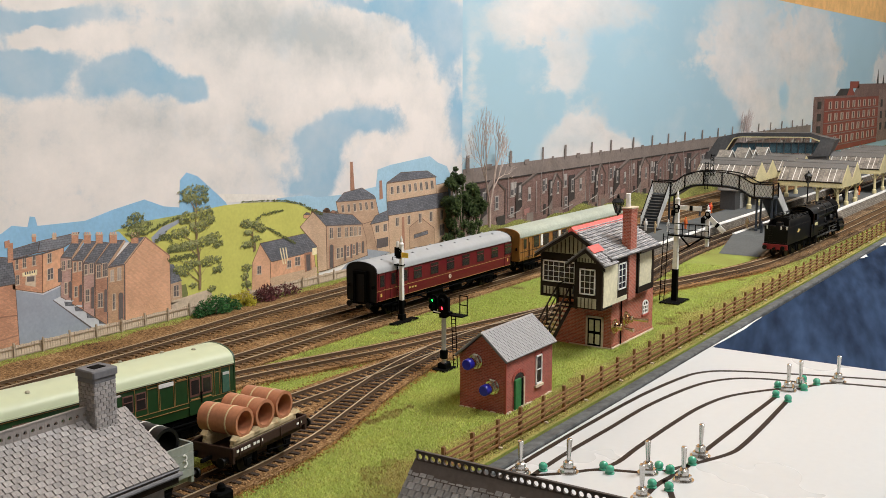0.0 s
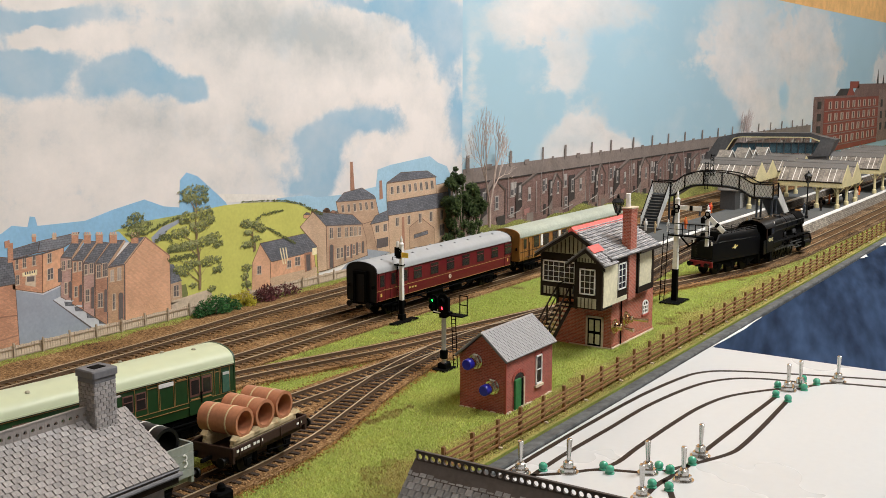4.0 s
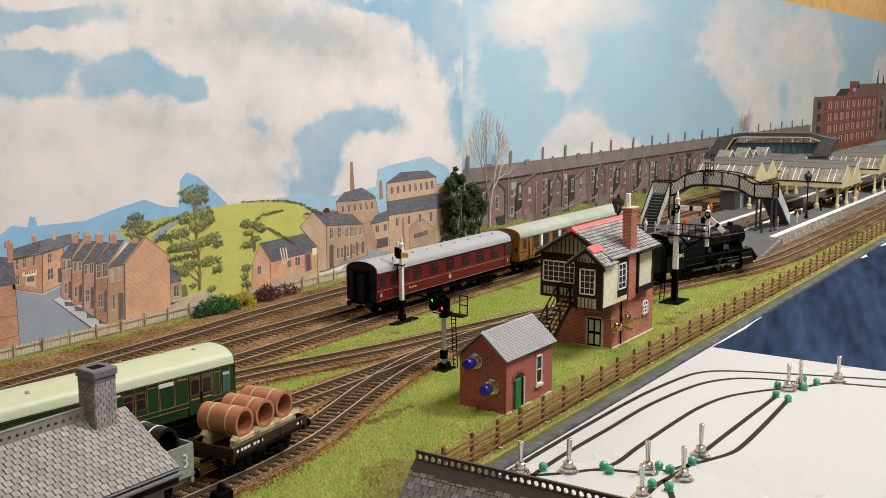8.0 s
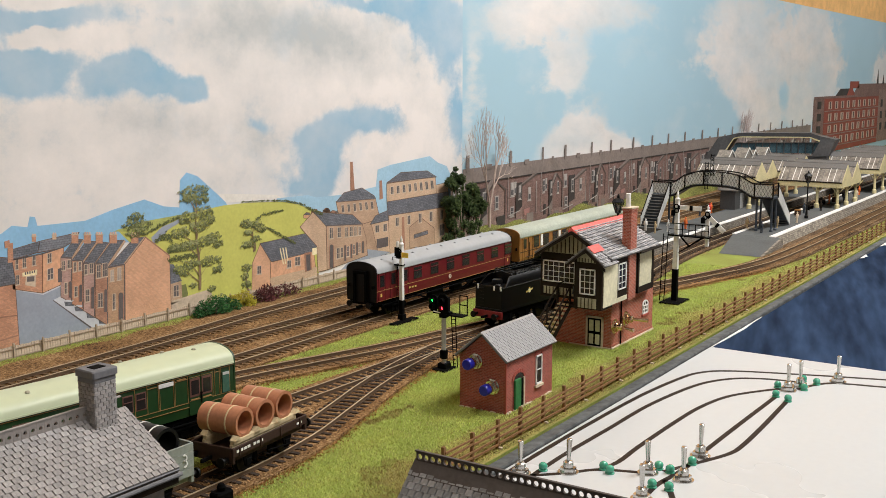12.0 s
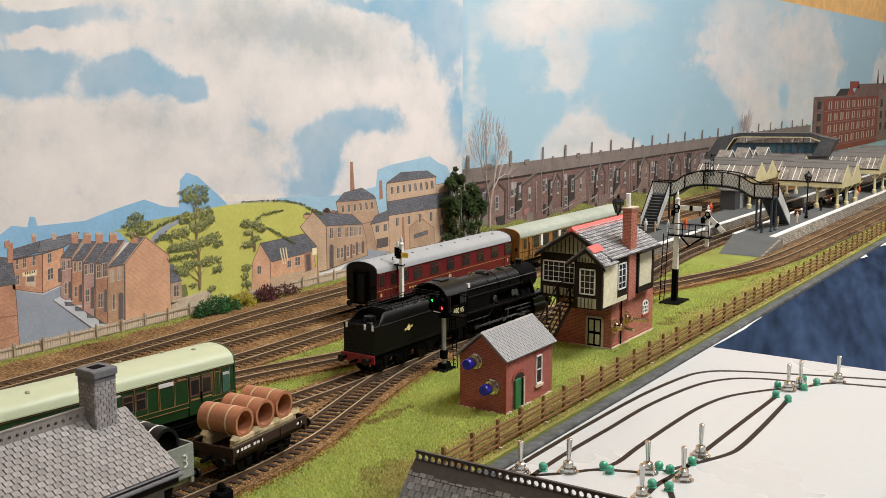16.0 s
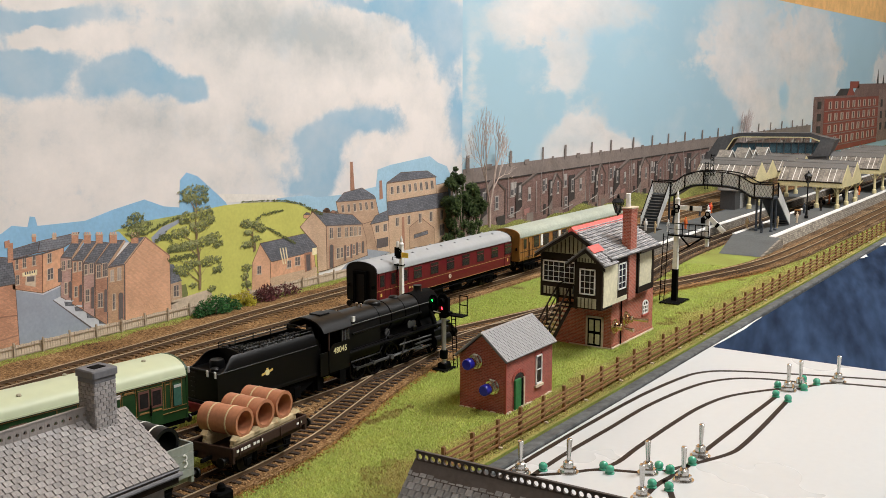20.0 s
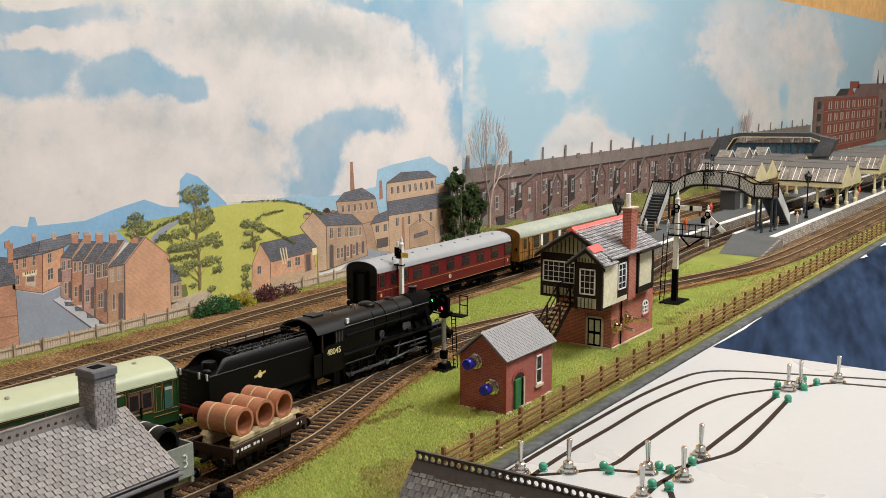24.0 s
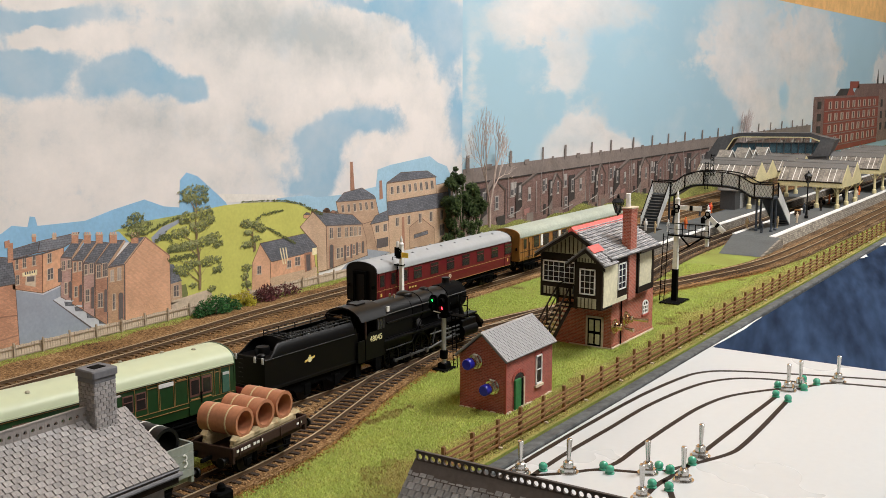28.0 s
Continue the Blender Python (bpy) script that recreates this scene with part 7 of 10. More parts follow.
# worn white edges of the painted board
rng = random.Random(14)
for x, w, h in ((906, 150, 3.2), (1485, 34, 8), (1610, 50, 9), (1790, 90, 7)):
    pts = [(x + w * t, 313.1) for t in (1, 0.66, 0.33, 0)] + [(x + w * t, 313 - h * rng.uniform(0.3, 1.0) * math.sin(math.pi * (0.1 + 0.85 * t))) for t in (0.02, 0.2, 0.4, 0.6, 0.8, 0.98)]
    part("worn_edge", Shape().prism(pts, "z", -1.4, -0.7), "white", bb, "chipped white edge")
gp = thing("point_lever", "small black point motor stub beside the siding", "point lever", 402, 414)
part("body", Shape().box(-6, 6, -4, 4, 0, 7, 1.0), "black_matt", gp)
part("knob", Shape().turned([(2.0, 7), (2.6, 9), (1.6, 11)], 12), "black_matt", gp, smooth=True)


# ---------------------------------------------------------------- the printed townscape: card cut-outs pasted on the backdrop
def printed(name, label, category):
    return tagged(thing(name, label, category, 0, 0, 0), group="printed townscape")


def card(name, outline, layer, material, parent, label=""):
    """A flat card cut-out on the backdrop; higher layers lie over lower ones."""
    c = part(name, Shape().prism([(x, z) for x, z in outline], "y", 799.9 - layer * 0.12, 800.0 - 0.12 * max(layer - 0.8, 0)), material, parent, label)
    if name in ("wall", "side_wall", "front_wall", "gable_wall", "gable", "wall_low", "roof", "porch_roof"):
        ink = Shape()
        y = 799.9 - layer * 0.12
        for (xa, za), (xb, zb) in zip(outline, list(outline[1:]) + [outline[0]]):
            k = math.hypot(xb - xa, zb - za) or 1.0
            w = 0.28 + 0.00016 * (xa - 520)
            u, v = -(zb - za) / k * w, (xb - xa) / k * w
            ink.put([(xa + u, y - 0.02, za + v), (xb + u, y - 0.02, zb + v), (xb - u, y - 0.02, zb - v), (xa - u, y - 0.02, za - v)], [(0, 1, 2, 3)])
        part("ink_line", ink, "print_ink", c)
    return c


def card_windows(quad, cols, rows, layer, parent, fu, fv, pane, surround, door):
    """Windows spread evenly over a drawn wall; quad is its top left, top right, bottom right and bottom left."""
    tl, tr, br, bl = [Vector(p) for p in quad]
    def at(u, v):
        return (tl * (1 - u) + tr * u) * (1 - v) + (bl * (1 - u) + br * u) * v
    for j in range(rows):
        for i in range(cols):
            u0, v0 = (i + 0.5 - fu / 2) / cols, (j + 0.5 - fv / 2) / rows
            u1, v1 = (i + 0.5 + fu / 2) / cols, (j + 0.5 + fv / 2) / rows
            du, dv = (u1 - u0) * 0.22, (v1 - v0) * 0.12
            w = card("window", [at(u0 - du, v0 - dv), at(u1 + du, v0 - dv), at(u1 + du, v1 + dv), at(u0 - du, v1 + dv)], layer, surround, parent)
            card("pane", [at(u0, v0), at(u1, v0), at(u1, v1), at(u0, v1)], layer + 0.4, pane, w)
            um = (u0 + u1) / 2
            card("sash_bar", [at(um - du * 0.2, v0), at(um + du * 0.2, v0), at(um + du * 0.2, v1), at(um - du * 0.2, v1)], layer + 0.7, surround, w)


for key, colour in (("print_blue", (0.27, 0.5, 0.72)), ("print_blue_pale", (0.36, 0.56, 0.70)), ("print_cloud", (0.78, 0.74, 0.68)), ("print_lime", (0.56, 0.555, 0.135)), ("print_lime_deep", (0.425, 0.448, 0.13)), ("print_kerb", (0.59, 0.602, 0.637)), ("print_sign", (0.85, 0.708, 0.448)), ("print_glass", (0.425, 0.354, 0.307)), ("print_gable", (0.76, 0.44, 0.275)), ("print_brick_shade", (0.507, 0.254, 0.159)), ("print_brick_light", (0.708, 0.389, 0.236)), ("print_slate_pale", (0.283, 0.295, 0.33)),
                    ("print_ink", (0.17, 0.10, 0.065)), ("print_hedge", (0.189, 0.201, 0.071)), ("print_road", (0.33, 0.365, 0.43)), ("print_pale", (0.60, 0.48, 0.36)), ("print_brick", (0.661, 0.307, 0.177)),
                    ("print_brick_dark", (0.389, 0.201, 0.13)), ("print_brick_pink", (0.86, 0.555, 0.366)), ("print_slate", (0.177, 0.195, 0.236)), ("print_stone", (0.531, 0.425, 0.33)),
                    ("print_sand", (0.86, 0.602, 0.366)), ("print_sand_dark", (0.732, 0.448, 0.266)), ("print_window", (0.13, 0.11, 0.11)), ("print_leaf", (0.177, 0.201, 0.071)),
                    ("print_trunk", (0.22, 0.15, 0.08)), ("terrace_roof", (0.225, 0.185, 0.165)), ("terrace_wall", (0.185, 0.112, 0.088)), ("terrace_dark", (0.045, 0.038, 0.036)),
                    ("terrace_light", (0.21, 0.135, 0.115)), ("terrace_verge", (0.11, 0.088, 0.078)), ("terrace_rose", (0.36, 0.18, 0.16)), ("terrace_pane", (0.40, 0.37, 0.345)), ("terrace_glass", (0.10, 0.095, 0.10)), ("block_brick", (0.27, 0.065, 0.045)), ("block_pane", (0.45, 0.34, 0.28))):
    M[key] = mat(key, colour, 0.6, vary=0.06 if key in ("print_blue", "print_blue_pale", "print_cloud", "print_lime", "print_road", "print_gable", "print_kerb") else 0.15, grain=350, patch=38)

M["verge_dry"] = mat("verge_dry", (0.24, 0.20, 0.065), 0.95, vary=0.4, grain=500, patch=22, bump=0.6, tint=(0.11, 0.12, 0.035), shine=0.1)
M["bank_rough"] = mat("bank_rough", (0.15, 0.15, 0.04), 0.95, vary=0.4, grain=300, patch=25, bump=0.8, tint=(0.07, 0.065, 0.025), shine=0.1)
M["print_slate"] = brick_mat("print_slate", (0.18, 0.19, 0.22), (0.09, 0.095, 0.11), 3.4, 2.0, 0.6, 0.22)
M["print_slate_pale"] = brick_mat("print_slate_pale", (0.235, 0.245, 0.275), (0.15, 0.155, 0.18), 3.4, 2.0, 0.6, 0.15)
M["print_brick"] = brick_mat("print_brick", (0.64, 0.32, 0.195), (0.54, 0.31, 0.21), 2.6, 1.1, 0.6, 0.14)
M["print_brick_shade"] = brick_mat("print_brick_shade", (0.52, 0.27, 0.175), (0.42, 0.25, 0.175), 2.6, 1.1, 0.6, 0.16)
M["terrace_wall"] = brick_mat("terrace_wall", (0.21, 0.125, 0.108), (0.24, 0.155, 0.135), 4.0, 1.6, 0.6, 0.25)
M["terrace_light"] = brick_mat("terrace_light", (0.27, 0.175, 0.15), (0.30, 0.21, 0.18), 4.0, 1.6, 0.6, 0.25)
M["print_gable"] = brick_mat("print_gable", (0.78, 0.44, 0.27), (0.74, 0.45, 0.30), 3.0, 1.2, 0.6, 0.07)
M["print_brick_rose"] = brick_mat("print_brick_rose", (0.52, 0.32, 0.27), (0.56, 0.40, 0.34), 2.6, 1.1, 0.6, 0.16)
M["print_brick_tan"] = brick_mat("print_brick_tan", (0.54, 0.33, 0.20), (0.48, 0.30, 0.19), 2.6, 1.1, 0.6, 0.14)
M["print_sand"] = brick_mat("print_sand", (0.68, 0.48, 0.325), (0.62, 0.43, 0.29), 2.6, 1.1, 0.6, 0.10)
M["print_sand_dark"] = brick_mat("print_sand_dark", (0.57, 0.385, 0.26), (0.52, 0.345, 0.23), 2.6, 1.1, 0.6, 0.10)
pr = printed("printed_hills", "printed blue card hills cut along the skyline", "backdrop print")
card("hill", [(503, 103), (534, 104), (545, 110), (560, 107), (563, 116), (568, 115), (570, 107), (620, 106), (652, 113), (689, 119), (713, 110), (733, 107), (735, 134), (744, 141), (759, 136), (786, 115), (797, 106), (813, 79), (501, 82)], 1, "print_blue", pr)
card("hill", [(875, 103), (927, 102), (942, 98), (984, 97), (1056, 101), (1060, 122), (1086, 126), (1175, 132), (1195, 122), (1216, 116), (1226, 103), (1226, 48), (874, 82)], 1, "print_blue_pale", pr)
card("white_edge", [(786, 116), (875, 107), (884, 102), (789, 106)], 0.6, "print_cloud", pr)
pr = printed("printed_hill", "printed lime green hillside with hedgerows", "backdrop print")
card("field", [(655.1, 93.6), (677.3, 95.9), (719.8, 98.5), (793.2, 103.1), (830.8, 102.4), (884.3, 98.6), (912.5, 92.7), (941.8, 81.3), (961.7, 62.6), (950.7, 37.1), (939.0, -15.0), (825.8, -20.9), (714.0, -11.6), (695.8, 53.9)], 2, "print_lime", pr)
card("far_field", [(650.5, 92.6), (687.8, 98.0), (734.6, 99.7), (741.9, 96.7), (712.2, 92.0), (692.1, 87.7)], 2.3, "print_lime_deep", pr)
card("lane", [(734.4, 96.3), (738.8, 94.1), (717.7, 86.9), (706.3, 77.1), (697.7, 74.8), (695.2, 81.2), (709.2, 90.1), (720.9, 92.7)], 2.7, "print_road", pr)
pr = printed("printed_street", "printed grey street running between brick houses", "backdrop print")
card("road", [(543.0, 55.6), (571.0, 46.9), (591.9, 53.7), (592.1, 39.2), (625.7, 3.6), (637.6, -12.9), (536.3, -6.6)], 2.4, "print_road", pr)
card("pavement", [(581.5, 39.5), (589.9, 41.7), (654.6, -5.4), (654.2, -10.9), (638.0, -5.4), (619.6, 8.0)], 3, "print_kerb", pr)
card("kerb", [(581.5, 39.5), (619.6, 8.0), (638.0, -5.4), (637.3, -6.3), (618.3, 7.2), (580.9, 38.9)], 3.2, "print_window", pr)
card("pavement", [(544.1, 56.3), (571.0, 47.9), (591.8, 52.7), (591.7, 50.6), (571.5, 45.8), (544.0, 54.4)], 3, "print_kerb", pr)
wd = card("coal_bunker", [(592.5, 36.1), (595.0, 37.2), (602.8, 35.8), (602.4, 30.2), (593.5, 31.8)], 3.8, "print_slate", pr)
card("bunker_top", [(592.5, 36.1), (595.0, 37.2), (602.8, 35.8), (600.8, 34.1)], 4.0, "print_kerb", wd)
wd = card("coal_bunker", [(603.0, 29.5), (605.5, 30.7), (614.7, 29.0), (614.3, 23.3), (603.9, 25.2)], 3.8, "print_slate", pr)
card("bunker_top", [(603.0, 29.5), (605.5, 30.7), (614.7, 29.0), (612.7, 27.3)], 4.0, "print_kerb", wd)
wd = card("coal_bunker", [(615.5, 22.0), (618.1, 23.1), (628.7, 21.2), (628.3, 14.3), (616.4, 16.6)], 3.8, "print_slate", pr)
card("bunker_top", [(615.5, 22.0), (618.1, 23.1), (628.7, 21.2), (626.7, 19.4)], 4.0, "print_kerb", wd)
wd = card("coal_bunker", [(628.3, 14.3), (630.9, 15.5), (643.7, 13.1), (643.3, 6.1), (629.2, 8.8)], 3.8, "print_slate", pr)
card("bunker_top", [(628.3, 14.3), (630.9, 15.5), (643.7, 13.1), (641.7, 11.3)], 4.0, "print_kerb", wd)
pr = printed("printed_house", "printed brick house at the street corner", "printed house")
card("wall", [(526.2, 61.7), (544.5, 61.2), (544.9, 5.5), (522.2, 6.4)], 3.4, "print_brick", pr)
card("string_course", [(524.2, 34.4), (544.7, 33.0), (544.6, 31.8), (524.1, 32.9)], 3.7, "print_brick_dark", pr)
card("string_course", [(522.7, 14.1), (545.1, 15.5), (545.0, 14.3), (522.6, 12.7)], 3.7, "print_brick_dark", pr)
card("roof", [(528.0, 85.5), (542.7, 82.5), (545.1, 62.1), (544.4, 59.8), (526.1, 59.8)], 3.8, "print_slate", pr)
wd = card("chimney", [(539.8, 95.0), (544.7, 95.4), (544.1, 78.9), (538.7, 78.7)], 4, "print_brick", pr)
card("chimney_cap", [(536.8, 97.4), (541.7, 98.2), (541.8, 92.4), (536.9, 91.5)], 4.2, "print_brick", wd)
pr = printed("printed_house", "printed brick shop row with a pale sign board", "printed house")
card("wall", [(543.7, 80.9), (573.4, 82.2), (571.0, 47.4), (541.9, 55.7)], 3.4, "print_brick", pr)
card("side_wall", [(573.4, 82.2), (595.2, 85.4), (593.0, 52.5), (571.0, 47.4)], 3.4, "print_brick_light", pr)
card("roof", [(539.7, 85.4), (543.2, 89.7), (571.3, 93.5), (568.3, 83.9), (544.8, 81.2)], 3.8, "print_slate", pr)
card("roof", [(571.3, 93.5), (612.8, 96.5), (605.0, 88.7), (595.2, 84.9), (568.3, 83.4)], 3.8, "print_slate_pale", pr)
card("gutter", [(543.7, 81.4), (573.4, 82.7), (595.2, 85.7), (595.1, 84.6), (573.3, 81.5), (543.6, 80.2)], 4.0, "print_window", pr)
wd = card("chimney", [(563.7, 98.9), (567.6, 98.4), (567.3, 93.5), (563.4, 94.0)], 4.2, "print_brick", pr)
card("chimney_cap", [(563.2, 99.4), (568.2, 98.8), (568.2, 97.6), (563.1, 98.2)], 4.5, "print_pale", wd)
card("chimney_pot", [(564.2, 100.8), (565.5, 100.6), (565.4, 99.1), (564.1, 99.2)], 4.5, "print_brick_pink", wd)
card("chimney_pot", [(566.1, 100.6), (567.5, 100.4), (567.4, 98.8), (566.0, 99.0)], 4.5, "print_brick_pink", wd)
wd = card("chimney", [(584.2, 97.4), (588.3, 96.9), (588.0, 92.9), (583.9, 93.4)], 4.2, "print_sand", pr)
card("chimney_cap", [(583.7, 98.0), (588.9, 97.3), (588.8, 96.1), (583.6, 96.7)], 4.5, "print_pale", wd)
card("chimney_pot", [(584.7, 99.4), (586.1, 99.2), (585.9, 97.6), (584.6, 97.8)], 4.5, "print_brick_pink", wd)
card("chimney_pot", [(586.7, 99.1), (588.1, 99.0), (588.0, 97.4), (586.6, 97.5)], 4.5, "print_brick_pink", wd)
wd = card("window", [(545.9, 81.1), (549.2, 80.9), (548.5, 72.0), (545.3, 72.2)], 4, "print_pale", pr)
card("pane", [(546.4, 80.5), (548.6, 80.5), (548.0, 72.3), (545.8, 72.3)], 4.4, "print_window", wd)
card("sill", [(544.8, 72.3), (549.0, 72.3), (548.9, 71.3), (544.8, 71.4)], 4.5, "print_pale", wd)
card("sash_bar", [(547.3, 80.4), (547.6, 80.4), (547.0, 72.1), (546.7, 72.2)], 4.6, "print_pale", wd)
card("sash_bar", [(546.1, 76.6), (548.3, 76.6), (548.3, 76.2), (546.1, 76.2)], 4.6, "print_pale", wd)
wd = card("window", [(553.1, 81.6), (556.9, 81.4), (556.3, 72.4), (552.4, 72.6)], 4, "print_pale", pr)
card("pane", [(553.6, 81.0), (556.3, 81.0), (555.8, 72.7), (553.0, 72.7)], 4.4, "print_window", wd)
card("sill", [(552.0, 72.8), (556.8, 72.7), (556.7, 71.7), (551.9, 71.8)], 4.5, "print_pale", wd)
card("sash_bar", [(554.8, 80.8), (555.1, 80.8), (554.5, 72.5), (554.2, 72.5)], 4.6, "print_pale", wd)
card("sash_bar", [(553.3, 77.0), (556.1, 77.0), (556.0, 76.7), (553.3, 76.7)], 4.6, "print_pale", wd)
wd = card("window", [(562.5, 81.7), (566.5, 81.6), (565.9, 73.0), (562.0, 73.2)], 4, "print_pale", pr)
card("pane", [(563.1, 81.2), (565.9, 81.1), (565.3, 73.3), (562.5, 73.3)], 4.4, "print_window", wd)
card("sill", [(561.5, 73.3), (566.4, 73.3), (566.3, 72.3), (561.4, 72.4)], 4.5, "print_pale", wd)
card("sash_bar", [(564.3, 81.0), (564.6, 80.9), (564.1, 73.1), (563.8, 73.1)], 4.6, "print_pale", wd)
card("sash_bar", [(562.8, 77.4), (565.6, 77.4), (565.6, 77.0), (562.8, 77.1)], 4.6, "print_pale", wd)
wd = card("window", [(545.5, 67.4), (549.3, 67.2), (548.7, 58.8), (544.9, 59.0)], 4, "print_pale", pr)
card("pane", [(546.0, 66.9), (548.7, 66.8), (548.2, 59.0), (545.4, 59.1)], 4.4, "print_window", wd)
card("sill", [(544.4, 59.2), (549.1, 59.0), (549.1, 58.1), (544.4, 58.2)], 4.5, "print_pale", wd)
card("sash_bar", [(547.2, 66.7), (547.5, 66.6), (546.9, 58.8), (546.6, 58.9)], 4.6, "print_pale", wd)
card("sash_bar", [(545.7, 63.2), (548.4, 63.1), (548.4, 62.8), (545.7, 62.8)], 4.6, "print_pale", wd)
wd = card("window", [(577.9, 81.6), (582.6, 81.9), (582.0, 73.2), (577.3, 73.0)], 4, "print_pale", pr)
card("pane", [(578.5, 81.1), (582.0, 81.5), (581.4, 73.5), (577.9, 73.1)], 4.4, "print_window", wd)
card("sill", [(576.9, 73.1), (582.5, 73.8), (582.4, 72.8), (576.8, 72.1)], 4.5, "print_pale", wd)
card("sash_bar", [(580.0, 80.8), (580.4, 80.8), (579.8, 72.8), (579.5, 72.9)], 4.6, "print_pale", wd)
card("sash_bar", [(578.2, 77.2), (581.7, 77.7), (581.7, 77.3), (578.2, 76.9)], 4.6, "print_pale", wd)
wd = card("window", [(577.0, 68.2), (583.4, 68.6), (582.8, 58.4), (576.3, 58.0)], 4, "print_pale", pr)
card("pane", [(577.6, 67.6), (582.8, 68.2), (582.2, 58.6), (576.9, 58.1)], 4.4, "print_window", wd)
card("sill", [(575.9, 58.1), (583.3, 58.9), (583.2, 57.9), (575.8, 57.1)], 4.5, "print_pale", wd)
card("sash_bar", [(580.0, 67.2), (580.3, 67.2), (579.7, 57.6), (579.3, 57.7)], 4.6, "print_pale", wd)
card("sash_bar", [(577.2, 63.0), (582.5, 63.6), (582.5, 63.2), (577.2, 62.7)], 4.6, "print_pale", wd)
card("sign", [(552.1, 68.4), (566.8, 69.2), (566.5, 64.7), (551.9, 65.0)], 4.4, "print_sign", pr)
card("sign_bar", [(554.4, 68.6), (555.7, 68.4), (555.5, 66.1), (554.2, 66.3)], 4.7, "print_window", pr)
card("sign_bar", [(556.6, 68.7), (557.9, 68.5), (557.8, 66.3), (556.4, 66.5)], 4.7, "print_window", pr)
card("sign_bar", [(558.8, 68.8), (560.2, 68.6), (560.0, 66.4), (558.7, 66.6)], 4.7, "print_window", pr)
card("sign_bar", [(561.1, 68.9), (562.4, 68.7), (562.3, 66.5), (560.9, 66.7)], 4.7, "print_window", pr)
card("sign_bar", [(563.4, 69.0), (564.7, 68.8), (564.5, 66.6), (563.2, 66.8)], 4.7, "print_window", pr)
card("shop_window", [(555.2, 65.0), (565.3, 64.4), (564.0, 54.1), (554.1, 57.2)], 4.4, "print_pale", pr)
card("shop_pane", [(556.3, 64.3), (563.6, 63.7), (563.2, 59.2), (556.0, 59.9)], 4.6, "print_window", pr)
card("shop_door", [(588.0, 66.5), (592.2, 66.9), (591.3, 54.3), (587.2, 54.4)], 4.4, "print_window", pr)
pr = printed("printed_house", "printed terrace of brick houses stepping down the street", "printed house")
card("front_wall", [(591.6, 76.7), (602.9, 74.6), (600.2, 33.7), (589.3, 40.8)], 3.6, "print_brick_rose", pr)
card("roof", [(591.6, 76.7), (602.9, 74.6), (616.0, 89.4), (606.9, 90.6)], 3.9, "print_slate", pr)
card("parapet", [(602.9, 74.6), (616.0, 89.4), (617.8, 88.2), (604.5, 72.3)], 4.1, "print_sand_dark", pr)
card("gutter", [(591.6, 76.7), (602.9, 74.6), (602.8, 73.6), (591.6, 75.7)], 4.2, "print_window", pr)
card("downpipe", [(602.1, 73.7), (602.9, 73.6), (600.4, 35.2), (599.6, 35.3)], 4.2, "print_window", pr)
wd = card("chimney", [(604.2, 95.5), (611.5, 94.6), (610.9, 86.4), (603.7, 87.4)], 4.2, "print_brick", pr)
card("chimney_cap", [(603.7, 96.1), (612.1, 95.1), (612.0, 93.8), (603.6, 94.8)], 4.5, "print_pale", wd)
card("chimney_pot", [(604.8, 97.5), (606.3, 97.3), (606.2, 95.7), (604.7, 95.8)], 4.5, "print_brick_pink", wd)
card("chimney_pot", [(607.2, 97.2), (608.7, 97.0), (608.6, 95.4), (607.1, 95.6)], 4.5, "print_brick_pink", wd)
card("chimney_pot", [(609.7, 96.9), (611.1, 96.7), (611.0, 95.1), (609.6, 95.3)], 4.5, "print_brick_pink", wd)
card("front_wall", [(603.3, 72.5), (614.8, 69.9), (612.0, 25.3), (600.7, 32.5)], 3.95, "print_brick", pr)
card("roof", [(603.3, 72.5), (614.8, 69.9), (630.8, 85.5), (620.3, 87.9)], 4.25, "print_slate", pr)
card("parapet", [(614.8, 69.9), (630.8, 85.5), (632.6, 84.2), (616.5, 67.5)], 4.45, "print_sand_dark", pr)
card("gutter", [(603.3, 72.5), (614.8, 69.9), (614.7, 68.8), (603.3, 71.5)], 4.55, "print_window", pr)
card("downpipe", [(614.0, 68.9), (614.8, 68.8), (612.2, 26.8), (611.3, 27.0)], 4.55, "print_window", pr)
wd = card("chimney", [(617.6, 93.9), (625.0, 93.0), (624.4, 84.7), (617.0, 85.7)], 4.55, "print_brick", pr)
card("chimney_cap", [(617.0, 94.5), (625.6, 93.4), (625.5, 92.2), (616.9, 93.2)], 4.85, "print_pale", wd)
card("chimney_pot", [(618.2, 95.9), (619.6, 95.7), (619.5, 94.1), (618.1, 94.2)], 4.85, "print_brick_pink", wd)
card("chimney_pot", [(620.6, 95.6), (622.1, 95.4), (622.0, 93.8), (620.5, 94.0)], 4.85, "print_brick_pink", wd)
card("chimney_pot", [(623.1, 95.3), (624.6, 95.1), (624.5, 93.5), (623.0, 93.7)], 4.85, "print_brick_pink", wd)
card("front_wall", [(615.3, 68.2), (627.7, 65.9), (624.5, 15.6), (612.5, 24.2)], 4.3, "print_brick_rose", pr)
card("roof", [(615.3, 68.2), (627.7, 65.9), (644.7, 82.7), (633.3, 85.2)], 4.6, "print_slate", pr)
card("parapet", [(627.7, 65.9), (644.7, 82.7), (646.5, 81.4), (629.4, 63.6)], 4.8, "print_sand_dark", pr)
card("gutter", [(615.3, 68.2), (627.7, 65.9), (627.6, 64.9), (615.2, 67.2)], 4.9, "print_window", pr)
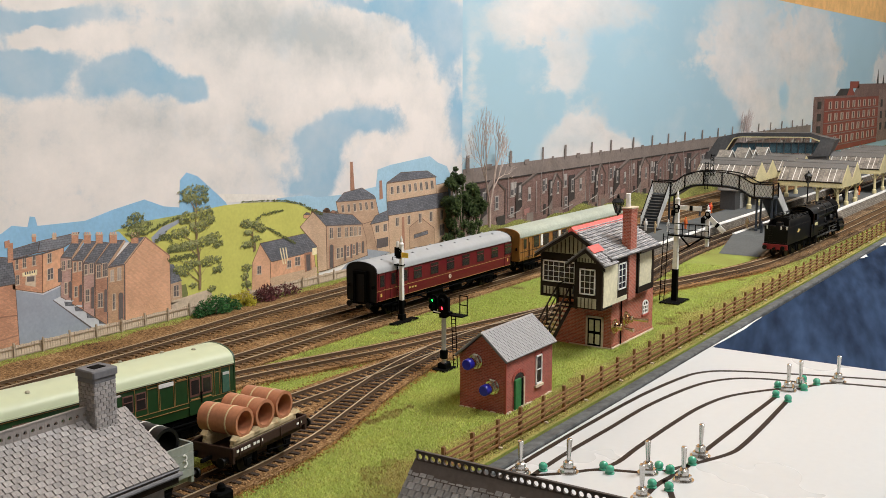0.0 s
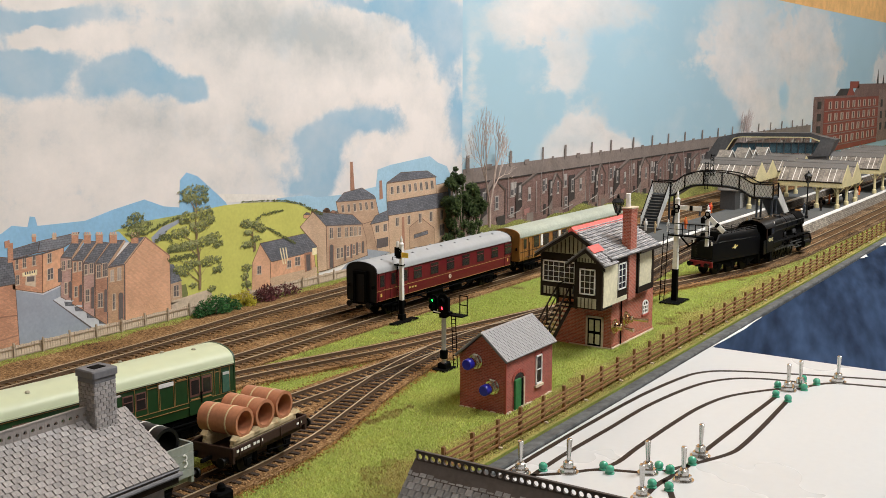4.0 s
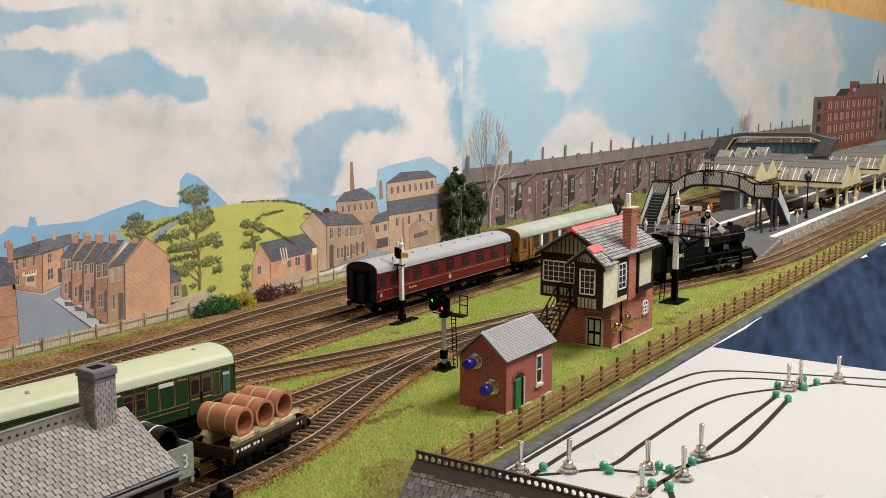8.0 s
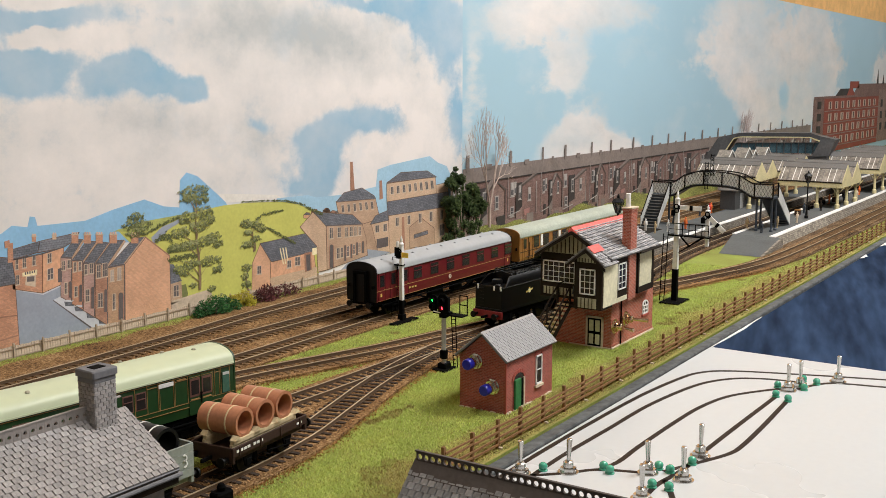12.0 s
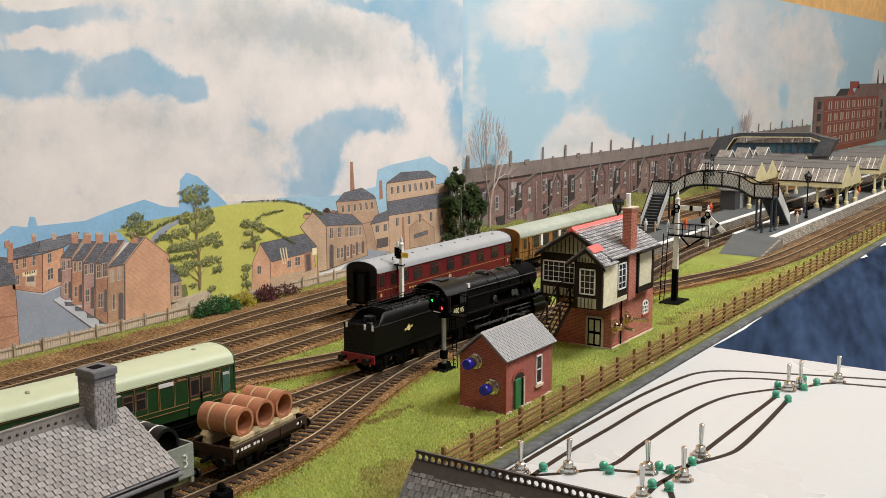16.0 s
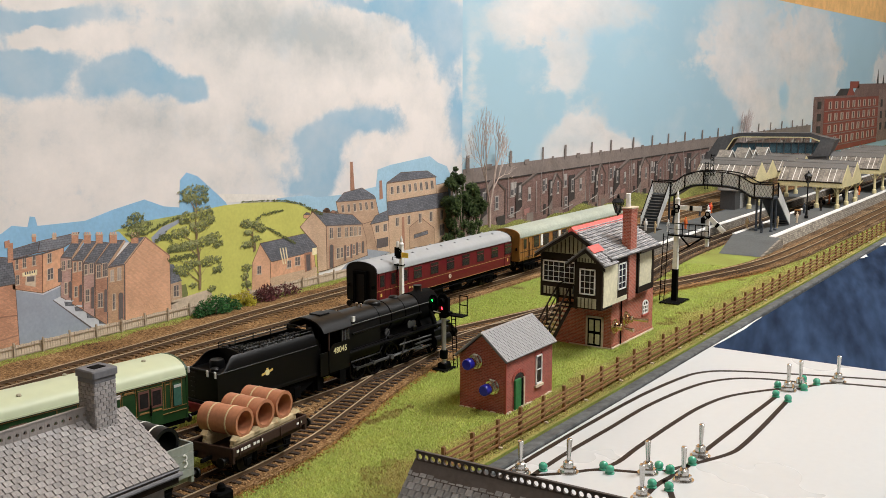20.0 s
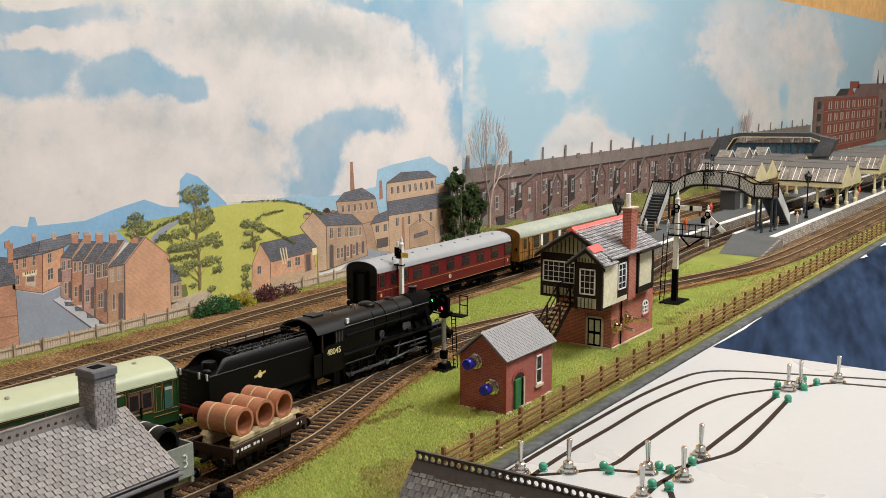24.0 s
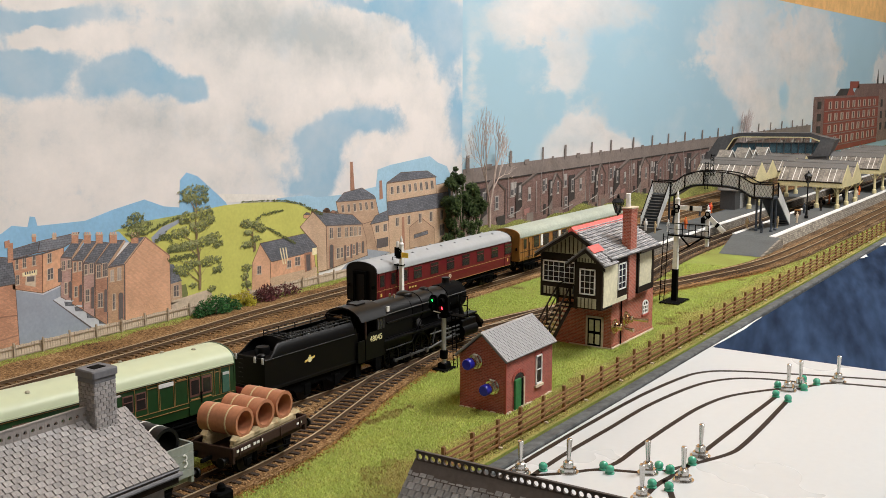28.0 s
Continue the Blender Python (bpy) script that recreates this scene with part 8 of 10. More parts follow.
card("downpipe", [(626.8, 65.0), (627.7, 64.9), (624.7, 17.1), (623.9, 17.3)], 4.9, "print_window", pr)
wd = card("chimney", [(630.6, 92.3), (638.1, 91.4), (637.6, 83.0), (630.0, 84.0)], 4.9, "print_brick", pr)
card("chimney_cap", [(630.0, 92.9), (638.8, 91.9), (638.7, 90.6), (629.9, 91.6)], 5.2, "print_pale", wd)
card("chimney_pot", [(631.2, 94.3), (632.7, 94.2), (632.6, 92.5), (631.1, 92.7)], 5.2, "print_brick_pink", wd)
card("chimney_pot", [(633.7, 94.0), (635.2, 93.9), (635.1, 92.2), (633.6, 92.4)], 5.2, "print_brick_pink", wd)
card("chimney_pot", [(636.2, 93.7), (637.7, 93.6), (637.6, 91.9), (636.1, 92.1)], 5.2, "print_brick_pink", wd)
card("front_wall", [(628.3, 65.9), (642.2, 62.8), (638.7, 5.3), (625.1, 15.5)], 4.65, "print_brick_shade", pr)
card("roof", [(628.3, 65.9), (642.2, 62.8), (662.4, 83.1), (648.7, 84.3)], 4.95, "print_slate", pr)
card("parapet", [(642.2, 62.8), (662.4, 83.1), (664.4, 81.8), (644.0, 60.4)], 5.15, "print_sand_dark", pr)
card("gutter", [(628.3, 65.9), (642.2, 62.8), (642.1, 61.7), (628.2, 64.8)], 5.25, "print_window", pr)
card("downpipe", [(641.3, 61.8), (642.2, 61.7), (638.9, 6.9), (638.0, 7.1)], 5.25, "print_window", pr)
wd = card("chimney", [(645.8, 90.5), (654.2, 89.5), (653.7, 81.0), (645.3, 82.1)], 5.25, "print_brick", pr)
card("chimney_cap", [(645.2, 91.1), (654.9, 89.9), (654.8, 88.6), (645.1, 89.8)], 5.55, "print_pale", wd)
card("chimney_pot", [(646.5, 92.5), (648.1, 92.3), (648.0, 90.7), (646.4, 90.8)], 5.55, "print_brick_pink", wd)
card("chimney_pot", [(649.3, 92.2), (650.9, 92.0), (650.8, 90.3), (649.2, 90.5)], 5.55, "print_brick_pink", wd)
card("chimney_pot", [(652.1, 91.9), (653.7, 91.7), (653.6, 90.0), (652.0, 90.2)], 5.55, "print_brick_pink", wd)
card("front_wall", [(642.0, 60.1), (661.8, 60.5), (657.7, -8.8), (638.7, 5.3)], 5.0, "print_brick_tan", pr)
card("roof", [(642.0, 60.1), (661.8, 60.5), (688.3, 83.2), (673.9, 83.3)], 5.3, "print_slate", pr)
card("parapet", [(659.8, 60.3), (686.2, 82.9), (688.3, 83.2), (661.7, 58.9)], 5.5, "print_sand_dark", pr)
card("gutter", [(642.0, 60.1), (661.8, 60.5), (661.7, 59.4), (641.9, 59.1)], 5.6, "print_window", pr)
card("downpipe", [(660.9, 59.5), (661.9, 59.4), (658.0, -7.2), (657.0, -7.0)], 5.6, "print_window", pr)
wd = card("chimney", [(670.7, 87.5), (679.5, 86.4), (679.0, 77.8), (670.3, 78.9)], 5.6, "print_brick", pr)
card("chimney_cap", [(670.1, 88.1), (680.2, 86.9), (680.2, 85.5), (670.0, 86.8)], 5.9, "print_pale", wd)
card("chimney_pot", [(671.5, 89.6), (673.1, 89.4), (673.0, 87.7), (671.4, 87.8)], 5.9, "print_brick_pink", wd)
card("chimney_pot", [(674.4, 89.2), (676.1, 89.0), (676.0, 87.3), (674.3, 87.5)], 5.9, "print_brick_pink", wd)
card("chimney_pot", [(677.4, 88.9), (679.0, 88.7), (678.9, 86.9), (677.3, 87.1)], 5.9, "print_brick_pink", wd)
wd = card("window", [(592.3, 73.1), (596.2, 72.9), (595.6, 64.6), (591.7, 64.8)], 4.6, "print_pale", pr)
card("pane", [(592.8, 72.5), (595.5, 72.4), (595.0, 64.8), (592.3, 64.9)], 5.0, "print_window", wd)
card("sill", [(591.3, 64.9), (596.1, 64.8), (596.0, 63.8), (591.2, 63.9)], 5.1, "print_pale", wd)
card("sash_bar", [(594.0, 72.3), (594.4, 72.3), (593.8, 64.6), (593.5, 64.7)], 5.2, "print_pale", wd)
card("sash_bar", [(592.6, 68.8), (595.3, 68.8), (595.3, 68.4), (592.6, 68.5)], 5.2, "print_pale", wd)
wd = card("window", [(598.0, 73.3), (602.2, 73.1), (601.7, 65.3), (597.5, 65.5)], 4.6, "print_pale", pr)
card("pane", [(598.5, 72.7), (601.5, 72.6), (601.1, 65.5), (598.1, 65.6)], 5.0, "print_window", wd)
card("sill", [(597.0, 65.6), (602.2, 65.5), (602.1, 64.5), (596.9, 64.6)], 5.1, "print_pale", wd)
card("sash_bar", [(599.8, 72.5), (600.2, 72.4), (599.7, 65.3), (599.4, 65.4)], 5.2, "print_pale", wd)
card("sash_bar", [(598.3, 69.3), (601.3, 69.3), (601.3, 68.9), (598.3, 68.9)], 5.2, "print_pale", wd)
wd = card("window", [(604.1, 70.3), (608.1, 70.1), (607.5, 61.3), (603.5, 61.5)], 4.9, "print_pale", pr)
card("pane", [(604.7, 69.8), (607.4, 69.7), (606.9, 61.5), (604.2, 61.6)], 5.3, "print_window", wd)
card("sill", [(603.1, 61.6), (608.0, 61.5), (607.9, 60.5), (603.0, 60.6)], 5.4, "print_pale", wd)
card("sash_bar", [(605.9, 69.6), (606.2, 69.5), (605.7, 61.3), (605.3, 61.4)], 5.5, "print_pale", wd)
card("sash_bar", [(604.4, 65.8), (607.2, 65.8), (607.1, 65.4), (604.4, 65.5)], 5.5, "print_pale", wd)
wd = card("window", [(609.6, 70.1), (613.6, 69.9), (613.0, 61.5), (609.0, 61.7)], 4.9, "print_pale", pr)
card("pane", [(610.2, 69.5), (612.9, 69.4), (612.4, 61.7), (609.7, 61.8)], 5.3, "print_window", wd)
card("sill", [(608.6, 61.8), (613.5, 61.7), (613.5, 60.7), (608.5, 60.8)], 5.4, "print_pale", wd)
card("sash_bar", [(611.3, 69.3), (611.7, 69.3), (611.2, 61.5), (610.8, 61.6)], 5.5, "print_pale", wd)
card("sash_bar", [(609.9, 65.8), (612.7, 65.8), (612.7, 65.4), (609.9, 65.5)], 5.5, "print_pale", wd)
wd = card("window", [(615.8, 66.6), (619.8, 66.4), (619.2, 56.9), (615.2, 57.1)], 5.2, "print_pale", pr)
card("pane", [(616.4, 66.0), (619.2, 65.9), (618.6, 57.1), (615.8, 57.2)], 5.6, "print_window", wd)
card("sill", [(614.7, 57.3), (619.8, 57.1), (619.7, 56.1), (614.7, 56.2)], 5.7, "print_pale", wd)
card("sash_bar", [(617.6, 65.8), (618.0, 65.8), (617.4, 57.0), (617.0, 57.0)], 5.8, "print_pale", wd)
card("sash_bar", [(616.1, 61.8), (618.9, 61.7), (618.9, 61.4), (616.1, 61.4)], 5.8, "print_pale", wd)
wd = card("window", [(621.7, 66.8), (626.4, 66.5), (625.8, 57.0), (621.1, 57.3)], 5.2, "print_pale", pr)
card("pane", [(622.3, 66.2), (625.8, 66.1), (625.2, 57.3), (621.8, 57.3)], 5.6, "print_window", wd)
card("sill", [(620.6, 57.4), (626.4, 57.3), (626.3, 56.2), (620.6, 56.4)], 5.7, "print_pale", wd)
card("sash_bar", [(623.8, 66.0), (624.2, 65.9), (623.7, 57.1), (623.3, 57.1)], 5.8, "print_pale", wd)
card("sash_bar", [(622.1, 61.9), (625.5, 61.9), (625.5, 61.5), (622.0, 61.6)], 5.8, "print_pale", wd)
wd = card("window", [(629.1, 64.1), (634.5, 63.9), (633.8, 51.6), (628.4, 52.0)], 5.5, "print_pale", pr)
card("pane", [(629.7, 63.5), (633.9, 63.5), (633.1, 51.9), (629.0, 52.0)], 5.9, "print_window", wd)
card("sill", [(627.9, 52.1), (634.3, 51.9), (634.2, 50.8), (627.8, 51.0)], 6.0, "print_pale", wd)
card("sash_bar", [(631.6, 63.3), (632.0, 63.2), (631.2, 51.7), (630.9, 51.7)], 6.1, "print_pale", wd)
card("sash_bar", [(629.4, 58.0), (633.5, 57.9), (633.5, 57.5), (629.4, 57.6)], 6.1, "print_pale", wd)
wd = card("window", [(635.9, 64.8), (641.6, 64.5), (640.8, 51.6), (635.1, 52.0)], 5.5, "print_pale", pr)
card("pane", [(636.5, 64.1), (641.0, 64.1), (640.2, 51.9), (635.7, 52.0)], 5.9, "print_window", wd)
card("sill", [(634.6, 52.1), (641.4, 51.9), (641.3, 50.8), (634.5, 51.1)], 6.0, "print_pale", wd)
card("sash_bar", [(638.5, 63.9), (638.9, 63.8), (638.1, 51.7), (637.8, 51.7)], 6.1, "print_pale", wd)
card("sash_bar", [(636.1, 58.3), (640.6, 58.2), (640.6, 57.8), (636.1, 57.9)], 6.1, "print_pale", wd)
wd = card("window", [(644.4, 57.1), (649.0, 57.0), (648.3, 46.2), (643.8, 46.3)], 5.9, "print_pale", pr)
card("pane", [(645.0, 56.5), (648.3, 56.5), (647.7, 46.4), (644.4, 46.4)], 6.3, "print_glass", wd)
card("sill", [(643.3, 46.5), (648.9, 46.5), (648.8, 45.4), (643.2, 45.4)], 6.4, "print_pale", wd)
card("sash_bar", [(646.5, 56.3), (646.9, 56.2), (646.2, 46.1), (645.9, 46.2)], 6.5, "print_pale", wd)
card("sash_bar", [(644.7, 51.6), (648.0, 51.7), (648.0, 51.3), (644.7, 51.3)], 6.5, "print_pale", wd)
wd = card("window", [(652.3, 58.1), (657.6, 58.0), (656.9, 46.0), (651.6, 46.2)], 5.9, "print_pale", pr)
card("pane", [(653.0, 57.5), (656.9, 57.5), (656.3, 46.3), (652.3, 46.2)], 6.3, "print_glass", wd)
card("sill", [(651.1, 46.3), (657.5, 46.4), (657.4, 45.3), (651.1, 45.2)], 6.4, "print_pale", wd)
card("sash_bar", [(654.7, 57.2), (655.1, 57.1), (654.5, 45.9), (654.1, 46.0)], 6.5, "print_pale", wd)
card("sash_bar", [(652.6, 52.0), (656.6, 52.1), (656.6, 51.7), (652.6, 51.7)], 6.5, "print_pale", wd)
wd = card("window", [(593.7, 53.4), (597.3, 53.1), (596.6, 42.8), (593.0, 43.1)], 5.9, "print_pale", pr)
card("pane", [(594.2, 52.8), (596.6, 52.7), (596.0, 43.0), (593.6, 43.1)], 6.3, "print_window", wd)
card("sill", [(592.5, 43.2), (597.1, 43.0), (597.0, 42.0), (592.5, 42.2)], 6.4, "print_pale", wd)
card("sash_bar", [(595.2, 52.6), (595.6, 52.6), (595.0, 42.9), (594.6, 42.9)], 6.5, "print_pale", wd)
card("sash_bar", [(593.9, 48.1), (596.3, 48.0), (596.3, 47.7), (593.9, 47.8)], 6.5, "print_pale", wd)
wd = card("window", [(603.9, 48.1), (607.8, 47.8), (607.2, 38.4), (603.3, 38.7)], 5.9, "print_pale", pr)
card("pane", [(604.5, 47.5), (607.2, 47.4), (606.6, 38.7), (603.9, 38.8)], 6.3, "print_window", wd)
card("sill", [(602.8, 38.9), (607.7, 38.6), (607.7, 37.6), (602.7, 37.8)], 6.4, "print_pale", wd)
card("sash_bar", [(605.6, 47.3), (606.0, 47.3), (605.4, 38.5), (605.1, 38.6)], 6.5, "print_pale", wd)
card("sash_bar", [(604.2, 43.3), (606.9, 43.2), (606.9, 42.9), (604.2, 43.0)], 6.5, "print_pale", wd)
wd = card("window", [(615.9, 43.6), (620.6, 43.2), (619.8, 31.6), (615.2, 32.0)], 5.9, "print_pale", pr)
card("pane", [(616.5, 42.9), (619.9, 42.8), (619.2, 31.8), (615.8, 32.0)], 6.3, "print_window", wd)
card("sill", [(614.7, 32.1), (620.4, 31.8), (620.3, 30.8), (614.6, 31.0)], 6.4, "print_pale", wd)
card("sash_bar", [(618.0, 42.7), (618.4, 42.6), (617.7, 31.7), (617.3, 31.7)], 6.5, "print_pale", wd)
card("sash_bar", [(616.2, 37.7), (619.6, 37.5), (619.6, 37.1), (616.1, 37.3)], 6.5, "print_pale", wd)
wd = card("window", [(629.1, 37.7), (635.1, 37.3), (634.3, 23.9), (628.2, 24.3)], 5.9, "print_pale", pr)
card("pane", [(629.7, 37.0), (634.5, 36.8), (633.7, 24.1), (628.9, 24.4)], 6.3, "print_window", wd)
card("sill", [(627.7, 24.5), (634.8, 24.1), (634.8, 23.0), (627.7, 23.4)], 6.4, "print_pale", wd)
card("sash_bar", [(631.9, 36.7), (632.2, 36.6), (631.5, 23.9), (631.1, 24.0)], 6.5, "print_pale", wd)
card("sash_bar", [(629.3, 30.9), (634.1, 30.7), (634.1, 30.3), (629.3, 30.5)], 6.5, "print_pale", wd)
wd = card("window", [(645.7, 34.4), (649.6, 34.0), (648.7, 18.8), (644.8, 19.2)], 5.9, "print_pale", pr)
card("pane", [(646.3, 33.7), (648.9, 33.6), (648.0, 19.1), (645.4, 19.3)], 6.3, "print_window", wd)
card("sill", [(644.2, 19.4), (649.2, 19.1), (649.2, 18.0), (644.2, 18.3)], 6.4, "print_pale", wd)
card("sash_bar", [(647.4, 33.5), (647.8, 33.5), (646.9, 19.0), (646.5, 19.1)], 6.5, "print_pale", wd)
card("sash_bar", [(645.9, 26.7), (648.5, 26.5), (648.5, 26.2), (645.8, 26.3)], 6.5, "print_pale", wd)
wd = card("doorway", [(597.2, 38.9), (598.1, 52.0), (598.5, 53.1), (599.4, 53.6), (600.1, 53.6), (600.8, 53.4), (601.7, 52.6), (602.0, 51.4), (601.1, 38.2)], 6.0, "print_brick_dark", pr)
card("door", [(597.8, 38.8), (598.7, 52.5), (599.0, 53.1), (599.6, 53.4), (600.1, 53.4), (600.6, 53.2), (601.2, 52.7), (601.4, 52.0), (600.5, 38.3)], 6.4, "print_window", wd)
wd = card("doorway", [(607.8, 33.4), (608.7, 47.1), (609.2, 48.3), (610.2, 48.8), (611.0, 48.8), (611.7, 48.5), (612.7, 47.7), (613.0, 46.4), (612.1, 32.6)], 6.0, "print_brick_dark", pr)
card("door", [(608.4, 33.3), (609.4, 47.5), (609.7, 48.2), (610.4, 48.6), (611.0, 48.6), (611.5, 48.4), (612.2, 47.8), (612.4, 47.0), (611.5, 32.8)], 6.4, "print_window", wd)
wd = card("doorway", [(620.4, 24.8), (621.5, 42.8), (622.0, 44.0), (623.1, 44.6), (624.0, 44.6), (624.8, 44.3), (625.8, 43.4), (626.2, 42.0), (625.0, 24.0)], 6.0, "print_brick_dark", pr)
card("door", [(621.0, 24.7), (622.1, 43.2), (622.5, 44.0), (623.3, 44.4), (623.9, 44.4), (624.6, 44.2), (625.3, 43.5), (625.6, 42.6), (624.4, 24.1)], 6.4, "print_window", wd)
wd = card("doorway", [(634.7, 19.1), (635.8, 38.3), (636.3, 39.5), (637.5, 40.1), (638.4, 40.1), (639.2, 39.8), (640.3, 38.9), (640.6, 37.5), (639.5, 18.2)], 6.0, "print_brick_dark", pr)
card("door", [(635.3, 18.9), (636.5, 38.7), (636.9, 39.5), (637.7, 39.9), (638.4, 39.9), (639.0, 39.7), (639.8, 39.0), (640.0, 38.1), (638.8, 18.3)], 6.4, "print_window", wd)
wd = card("doorway", [(650.7, 8.5), (652.1, 31.6), (652.8, 33.3), (654.3, 34.0), (655.5, 34.0), (656.7, 33.6), (658.2, 32.4), (658.7, 30.5), (657.3, 7.2)], 6.0, "print_brick_dark", pr)
card("door", [(651.4, 8.4), (652.8, 32.1), (653.3, 33.2), (654.6, 33.8), (655.5, 33.8), (656.5, 33.5), (657.7, 32.5), (658.1, 31.2), (656.7, 7.4)], 6.4, "print_window", wd)
card("gable_wall", [(661.8, 60.0), (688.3, 82.6), (717.0, 60.5), (716.4, 6.4), (658.3, -10.6)], 6.2, "print_gable", pr)
card("verge", [(688.3, 83.2), (717.8, 60.9), (717.7, 59.3), (688.2, 81.5)], 6.4, "print_brick_dark", pr)
card("lean_to_roof", [(716.6, 52.1), (721.7, 51.3), (731.9, 33.1), (717.0, 32.1)], 6.0, "print_slate", pr)
card("lean_to", [(716.3, 32.2), (731.1, 32.7), (731.7, 14.1), (716.6, 11.0)], 6.0, "print_sand_dark", pr)
wd = card("window", [(720.6, 30.4), (728.0, 29.9), (727.4, 18.2), (720.0, 18.8)], 6.4, "print_pale", pr)
card("pane", [(721.3, 29.7), (727.2, 29.4), (726.7, 18.5), (720.7, 18.9)], 6.8, "print_window", wd)
card("sill", [(719.4, 19.0), (728.0, 18.5), (728.0, 17.4), (719.4, 17.8)], 6.9, "print_pale", wd)
card("sash_bar", [(724.0, 29.2), (724.5, 29.2), (723.9, 18.3), (723.5, 18.4)], 7.0, "print_pale", wd)
card("sash_bar", [(721.0, 24.5), (727.0, 24.2), (726.9, 23.8), (721.0, 24.1)], 7.0, "print_pale", wd)
card("outhouse", [(730.9, 28.7), (737.0, 28.9), (739.5, 18.6), (737.8, 14.8), (731.7, 14.1)], 5.8, "print_hedge", pr)
card("garden_wall", [(717.5, 14.2), (728.7, 14.6), (769.1, 17.2), (772.1, 13.1), (771.3, -4.7), (706.9, -7.3)], 6.0, "print_stone", pr)
card("coping", [(717.6, 14.8), (769.1, 18.4), (769.8, 16.5), (718.2, 13.0)], 6.3, "print_pale", pr)
pr = printed("printed_house", "printed long low stone barn with slate roof", "printed house")
card("gable_wall", [(833.3, 36.4), (846.4, 55.8), (861.8, 34.9), (860.6, 3.3), (831.1, 3.2)], 3.4, "print_gable", pr)
card("wall", [(861.8, 34.9), (934.5, 39.2), (939.6, 5.1), (860.6, 3.3)], 3.4, "print_brick_light", pr)
card("roof", [(845.6, 56.5), (927.1, 58.6), (942.7, 42.1), (940.5, 35.8), (863.6, 33.4)], 3.8, "print_slate", pr)
wd = card("window", [(840.2, 32.3), (847.3, 31.9), (846.9, 22.9), (839.9, 23.5)], 4, "print_pale", pr)
card("pane", [(841.1, 31.6), (846.4, 31.4), (846.1, 23.3), (840.7, 23.5)], 4.4, "print_window", wd)
card("sill", [(839.2, 23.6), (847.7, 23.2), (847.6, 22.0), (839.1, 22.4)], 4.5, "print_pale", wd)
card("sash_bar", [(843.4, 31.2), (844.0, 31.2), (843.7, 23.1), (843.1, 23.2)], 4.6, "print_pale", wd)
card("sash_bar", [(840.9, 27.8), (846.2, 27.5), (846.2, 27.1), (840.9, 27.3)], 4.6, "print_pale", wd)
card("plinth", [(861.1, 16.0), (940.0, 17.1), (941.5, -1.9), (860.4, -1.8)], 3.8, "print_sand", pr)
card("leaning_plank", [(876.9, 46.8), (878.8, 46.5), (883.7, 27.9), (881.9, 28.2)], 4.4, "print_sign", pr)
card("leaning_plank", [(881.6, 46.8), (883.4, 46.6), (887.5, 28.0), (885.6, 28.3)], 4.4, "print_sign", pr)
card("leaning_plank", [(886.3, 46.8), (888.1, 46.6), (891.3, 28.1), (889.4, 28.4)], 4.4, "print_sign", pr)
wd = card("window", [(888.6, 31.7), (896.1, 31.3), (895.9, 22.7), (888.3, 23.2)], 4.2, "print_pale", pr)
card("pane", [(889.5, 31.0), (895.2, 30.7), (894.9, 23.0), (889.2, 23.3)], 4.6, "print_window", wd)
card("sill", [(887.5, 23.4), (896.6, 23.0), (896.6, 21.7), (887.5, 22.1)], 4.7, "print_pale", wd)
card("sash_bar", [(892.0, 30.6), (892.6, 30.5), (892.3, 22.8), (891.8, 22.9)], 4.8, "print_pale", wd)
card("sash_bar", [(889.4, 27.3), (895.0, 27.1), (895.0, 26.7), (889.3, 26.9)], 4.8, "print_pale", wd)
wd = card("window", [(902.0, 33.8), (911.6, 33.2), (911.3, 23.2), (901.6, 23.8)], 4.2, "print_pale", pr)
card("pane", [(902.9, 33.0), (910.6, 32.7), (910.3, 23.6), (902.6, 23.9)], 4.6, "print_window", wd)
card("sill", [(900.9, 24.0), (912.1, 23.5), (912.1, 22.2), (900.8, 22.7)], 4.7, "print_pale", wd)
card("sash_bar", [(906.5, 32.5), (907.0, 32.4), (906.7, 23.3), (906.2, 23.4)], 4.8, "print_pale", wd)
card("sash_bar", [(902.8, 28.7), (910.5, 28.4), (910.5, 27.9), (902.7, 28.2)], 4.8, "print_pale", wd)
wd = card("doorway", [(918.6, 36.1), (930.4, 35.8), (930.8, 14.5), (918.9, 13.6)], 4.2, "print_brick_dark", pr)
card("door", [(921.4, 33.0), (928.4, 33.4), (928.8, 14.8), (921.8, 14.5)], 4.5, "print_window", wd)
card("notice", [(932.5, 39.5), (940.6, 39.7), (940.4, 31.8), (932.3, 31.5)], 4.4, "print_sign", pr)
pr = printed("printed_house", "printed terrace of sandstone houses with arched doors", "printed house")
card("gable_wall", [(911.7, 66.9), (934.8, 81.4), (958.6, 63.6), (958.3, 10.4), (941.8, 10.2), (940.6, 41.1)], 4.4, "print_sand", pr)
card("front_wall", [(957.6, 63.7), (1026.5, 58.0), (1034.1, 40.2), (1037.1, 17.2), (958.3, 10.4)], 4.4, "print_sand_dark", pr)
card("roof", [(934.8, 82.0), (1007.8, 71.1), (1027.6, 57.2), (957.6, 63.0)], 4.8, "print_slate", pr)
card("gutter", [(957.6, 64.0), (1027.6, 58.2), (1027.6, 56.8), (957.6, 62.4)], 5.0, "print_window", pr)
wd = card("window", [(963.7, 60.3), (971.0, 59.8), (970.7, 46.8), (963.4, 47.4)], 5, "print_pale", pr)
card("pane", [(964.8, 59.5), (970.0, 59.3), (969.7, 47.1), (964.4, 47.4)], 5.4, "print_window", wd)
